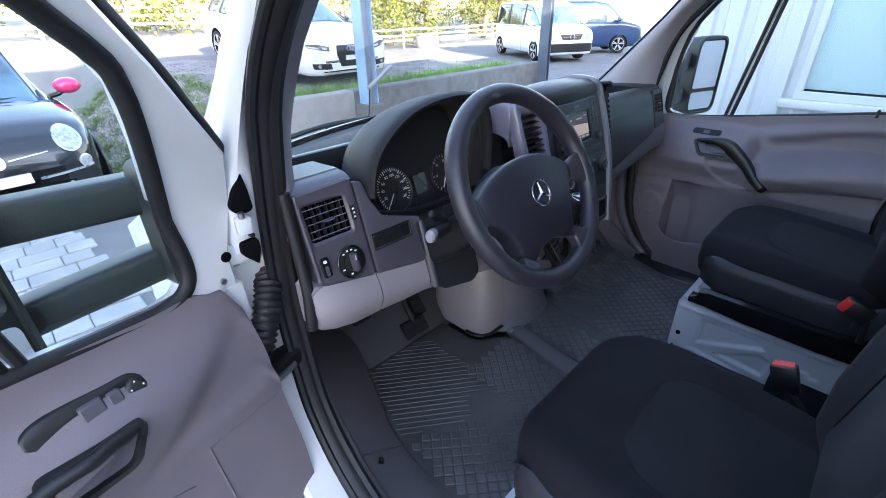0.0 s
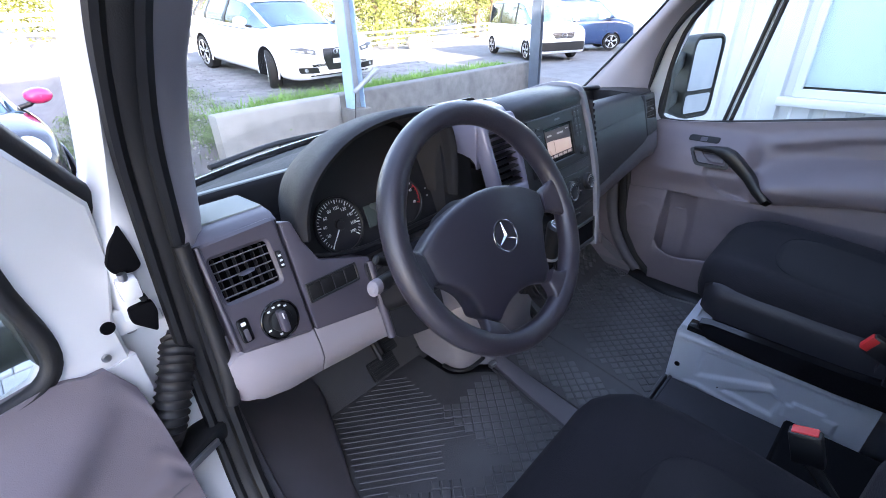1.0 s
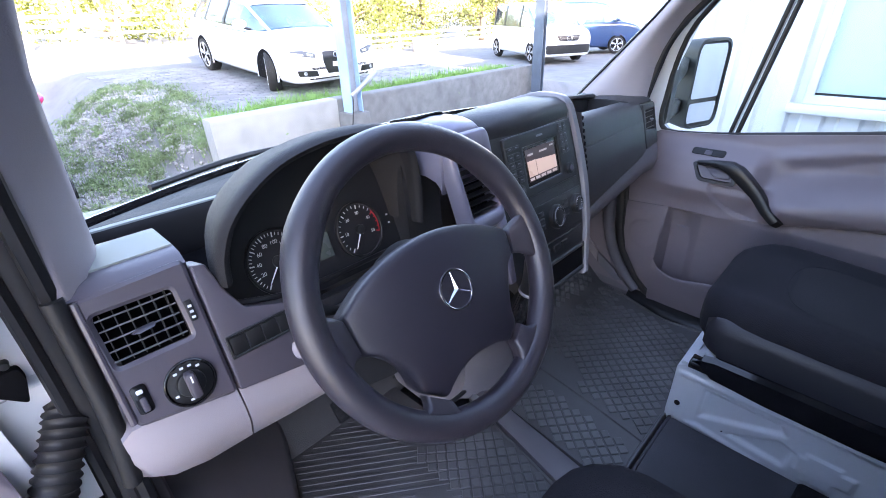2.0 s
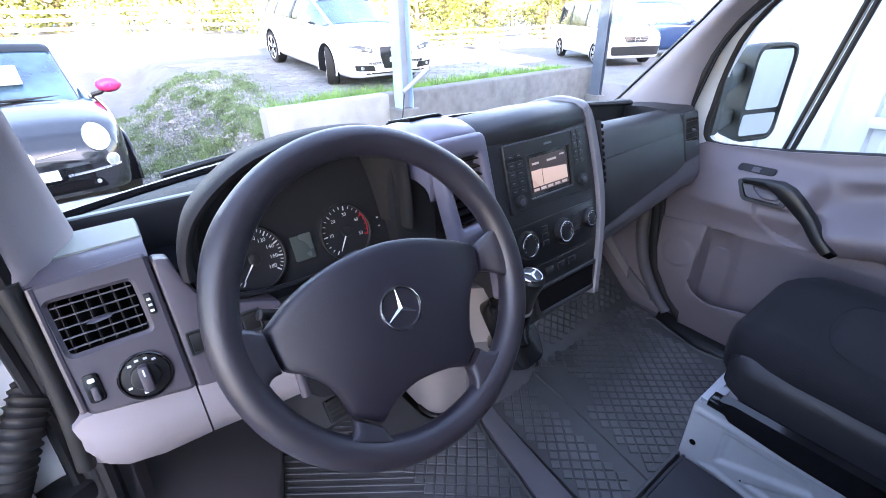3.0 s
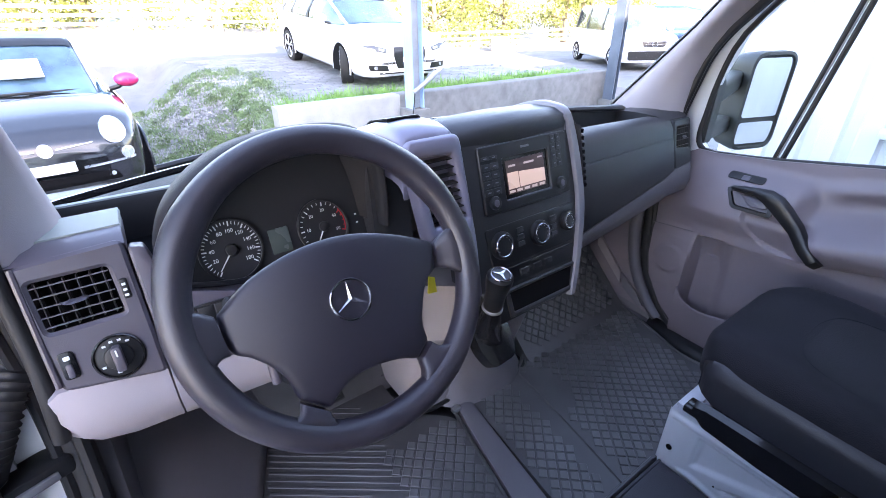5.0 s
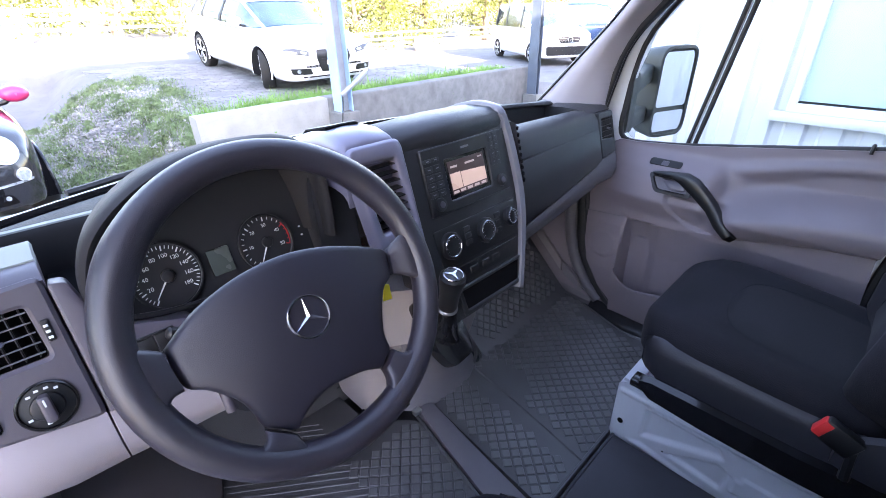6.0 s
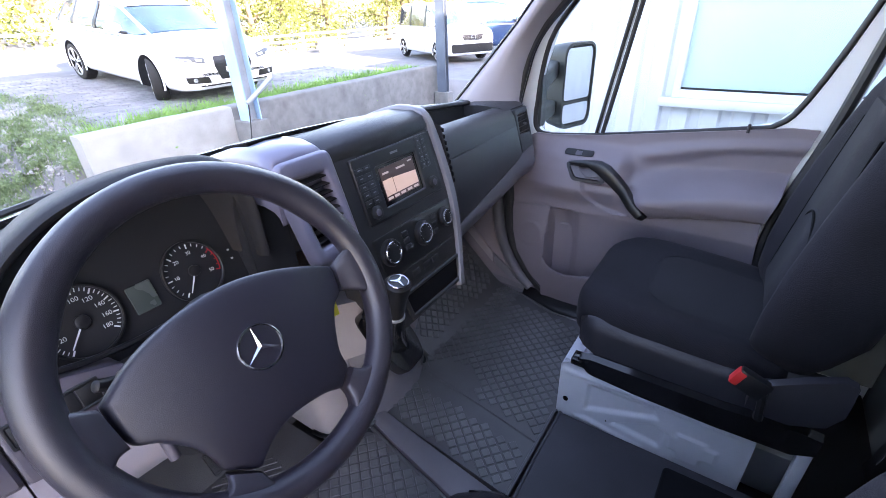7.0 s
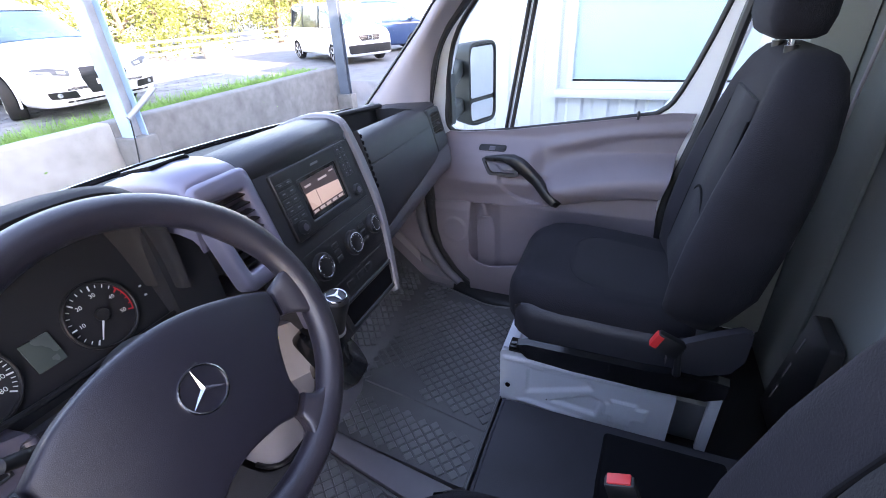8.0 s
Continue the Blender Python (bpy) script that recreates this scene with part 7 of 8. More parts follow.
M_BLUEPOST = material("pale_blue_post_paint", (0.30, 0.46, 0.62), 0.45, bump=0.1, vary=0.12, scale=40, stain=0.15)
# dark blue-grey for the far post, its shade put into the colour
M_DARKPOST = material("shaded_post_paint", (0.10, 0.125, 0.16), 0.5, bump=0.15, vary=0.15, scale=40, stain=0.2)
M_GREYPOST = material("grey_galvanised_post", (0.33, 0.35, 0.37), 0.5, 0.3, bump=0.15, vary=0.15, scale=40)
M_CLAD = material("white_profiled_cladding", (0.61, 0.62, 0.63), 0.4, bump=0.05, vary=0.05, scale=20, stain=0.08)
M_CLADWIN = material("pane_reflection_tint", (0.64, 0.70, 0.73), 0.5, bump=0.05, vary=0.04, scale=10)
# white of the added wall behind the van, pale to throw light back
M_SUNBLOCK = material("sun_blocker_white", (0.76, 0.76, 0.75), 0.8, bump=0.4, fine=60, vary=0.05)


def step(x, a, b):
    t = min(1.0, max(0.0, (x - a) / (b - a)))
    return t * t * (3 - 2 * t)


def ground_z(x, y):
    """The yard: a low apron round the van, and a higher, rising yard behind the retaining wall."""
    up = 0.60 + 0.068 * (min(y, 10.5) - 7.5) + 0.040 * max(0.0, min(y, 34) - 10.5)
    spill = step(x, 0.30, 0.87)
    behind = max(step(y, 4.4, 7.3), step(y, 4.72 - 0.1 * (1 - spill), 4.95 + 1.6 * (1 - spill)) * spill)
    side = step(x, -0.45, 0.95) if y < 12 else 1.0
    far = step(y, 8.5, 15.0)
    w = max(behind * side, far) * (1 - step(x, 7.1, 10.5) * (1 - 0.6 * step(y, 20, 40)))
    low = 0.082 * step(y, 1.5, 4.0) * (1 - step(x, 0.2, 0.9))
    return max(up * w, low)


xs = sorted(set([-400, -150, -60, -30, -18, -12] + [round(-9 + 0.5 * i, 3) for i in range(17)] + [round(-0.9 + 0.15 * i, 3) for i in range(16)] + [0.875, 0.885] + [2 + 0.5 * i for i in range(11)] + [7.2 + 0.4 * i for i in range(10)] + [12, 14, 16, 20, 26, 40, 80, 200, 500]))
ys = sorted(set([-400, -100, -30, -12, -6, -3, -1, 1, 2, 3, 3.6] + [round(4.0 + 0.14 * i, 3) for i in range(20)] + [7 + 0.6 * i for i in range(16)] + [18, 20, 23, 26, 30, 34, 45, 70, 150, 500]))
bm = bmesh.new()
add_loft(bm, [[(x, y, ground_z(x, y) - 0.004) for x in xs] for y in ys], closed=False)
ground = part("ground", bm, M_GROUND, label="pale dusty yard rising behind a retaining wall", angle=60)
tell(ground, "pale dusty paved yard rising behind a retaining wall", "ground", kind="structure")

# ---- retaining wall and posts ----
def wall_run(bm, x0, x1, n):
    rings = []
    for i in range(n + 1):
        x = x0 + i * (x1 - x0) / n
        j = 0.006 * noise.noise(Vector((x * 2, 0, 0)))
        chip = 0.008 * max(0.0, noise.noise(Vector((x * 9, 4, 0))) - 0.15)
        rings.append([(x, 4.645 + j, -0.1), (x, 4.65 + j, 0.755 + j), (x, 4.658 + j + chip, 0.772 + j - chip), (x, 4.672, 0.78 + j), (x, 4.86, 0.78 + j), (x, 4.87, 0.76), (x, 4.88, -0.1)])
    add_loft(bm, rings)


bm = bmesh.new()
wall_run(bm, 2.506, 7.02, 60)
wall = part("retaining_wall", bm, M_CONCRETE, label="", angle=40)
tell(wall, "low weathered grey concrete retaining wall with dark stains", "wall", kind="structure")
bm = bmesh.new()
wall_run(bm, 0.86, 2.50, 24)
part("pale_section", bm, M_PALECONC, wall, "paler end section of the wall")


def post(x, y, w, mat, label, plinth):
    p = thing("canopy_post", label, "steel post", (x, y, 0), group="canopy posts")
    bm = bmesh.new()
    for a, b in (((-w / 2, -0.10), (-w / 2 + 0.014, 0.10)), ((w / 2 - 0.014, -0.10), (w / 2, 0.10))):
        add_box(bm, (a[0], a[1], plinth), (b[0], b[1], 4.2))
    part("flange", bm, mat, p)
    bm = bmesh.new()
    add_box(bm, (-w / 2 + 0.014, -0.012, plinth), (w / 2 - 0.014, 0.012, 4.2))
    part("web", bm, M_GREYPOST, p, "grey steel web")
    bm = bmesh.new()
    add_box(bm, (-w * 0.85, -0.16, -0.05), (w * 0.85, 0.16, plinth), bev=0.015)
    part("plinth", bm, M_CONCRETE, p, "concrete post plinth")
    return p


p1 = post(2.62, 4.47, 0.17, M_BLUEPOST, "pale blue steel canopy post on a concrete plinth", 0.62)
p2 = post(6.88, 4.47, 0.11, M_DARKPOST, "steel canopy post at the wall end, coloured dark as in shade", 0.30)
bm = bmesh.new()
add_tube(bm, [(-0.10, -0.14, 0.84), (0.10, -0.16, 0.97), (0.26, -0.16, 1.07), (0.30, -0.15, 1.08)], [0.030, 0.030, 0.030, 0.02], 10)
part("bracket_pipe", bm, M_GREYPOST, p1, "grey bracket pipe across the post")
bm = bmesh.new()
add_tube(bm, smooth_path([(-0.09, -0.15, 0.83), (-0.13, -0.16, 0.60), (-0.22, -0.19, 0.25), (-0.30, -0.22, 0.0)], 5), 0.008, 6)
part("cable", bm, M_RUBBER, p1, "thin black cable hanging down")
# unseen wall, added to block the sun; its three heights set the shadow's edge
bm = bmesh.new()
add_box(bm, (-8.5, -9.0, -0.1), (1.8, -8.0, 8.7))
add_box(bm, (1.8, -9.0, -0.1), (8.0, -8.0, 6.5))
add_box(bm, (8.0, -9.0, -0.1), (26.0, -8.0, 7.6))
bw = part("wall_rear", bm, M_SUNBLOCK, label="")
tell(bw, "unseen pale wall added behind the van to shade the yard", "wall", kind="structure")

# ---- clad building beside the van ----
bld = thing("clad_building", "white profiled metal building with a large pale window", "building", (3.2, 0.85, 0))
prof, y = [], 0.0
while y > -7.0:
    prof += [(0.0, y), (0.0, y - 0.105), (0.030, y - 0.125), (0.030, y - 0.185), (0.0, y - 0.205)]
    y -= 0.205
bm = bmesh.new()
def clad(z0, z1, y0, y1):
    pts = [(a, b) for a, b in prof if y1 <= b <= y0]
    add_loft(bm, [[(a, b, z) for a, b in pts] for z in (z0, z1)], closed=False)
clad(-0.05, 1.08, 0.0, -7.0)
clad(1.08, 2.45, 0.0, -1.02)
clad(2.45, 3.3, 0.0, -7.0)
clad(1.08, 2.45, -3.2, -7.0)
part("wall_cladding", bm, M_CLAD, bld, "white profiled sheet cladding", smooth=False)
bm = bmesh.new()
add_box(bm, (0.035, -7.0, -0.05), (2.5, 0.0, 3.3))
part("wall_core", bm, M_CLAD, bld)
bm = bmesh.new()
add_box(bm, (-0.05, -7.1, 3.3), (2.6, 0.1, 3.42), bev=0.01)
part("roof", bm, M_CLAD, bld)
wn_fn = lambda y, z, off=0.0: Vector((-off, y, z))
bm = bmesh.new()
add_rim(bm, [(-1.0, 1.10), (-3.2, 1.10), (-3.2, 2.45), (-1.0, 2.45)], [(-1.05, 1.16), (-3.15, 1.16), (-3.15, 2.40), (-1.05, 2.40)], wn_fn, 0.03, 0.06, 0.006)
wf_ob = part("window_frame", bm, M_CLAD, bld, "white window frame")
# pale cyan sheet: the pane's reflection put into its colour
bm = bmesh.new()
add_box(bm, (0.02, -3.2, 1.12), (0.03, -1.0, 2.43))
part("pane", bm, M_CLADWIN, wf_ob, "pale sheet coloured as the pane's reflection")
bm = bmesh.new()
add_box(bm, (-0.005, -3.16, 1.15), (-0.001, -1.04, 2.41))
part("glass", bm, M_GLASS, wf_ob)
bm = bmesh.new()
add_box(bm, (-0.075, -3.3, 1.04), (0.0, -0.92, 1.10), bev=0.008)
part("window_sill", bm, M_CLAD, wf_ob, "white metal sill")
# black strip drawn as the shadow along the pane's foot
bm = bmesh.new()
add_box(bm, (-0.004, -3.15, 1.155), (0.0, -1.05, 1.175))
part("shadow_gap", bm, M_BLACK, wf_ob)


# ---- parked cars ----
NOSE_TREE = [None]


def glide(rows, n=4):
    """Soft in-between rows of numbers through the given ones."""
    out = []
    for i in range(len(rows) - 1):
        p0, p1, p2, p3 = (np.array(rows[min(max(k, 0), len(rows) - 1)], float) for k in (i - 1, i, i + 1, i + 2))
        for j in range(n):
            t = j / n
            q = 0.5 * (2 * p1 + (p2 - p0) * t + (2 * p0 - 5 * p1 + 4 * p2 - p3) * t * t + (3 * p1 - p0 - 3 * p2 + p3) * t ** 3)
            q[0] = p1[0] + (p2[0] - p1[0]) * t
            out.append(tuple(q))
    return out + [tuple(rows[-1])]


def cabin_half(row):
    """Right half of the glasshouse's section, from the belt up to the roof's middle."""
    y, wl, wt, zb, zr = row
    return [(wl, zb), (wl * 0.985, zb + (zr - zb) * 0.18), (wl + (wt * 1.03 - wl) * 0.75, zb + (zr - zb) * 0.66), (wt * 1.03, zr - 0.065), (wt * 0.975, zr - 0.028), (wt * 0.88, zr - 0.010), (wt * 0.5, zr), (0, zr + 0.005)]


def strip_over(bm, rows, ks, out=0.010):
    """A raised band over the glasshouse: rows of section points ks on one side, lifted by out."""
    rings = []
    for s, row in rows:
        h = cabin_half(row)
        pts = [Vector((s * x, -row[0], z)) for x, z in (h[k] for k in ks)]
        nrm = Vector((s * 0.8, 0.25, 0.5)).normalized()
        rings.append([p + nrm * out for p in pts] + [p - nrm * 0.02 for p in pts[::-1]])
    add_loft(bm, rings)


def car(name, label, L, W, Ht, paint, stations, cabin, wheels, wr, at, heading, mirror_mat=None, rim_mat=None, extras=None, steer=0.0, posts=(2, 3)):
    """stations: (y from the nose, half width, sill z, shoulder z, crown z); cabin: (y, half width low, half width top, base z, roof z)."""
    c = thing(name, label, "car", at)
    c.rotation_euler = heading
    bm = bmesh.new()
    rings = []
    for y, w, z0, z1, z2 in glide(stations):
        half = [(0.0, z0), (w * 0.80, z0), (w * 0.94, z0 + 0.02), (w * 0.985, z0 + 0.08), (w, z0 + 0.20), (w * 1.002, (z0 + z1) / 2), (w, z1 - 0.16), (w * 0.992, z1 - 0.09), (w * 0.965, z1 - 0.035), (w * 0.91, z1), (w * 0.78, z1 + (z2 - z1) * 0.45), (w * 0.5, z2 - 0.012), (w * 0.25, z2 - 0.002), (0.0, z2)]
        rings.append([(x, -y, z) for x, z in half] + [(-x, -y, z) for x, z in half[-2:0:-1]])
    add_loft(bm, rings)
    bmesh.ops.recalc_face_normals(bm, faces=bm.faces)
    tree = BVHTree.FromBMesh(bm)
    NOSE_TREE[0] = tree
    body = part("body", bm, paint, c, "", True, 50)

    def flank(s, y, z, off=0.0):
        hit = tree.ray_cast(Vector((s * 3, -y, z)), Vector((-s, 0, 0)))[0]
        return Vector(((hit.x if hit else s * W / 2) + s * off, -y, z))
    # windscreen, then the glazing behind it
    bm = bmesh.new()
    first = [tuple(np.array(cabin[0]) + (np.array(cabin[1]) - np.array(cabin[0])) * k / 4) for k in range(5)]
    def full(row):
        h = cabin_half(row)
        return [(x, -row[0], z) for x, z in h] + [(-x, -row[0], z) for x, z in h[-2::-1]]
    add_loft(bm, [full(r) for r in first])
    part("windscreen", bm, M_CARSCREEN, c, "windscreen with the mirrored sky put into its colour", True, 40)
    bm = bmesh.new()
    add_loft(bm, [full(r) for r in cabin[1:]])
    part("glazing", bm, M_CARGLASS, c, "dark side and rear windows", True, 40)
    bm = bmesh.new()
    rr = [[(x, y, z + 0.008) for x, y, z in full(r)[4:-4]] for r in glide(cabin[1:-1], 3)]
    add_loft(bm, rr, closed=False)
    part("roof", bm, M_BLACK if "canvas" in label else paint, c, "", True, 50)
    for s in (-1, 1):
        bm = bmesh.new()
        strip_over(bm, [(s, r) for r in first], (3, 4), 0.012)
        part("front_pillar", bm, paint, c)
    bm = bmesh.new()
    head = [tuple(np.array(cabin[0]) + (np.array(cabin[1]) - np.array(cabin[0])) * k) for k in (0.86, 0.93, 1.0, 1.04)]
    head[-1] = tuple(np.array(cabin[1]) + (np.array(cabin[2]) - np.array(cabin[1])) * 0.05)
    add_loft(bm, [[(x, y + 0.004, z + 0.010) for x, y, z in full(r)[4:-4]] for r in head], closed=False)
    part("screen_header", bm, M_BLACK if "canvas" in label else paint, c, "", True, 50)
    for s in (-1, 1):
        bm = bmesh.new()
        strip_over(bm, [(s, r) for r in glide(cabin[1:], 3)], (3, 4), 0.010)
        part("roof_rail", bm, paint, c)
        for k in posts:
            row = np.array(cabin[k], float)
            bm = bmesh.new()
            add_loft(bm, [[(s * (x + 0.010), -row[0] + d, z), (s * (x + 0.010), -row[0] - d, z), (s * (x - 0.02), -row[0] - d, z), (s * (x - 0.02), -row[0] + d, z)] for (x, z), d in zip(cabin_half(row)[:4], (0.06, 0.055, 0.04, 0.035))])
            part("side_pillar", bm, M_BLACK if paint is M_CARWHITE else paint, c)
        # belt line, door gaps, handles, sill strip
        y0, y1 = cabin[0][0] + 0.30, cabin[-1][0] - 0.25
        bm = bmesh.new()
        add_tube(bm, [flank(s, y0 + (y1 - y0) * k / 8, cabin[1][3] - 0.045, -0.002) for k in range(9)], 0.010, 6)
        part("belt_strip", bm, M_BLACK, c)
        for k in (1,) + tuple(posts):
            yy = cabin[k][0] + (0.12 if k == 1 else 0.05) - (0.45 if k == 1 else 0.0)
            bm = bmesh.new()
            add_tube(bm, [flank(s, yy, 0.30 + (cabin[1][3] - 0.37) * j / 6, -0.003) for j in range(7)], 0.006, 5)
            part("door_gap", bm, M_VOID, c)
            bm = bmesh.new()
            p = flank(s, yy + 0.55, cabin[1][3] - 0.13)
            add_box(bm, (p.x - 0.015, p.y - 0.10, p.z - 0.014), (p.x + 0.022, p.y + 0.10, p.z + 0.014), bev=0.008)
            part("door_handle", bm, paint, c)
        my, mz = cabin[0][0] + 0.30, cabin[0][3] + 0.10
        bm = bmesh.new()
        add_loft(bm, [[(s * (W / 2 + 0.015 + a), -my + d, mz + b) for a, b in disc(0.08, 0, r, 16, r * 0.66)] for d, r in ((0.10, 0.03), (0.09, 0.07), (0.06, 0.105), (0.02, 0.12), (-0.03, 0.117), (-0.036, 0.10))])
        mir = part("wing_mirror", bm, mirror_mat or paint, c, "pink wing mirror" if mirror_mat else "", True, 60)
        bm = bmesh.new()
        add_tube(bm, [(s * (W / 2 - 0.09), -my + 0.01, mz - 0.09), (s * (W / 2), -my + 0.01, mz - 0.07), (s * (W / 2 + 0.06), -my + 0.01, mz - 0.03)], 0.024, 8)
        part("mirror_foot", bm, M_BLACK, mir)
        for wy in wheels:
            well = [(wy + (wr + 0.055) * math.cos(a), wr + (wr + 0.055) * math.sin(a)) for a in (radians(-18 + 216 * k / 24) for k in range(25))]
            bm = bmesh.new()
            add_loft(bm, [[Vector((s * (W / 2 + o), -q[0], q[1])) for q in well] for o in (-0.20, 0.003)])
            part("wheel_well", bm, M_VOID, c)
            bm = bmesh.new()
            add_tube(bm, [Vector((s * (W / 2 + 0.001), -a, b)) for a, b in well], 0.016, 8)
            part("wheel_arch", bm, paint, c)
            turn = pose(s * (W / 2 - 0.10), -wy, wr, 0, 0, steer if wy == wheels[0] else 0.0)
            x1, x0 = s * 0.108, s * -0.11
            bm = bmesh.new()
            add_loft(bm, [[turn @ Vector((x, r * math.cos(a), r * math.sin(a))) for a in (2 * math.pi * k / 32 for k in range(32))] for x, r in ((x0, wr * 0.9), (x0 + s * 0.02, wr * 0.985), (x0 + s * 0.05, wr), (x1 - s * 0.05, wr), (x1 - s * 0.02, wr * 0.985), (x1, wr * 0.92), (x1 + s * 0.002, wr * 0.74), (x1 - s * 0.03, wr * 0.72))])
            wl_ob = part("wheel", bm, M_TYRE, c, "black tyre", True, 50)
            bm = bmesh.new()
            for k in range(5):
                a = 2 * math.pi * k / 5 + 0.3
                for d in (-0.10, 0.10):
                    add_tube(bm, [turn @ Vector((x1 - s * 0.012, wr * 0.1 * math.cos(a + d), wr * 0.1 * math.sin(a + d))), turn @ Vector((x1 - s * 0.006, wr * 0.70 * math.cos(a + d * 1.4), wr * 0.70 * math.sin(a + d * 1.4)))], wr * 0.055, 6)
            add_loft(bm, [[turn @ Vector((x1 + s * o, r * math.cos(a), r * math.sin(a))) for a in (2 * math.pi * k / 28 for k in range(28))] for r, o in ((wr * 0.75, -0.015), (wr * 0.75, 0.003), (wr * 0.70, 0.003), (wr * 0.69, -0.02))], caps=False)
            part("rim", bm, rim_mat or M_ALLOY, wl_ob)
    if extras:
        extras(c)
    return c


M_CARGLASS = material("tinted_car_glass", (0.03, 0.05, 0.06), 0.05, bump=0, spec=0.8, coat=0.5)
# mottled blue base colour stands for the sky mirrored in the screen
M_CARSCREEN = material("sky_tinted_windscreen", (0.075, 0.15, 0.21), 0.06, 0.35, bump=0, vary=0.6, scale=22, spec=1.0, coat=1.0)
M_CARWHITE = material("white_car_paint", (0.78, 0.79, 0.80), 0.2, coat=0.7, bump=0, vary=0.02)
M_CARBLACK = material("black_car_paint", (0.012, 0.012, 0.015), 0.18, coat=0.9, bump=0, vary=0.05)
M_CARBLUE = material("dark_blue_car_paint", (0.02, 0.05, 0.13), 0.2, coat=0.8, bump=0, vary=0.05)
M_PINK = material("pink_mirror_paint", (0.75, 0.04, 0.17), 0.25, coat=0.6, bump=0, vary=0.03)
M_TYRE = material("tyre_rubber", (0.018, 0.018, 0.018), 0.8, bump=0.4, fine=150)
M_ALLOY = material("alloy_wheel", (0.50, 0.51, 0.52), 0.3, 0.8, bump=0)
M_LAMP = material("headlamp_lens", (0.36, 0.39, 0.42), 0.10, coat=0.8, bump=0, vary=0.35, scale=300)
M_CARCHROME = material("dulled_car_chrome", (0.66, 0.67, 0.69), 0.30, 0.8, bump=0, vary=0.1)
M_LAMPDARK = material("headlamp_housing", (0.10, 0.105, 0.11), 0.2, 0.3, bump=0)
M_PLATE = material("white_plate", (0.75, 0.75, 0.74), 0.4, bump=0)


def nose(c, name, poly, mat, off=0.012, label="", thick=0.05, bev=0.006):
    """A fitting that lies on a car's nose: poly in x and z."""
    tree = NOSE_TREE[0]

    def fn(x, z, o=0.0):
        hit = tree.ray_cast(Vector((x, 3, z)), Vector((0, -1, 0)))[0]
        return Vector((x, (hit.y if hit else -0.4) + o, z))
    bm = bmesh.new()
    top = [bm.verts.new((x, 0, z)) for x, z in inset(poly, min(bev, off * 0.5))]
    bm.faces.new(top)
    bmesh.ops.triangulate(bm, faces=bm.faces[:])
    for _ in range(3):
        long = [e for e in bm.edges if e.calc_length() > 0.05]
        if long:
            bmesh.ops.subdivide_edges(bm, edges=long, cuts=1)
            bmesh.ops.triangulate(bm, faces=bm.faces[:])
    rim = [e for e in bm.edges if e.is_boundary]
    for v in bm.verts:
        v.co = fn(v.co.x, v.co.z, off)
    low = bmesh.ops.extrude_edge_only(bm, edges=rim)["geom"]
    for v in low:
        if isinstance(v, bmesh.types.BMVert):
            v.co.y -= thick
    return part(name, bm, mat, c, label)


def round_lamp(c, x, z, r, name, label):
    ring = nose(c, name, disc(x, z, r, 28), M_CARCHROME, 0.022, label, 0.06, 0.008)
    nose(ring, "lens", disc(x, z, r * 0.86, 28), M_LAMP, 0.034, "", 0.03, 0.012)
    ring.children[0].parent = ring


def small_car_front(c):
    for s in (-1, 1):
        round_lamp(c, s * 0.54, 0.705, 0.112, "headlamp", "round headlamp with a chrome ring")
        round_lamp(c, s * 0.60, 0.50, 0.064, "side_lamp", "small round lower lamp")
        nose(c, "chrome_bar", rounded([(s * 0.07, 0.605), (s * 0.36, 0.630), (s * 0.36, 0.648), (s * 0.07, 0.626)], 0.006), M_CARCHROME, 0.014)
        nose(c, "bumper_bar", rounded([(s * 0.22, 0.415), (s * 0.66, 0.435), (s * 0.665, 0.462), (s * 0.22, 0.445)], 0.01), M_CARCHROME, 0.022)
        nose(c, "fog_lamp", disc(s * 0.43, 0.335, 0.026, 16), M_LAMP, 0.012)
    nose(c, "badge", disc(0, 0.615, 0.060, 24), M_CARCHROME, 0.018, "round bright badge")
    nose(c, "lower_grille", rounded([(-0.50, 0.27), (0.50, 0.27), (0.46, 0.37), (-0.46, 0.37)], 0.03), M_VOID, 0.006)
    nose(c, "number_plate", rrect(0.0, 0.455, 0.36, 0.095, 0.008), M_PLATE, 0.03, "white plate with plain bars")
    bm = bmesh.new()
    add_tube(bm, [(-0.5, -0.93, 0.985), (0.0, -0.86, 1.0), (0.42, -0.92, 0.99)], 0.014, 6)
    part("wiper", bm, M_RUBBER, c)
    bm = bmesh.new()
    add_loft(bm, [[(-0.22, -1.04, 1.115), (0.20, -1.04, 1.115), (0.20, -1.28, 1.265), (-0.22, -1.28, 1.265)], [(-0.22, -1.025, 1.125), (0.20, -1.025, 1.125), (0.20, -1.265, 1.275), (-0.22, -1.265, 1.275)]])
    part("windscreen_notice", bm, M_PLATE, c, "white sheet in the windscreen")


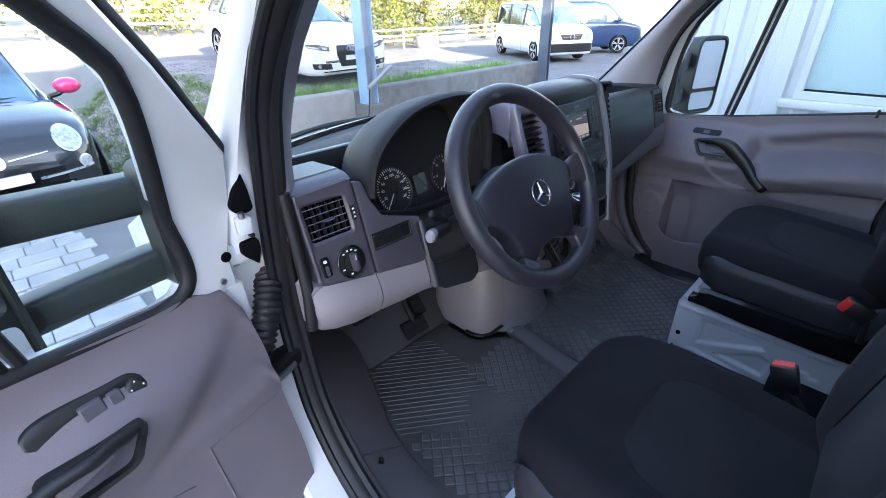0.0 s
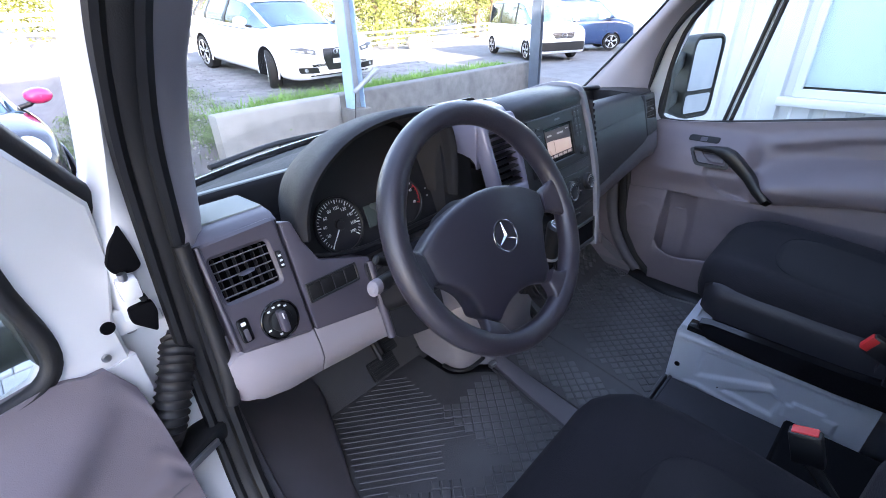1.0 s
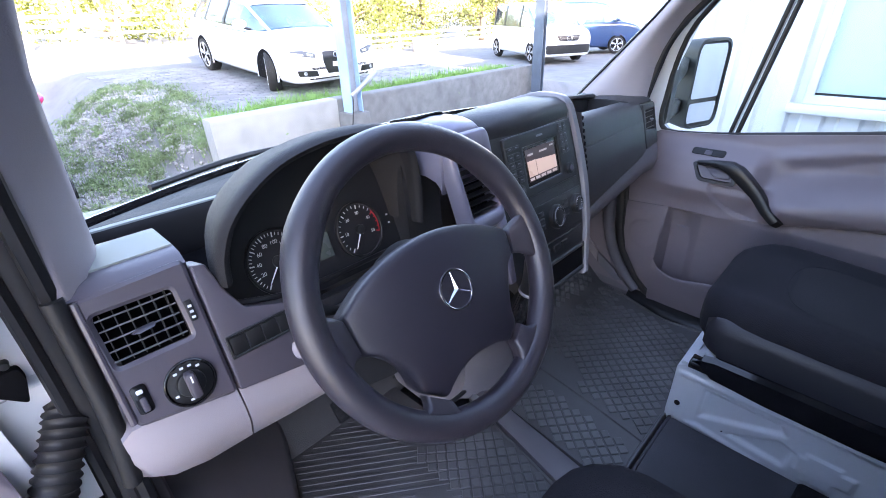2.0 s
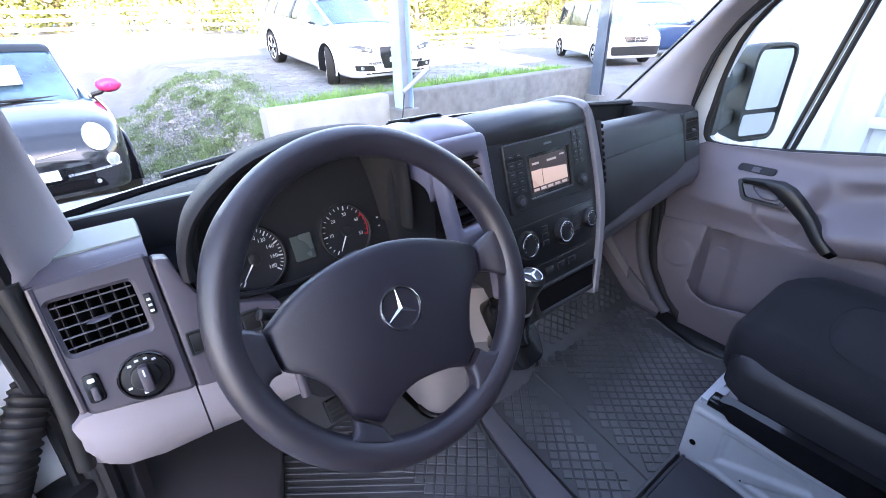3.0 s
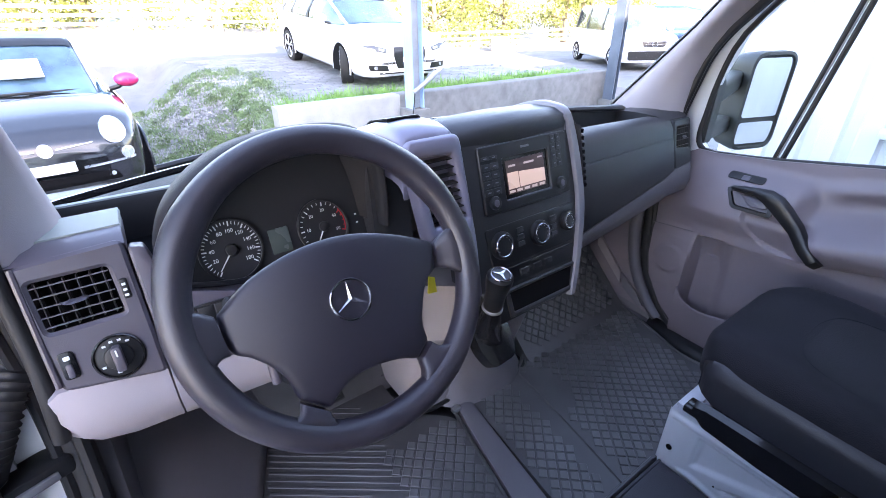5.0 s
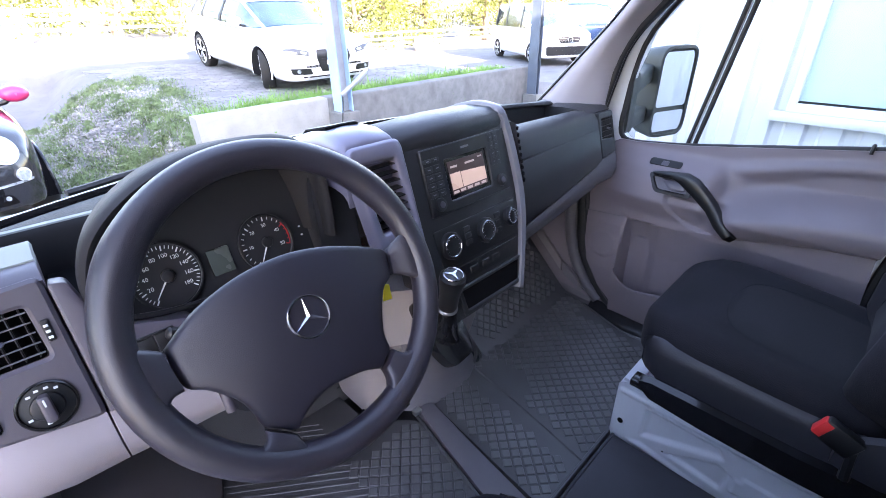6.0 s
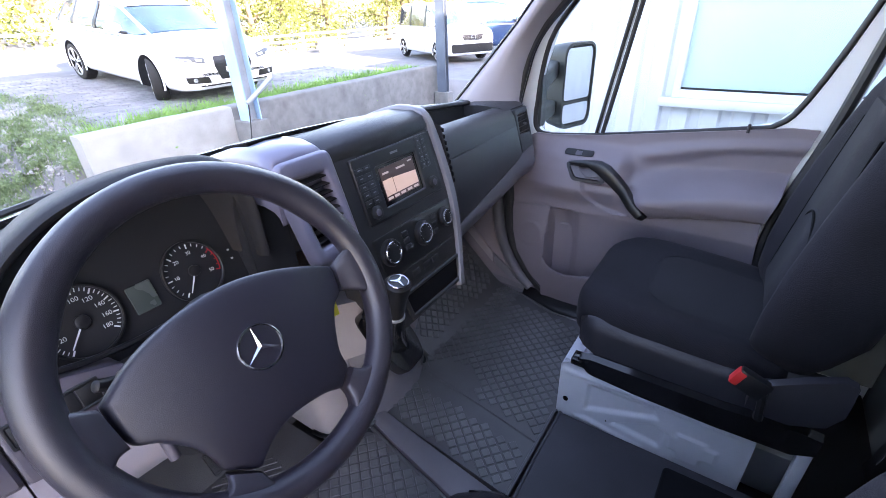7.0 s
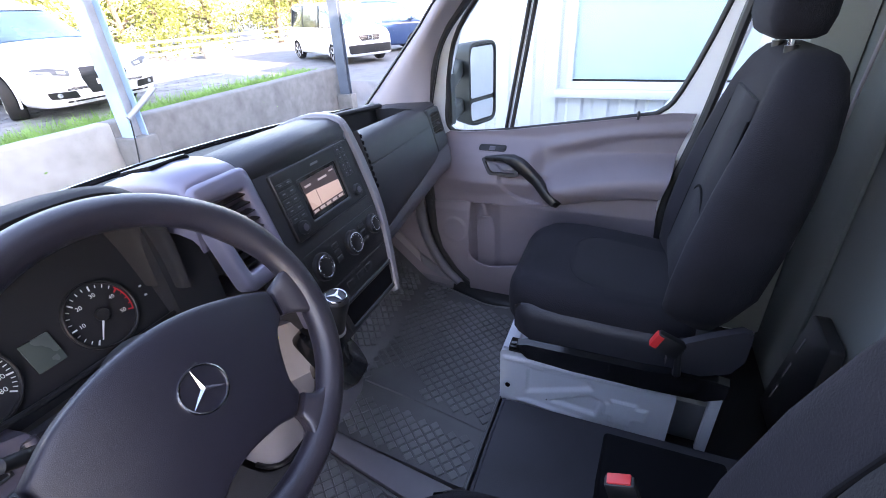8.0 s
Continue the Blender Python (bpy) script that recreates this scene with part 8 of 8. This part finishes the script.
car("small_car", "small black hatchback with canvas roof, round headlamps and pink mirrors", 3.55, 1.63, 1.49, M_CARBLACK,
    [(0.0, 0.42, 0.30, 0.52, 0.58), (0.04, 0.58, 0.24, 0.60, 0.66), (0.14, 0.70, 0.20, 0.70, 0.76), (0.35, 0.775, 0.19, 0.80, 0.86), (0.65, 0.805, 0.19, 0.875, 0.94), (0.95, 0.812, 0.19, 0.92, 0.99), (1.5, 0.813, 0.19, 0.93, 0.97), (2.6, 0.813, 0.20, 0.94, 0.97), (3.3, 0.77, 0.22, 0.92, 0.95), (3.53, 0.60, 0.30, 0.80, 0.84)],
    [(0.86, 0.70, 0.60, 0.93, 0.97), (1.62, 0.74, 0.56, 0.93, 1.44), (2.2, 0.75, 0.57, 0.93, 1.49), (2.9, 0.74, 0.55, 0.93, 1.44), (3.42, 0.68, 0.5, 0.92, 1.0)],
    (0.68, 2.98), 0.29, (-1.253, 4.368, 0.082), (0, 0, radians(185.4)), M_PINK, extras=small_car_front, posts=(2,))


def wagon_front(c):
    for s in (-1, 1):
        nose(c, "headlamp", rounded([(s * 0.46, 0.60), (s * 0.80, 0.655), (s * 0.855, 0.72), (s * 0.66, 0.725), (s * 0.44, 0.675)], 0.012), M_LAMPDARK, 0.008, "slanted headlamp")
        nose(c, "lamp_lens", rounded([(s * 0.50, 0.625), (s * 0.60, 0.64), (s * 0.60, 0.69), (s * 0.48, 0.67)], 0.01), M_LAMP, 0.012)
        nose(c, "lamp_strip", rounded([(s * 0.64, 0.635), (s * 0.80, 0.665), (s * 0.83, 0.70), (s * 0.66, 0.68)], 0.008), M_LAMP, 0.012)
        nose(c, "air_intake", rounded([(s * 0.42, 0.315), (s * 0.76, 0.33), (s * 0.78, 0.425), (s * 0.45, 0.415)], 0.02), M_BLACK, 0.006, "black lower air intake")
        nose(c, "fog_lamp", disc(s * 0.66, 0.375, 0.036, 16), M_LAMP, 0.014)
    nose(c, "grille", rounded([(-0.25, 0.345), (0.25, 0.345), (0.33, 0.56), (0.31, 0.695), (-0.31, 0.695), (-0.33, 0.56)], 0.02), M_BLACK, 0.008, "tall black grille")
    for k in range(7):
        z = 0.385 + 0.042 * k
        nose(c, "grille_bar", rrect(0, z, 0.50 + 0.016 * k, 0.008, 0.002), M_LAMPDARK, 0.014)
    nose(c, "number_plate", rrect(0.0, 0.49, 0.30, 0.085, 0.006), M_PLATE, 0.026, "white plate with plain bars")
    for k in range(4):
        bm = bmesh.new()
        add_ring(bm, (-0.09 + 0.06 * k, 0.030, 0.640), (1, 0, 0), (0, 0, 1), 0.038, 0.007, 20, 6)
        part("badge_ring", bm, M_CARCHROME, c)
    nose(c, "lower_lip", rounded([(-0.60, 0.265), (0.60, 0.265), (0.60, 0.295), (-0.60, 0.295)], 0.01), M_BLACK, 0.008)


car("station_wagon", "white estate car with a black grille and alloy wheels", 4.70, 1.83, 1.44, M_CARWHITE,
    [(0.0, 0.55, 0.26, 0.58, 0.62), (0.05, 0.74, 0.22, 0.68, 0.73), (0.18, 0.86, 0.20, 0.76, 0.80), (0.45, 0.90, 0.20, 0.82, 0.87), (0.85, 0.912, 0.20, 0.88, 0.93), (1.30, 0.914, 0.20, 0.93, 0.98), (2.0, 0.914, 0.20, 0.95, 0.97), (3.6, 0.914, 0.21, 0.97, 0.99), (4.4, 0.87, 0.24, 0.97, 1.0), (4.68, 0.74, 0.34, 0.88, 0.92)],
    [(1.15, 0.80, 0.62, 0.94, 0.98), (1.98, 0.83, 0.60, 0.95, 1.36), (2.6, 0.83, 0.61, 0.95, 1.43), (3.5, 0.82, 0.60, 0.96, 1.42), (4.15, 0.80, 0.57, 0.97, 1.36), (4.60, 0.76, 0.56, 0.97, 1.02)],
    (0.88, 3.69), 0.325, (3.812, 6.51, 0.534), (radians(-4.0), 0, radians(179.3)), extras=wagon_front, steer=-24.0, posts=(2, 3, 4))


def van_front(c):
    for s in (-1, 1):
        nose(c, "headlamp", rounded([(s * 0.50, 0.70), (s * 0.80, 0.72), (s * 0.83, 0.90), (s * 0.70, 0.92), (s * 0.52, 0.84)], 0.03), M_LAMP, 0.012, "tall headlamp")
    nose(c, "grille", rounded([(-0.34, 0.70), (0.34, 0.70), (0.44, 0.88), (-0.44, 0.88)], 0.04), M_BLACK, 0.010, "black grille")
    for k in range(3):
        nose(c, "grille_bar", rrect(0, 0.735 + 0.05 * k, 0.66 + 0.06 * k, 0.014, 0.004), M_STEEL, 0.022)
    bm = bmesh.new()
    add_ring(bm, (0, 0.045, 0.79), (1, 0, 0), (0, 0, 1), 0.085, 0.012, 24, 6)
    part("badge", bm, M_CHROME, c, "round bright badge")
    nose(c, "bumper", rounded([(-0.80, 0.32), (0.80, 0.32), (0.82, 0.60), (-0.82, 0.60)], 0.06), M_BLACK, 0.03, "dark plastic bumper", 0.1)


van_st = [(0.0, 0.70, 0.28, 0.70, 0.76), (0.06, 0.84, 0.24, 0.90, 0.96), (0.30, 0.92, 0.22, 1.02, 1.08), (0.80, 0.95, 0.22, 1.12, 1.20), (1.2, 0.95, 0.22, 1.14, 1.2), (4.2, 0.95, 0.24, 1.16, 1.2), (4.74, 0.90, 0.30, 1.14, 1.18)]
van_cab = [(0.78, 0.86, 0.72, 1.12, 1.18), (1.50, 0.90, 0.76, 1.13, 1.80), (2.0, 0.91, 0.77, 1.13, 1.89), (3.4, 0.91, 0.77, 1.14, 1.90), (4.5, 0.90, 0.76, 1.15, 1.87), (4.72, 0.87, 0.72, 1.15, 1.2)]
car("delivery_van", "white delivery van with a dark bumper", 4.75, 1.90, 1.90, M_CARWHITE, van_st, van_cab, (0.95, 4.15), 0.32, (13.8, 7.9, 0.02), (0, 0, radians(150)), extras=van_front, posts=(2, 3, 4))
car("blue_van", "dark blue passenger van with a pale stripe", 4.75, 1.90, 1.90, M_CARBLUE, van_st, van_cab, (0.95, 4.15), 0.32, (19.3, 8.1, 0.02), (0, 0, radians(222)), extras=van_front, posts=(2, 3, 4))

# ---- fence, trees, weeds, grass, stones ----
FY = 18.0
fence = thing("fence", "weathered pale wooden rail fence", "fence", (0, FY, 1.30))
for i in range(24):
    x = -20.3 + 2.35 * i
    zz = ground_z(x, FY) - 1.30
    bm = bmesh.new()
    add_box(bm, (-0.045, -0.045, -0.05), (0.045, 0.045, 0.95), pose(x, 0, zz, 0, random.uniform(-1.5, 1.5), random.uniform(-4, 4)))
    part("fence_post", bm, M_WOOD, fence)
    z2 = ground_z(x + 2.35, FY) - 1.30
    for h in (0.38, 0.62, 0.86):
        j, k = random.uniform(-0.03, 0.03), random.uniform(-0.03, 0.03)
        bm = bmesh.new()
        add_loft(bm, [[(q, -0.075, z + h + d - 0.045), (q, -0.046, z + h + d - 0.045), (q, -0.046, z + h + d + 0.045), (q, -0.075, z + h + d + 0.045)] for q, z, d in ((x + 0.002, zz, j), (x + 2.348, z2, k))])
        part("rail", bm, M_WOOD, fence)
cab = thing("utility_cabinet", "beige street cabinet standing at the fence", "cabinet", (15.9, FY - 0.6, ground_z(15.9, FY - 0.6)))
bm = bmesh.new()
add_box(bm, (-0.45, -0.2, 0.0), (0.45, 0.2, 0.62), bev=0.02)
part("body", bm, M_WOOD, cab)
bm = bmesh.new()
add_box(bm, (-0.48, -0.23, 0.60), (0.48, 0.23, 0.66), bev=0.015)
part("lid", bm, M_WOOD, cab)


def leaf_cloud(rng, n, spots, size, flat=0.8):
    """Many small folded leaves in clumps, as plain lists of points and faces."""
    verts, faces = [], []
    for _ in range(n):
        c, r = spots[rng.integers(len(spots))]
        p = np.array(c) + rng.normal(size=3) * np.array([1, 1, flat]) * r * 0.5
        s = size * rng.uniform(0.6, 1.4)
        u = rng.normal(size=3)
        u /= np.linalg.norm(u)
        v = np.cross(u, rng.normal(size=3))
        v /= np.linalg.norm(v) + 1e-9
        k = len(verts)
        verts += [tuple(p - u * s), tuple(p + v * s * 0.45), tuple(p + u * s), tuple(p - v * s * 0.45)]
        faces.append((k, k + 1, k + 2, k + 3))
    return verts, faces


def raw_part(name, verts, faces, mat, parent, label="", kind=""):
    me = bpy.data.meshes.new(name)
    me.from_pydata(verts, [], faces)
    me.materials.append(mat)
    ob = new(name, me)
    ob.parent = parent
    return tagged(ob, label, kind=kind)


rng = np.random.default_rng(5)
for i in range(20):
    x = -20 + 2.9 * i + rng.uniform(-0.8, 0.8)
    y = 20.8 + rng.uniform(-0.8, 2.5)
    h = rng.uniform(3.8, 6.0)
    tr = thing("tree", "leafy sunlit tree with yellow-green crown beyond the fence", "tree", (x, y, ground_z(x, y)), group="trees beyond the fence")
    bm = bmesh.new()
    add_tube(bm, [(0, 0, -0.1), (0.1, 0, h * 0.3), (0.0, 0.1, h * 0.7)], [0.18, 0.13, 0.05], 8)
    limbs = []
    for k in range(7):
        a, z = rng.uniform(0, 6.28), h * rng.uniform(0.06, 0.6)
        e = (math.cos(a) * rng.uniform(1.2, 2.2), math.sin(a) * rng.uniform(1.2, 2.2), z + rng.uniform(0.1, 1.2))
        add_tube(bm, [(0.05, 0, z), ((0.05 + e[0]) / 2, e[1] / 2, (z + e[2]) / 2 + 0.1), e], [0.06, 0.045, 0.02], 6)
        limbs.append(e)
    part("trunk", bm, M_BARK, tr)
    spots = [(e, rng.uniform(0.8, 1.4)) for e in limbs] + [((rng.normal() * 1.3, rng.normal() * 1.3, h * rng.uniform(0.02, 0.95)), rng.uniform(0.6, 1.1)) for _ in range(16)]
    v, f = leaf_cloud(rng, 5600, spots, 0.085)
    raw_part("crown", v, f, M_LEAF, tr)


def tufts(rng, n, place, hgt, width):
    """Blades of grass as slim bent triangles."""
    verts, faces = [], []
    for _ in range(n):
        x, y = place(rng)
        z = ground_z(x, y) - 0.01
        a, h = rng.uniform(0, 6.28), hgt * rng.uniform(0.4, 1.3)
        dx, dy = math.cos(a), math.sin(a)
        lean = rng.uniform(0.1, 0.7) * h
        k = len(verts)
        verts += [(x - dy * width, y + dx * width, z), (x + dy * width, y - dx * width, z), (x + dx * lean * 0.4 + dy * width * 0.7, y + dy * lean * 0.4 - dx * width * 0.7, z + h * 0.6), (x + dx * lean * 0.4 - dy * width * 0.7, y + dy * lean * 0.4 + dx * width * 0.7, z + h * 0.6), (x + dx * lean, y + dy * lean, z + h)]
        faces += [(k, k + 1, k + 2, k + 3), (k + 3, k + 2, k + 4)]
    return verts, faces


gr = thing("grass", "fresh green grass and weeds behind the wall", "grass", (0, 0, 0), kind="stuff")
def strip(r):
    while True:
        x = r.uniform(1.2, 7.2)
        if r.random() < (0.10 + 0.30 * (x > 1.9)) + 0.90 * max(0.0, noise.noise(Vector((x * 1.7, 3.1, 0.0))) + 0.25 + 0.12 * (x > 3.5)):
            return x, 4.93 + abs(r.normal()) * 0.38
v, f = tufts(rng, 60000, strip, 0.24, 0.007)
raw_part("grass_blades", v, f, M_GRASS, gr, kind="stuff")
spots = [((x, y, ground_z(x, y) + 0.06), rng.uniform(0.08, 0.22)) for x, y in (strip(rng) for _ in range(170))]
v, f = leaf_cloud(rng, 22000, spots, 0.024, 0.6)
raw_part("broad_leaves", v, f, M_GRASS, gr, kind="stuff")
wd = thing("weeds", "dusty weeds on the gravel bank beside the wall", "weeds", (0, 0, 0), kind="stuff")
cl = []
while len(cl) < 155:
    x, y = rng.uniform(-0.55, 1.75), rng.uniform(4.45, 9.6)
    if x > 0.80 and y < 5.0:
        continue
    bare = math.exp(-((x - 0.55) / 0.30) ** 2 - ((y - 5.25) / 0.42) ** 2) + 0.8 * math.exp(-((x - 0.45) / 0.35) ** 2 - ((y - 7.3) / 0.9) ** 2)
    if rng.random() < 0.75 - bare + 0.5 * noise.noise(Vector((x * 2.1, y * 1.3, 1.7))) - 0.3 * (x > 1.2) - 0.25 * (y > 8.0):
        cl.append((x, y, rng.uniform(0.05, 0.20)))
def bank(r):
    c = cl[r.integers(len(cl))]
    return c[0] + r.normal() * c[2], c[1] + r.normal() * c[2]
v, f = tufts(rng, 16000, bank, 0.080, 0.0040)
raw_part("weed_blades", v, f, M_WEED, wd, kind="stuff")
spots = [((c[0], c[1], ground_z(c[0], c[1]) + 0.03), c[2] * 0.95) for c in cl]
v, f = leaf_cloud(rng, 18000, spots, 0.017, 0.45)
raw_part("weed_leaves", v, f, M_WEED, wd, kind="stuff")

st = thing("stones", "loose pale stones and gravel on the bank", "stones", (0, 0, 0), kind="stuff")
verts, faces = [], []
for _ in range(8500):
    x, y = rng.uniform(-0.6, 1.5), rng.uniform(4.3, 9.4)
    if x > 0.84 and y < 4.95:
        continue
    s = rng.uniform(0.007, 0.027) * (2.2 if rng.random() < 0.05 else 1)
    z = ground_z(x, y) + s * 0.2
    k = len(verts)
    q = rng.uniform(0.7, 1.3, size=6) * s
    verts += [(x + q[0], y, z), (x, y + q[1], z), (x - q[2], y, z), (x, y - q[3], z), (x + s * 0.1, y, z + q[4] * 0.7), (x, y, z - q[5])]
    faces += [(k, k + 1, k + 4), (k + 1, k + 2, k + 4), (k + 2, k + 3, k + 4), (k + 3, k, k + 4), (k + 1, k, k + 5), (k + 2, k + 1, k + 5), (k + 3, k + 2, k + 5), (k, k + 3, k + 5)]
raw_part("gravel_stones", verts, faces, M_STONE, st, kind="stuff")

# ---- concrete pavers beside the open door ----
pav = thing("pavement", "grey concrete paving stones beside the van", "pavement", (0, 0, 0), kind="structure")
pm = []
for w in (0.195, 0.295):
    bm = bmesh.new()
    add_loft(bm, [[(x, y, z) for x, y in rounded([(-w / 2 + i, -0.095 + i), (w / 2 - i, -0.095 + i), (w / 2 - i, 0.095 - i), (-w / 2 + i, 0.095 - i)], 0.006, 1)] for z, i in ((-0.05, 0), (0.006, 0), (0.012, 0.006))])
    me = bpy.data.meshes.new("paver")
    bm.to_mesh(me)
    bm.free()
    me.materials.append(M_PAVER)
    pm.append(me)
r2 = random.Random(3)
for j in range(24):
    y = 0.30 + 0.2 * j
    x = -3.4 + r2.uniform(0, 0.2)
    while x < -1.05:
        k = 1 if r2.random() < 0.5 else 0
        w = (0.2, 0.3)[k]
        ob = new("paver", pm[k])
        ob.parent = pav
        ob.location = (x + w / 2, y, ground_z(x + w / 2, y) + r2.uniform(-0.002, 0.002))
        x += w

# ---- worn paving blocks of the upper yard, joined ----
yard = thing("yard_paving", "worn grey paving blocks of the upper yard", "paving", (0, 0, 0), kind="stuff")
verts, faces = [], []
for j in range(46):
    y = 5.75 + 0.115 * j
    x = 0.5 + 0.5 * step(y, 9.5, 6.0) + (0.12 if j % 2 else 0.0) + r2.uniform(0, 0.02)
    while x < 7.0:
        if noise.noise(Vector((x * 1.3, y * 1.3, 7.0))) > -0.35 and x > 0.9 + 0.35 * noise.noise(Vector((y * 1.7, 2.0, 0.0))):
            k = len(verts)
            top = 0.010 + r2.uniform(-0.003, 0.004)
            for h, i in ((-0.03, 0.0), (top - 0.004, 0.0), (top, 0.006)):
                verts += [(px, py, ground_z(px, py) + h) for px, py in ((x + i, y + i), (x + 0.228 - i, y + i), (x + 0.228 - i, y + 0.106 - i), (x + i, y + 0.106 - i))]
            faces += [(k + 8, k + 9, k + 10, k + 11)]
            for o in (0, 4):
                faces += [(k + o + q, k + o + (q + 1) % 4, k + o + 4 + (q + 1) % 4, k + o + 4 + q) for q in range(4)]
        x += 0.24
raw_part("paving_blocks", verts, faces, M_BLOCK, yard, kind="stuff")
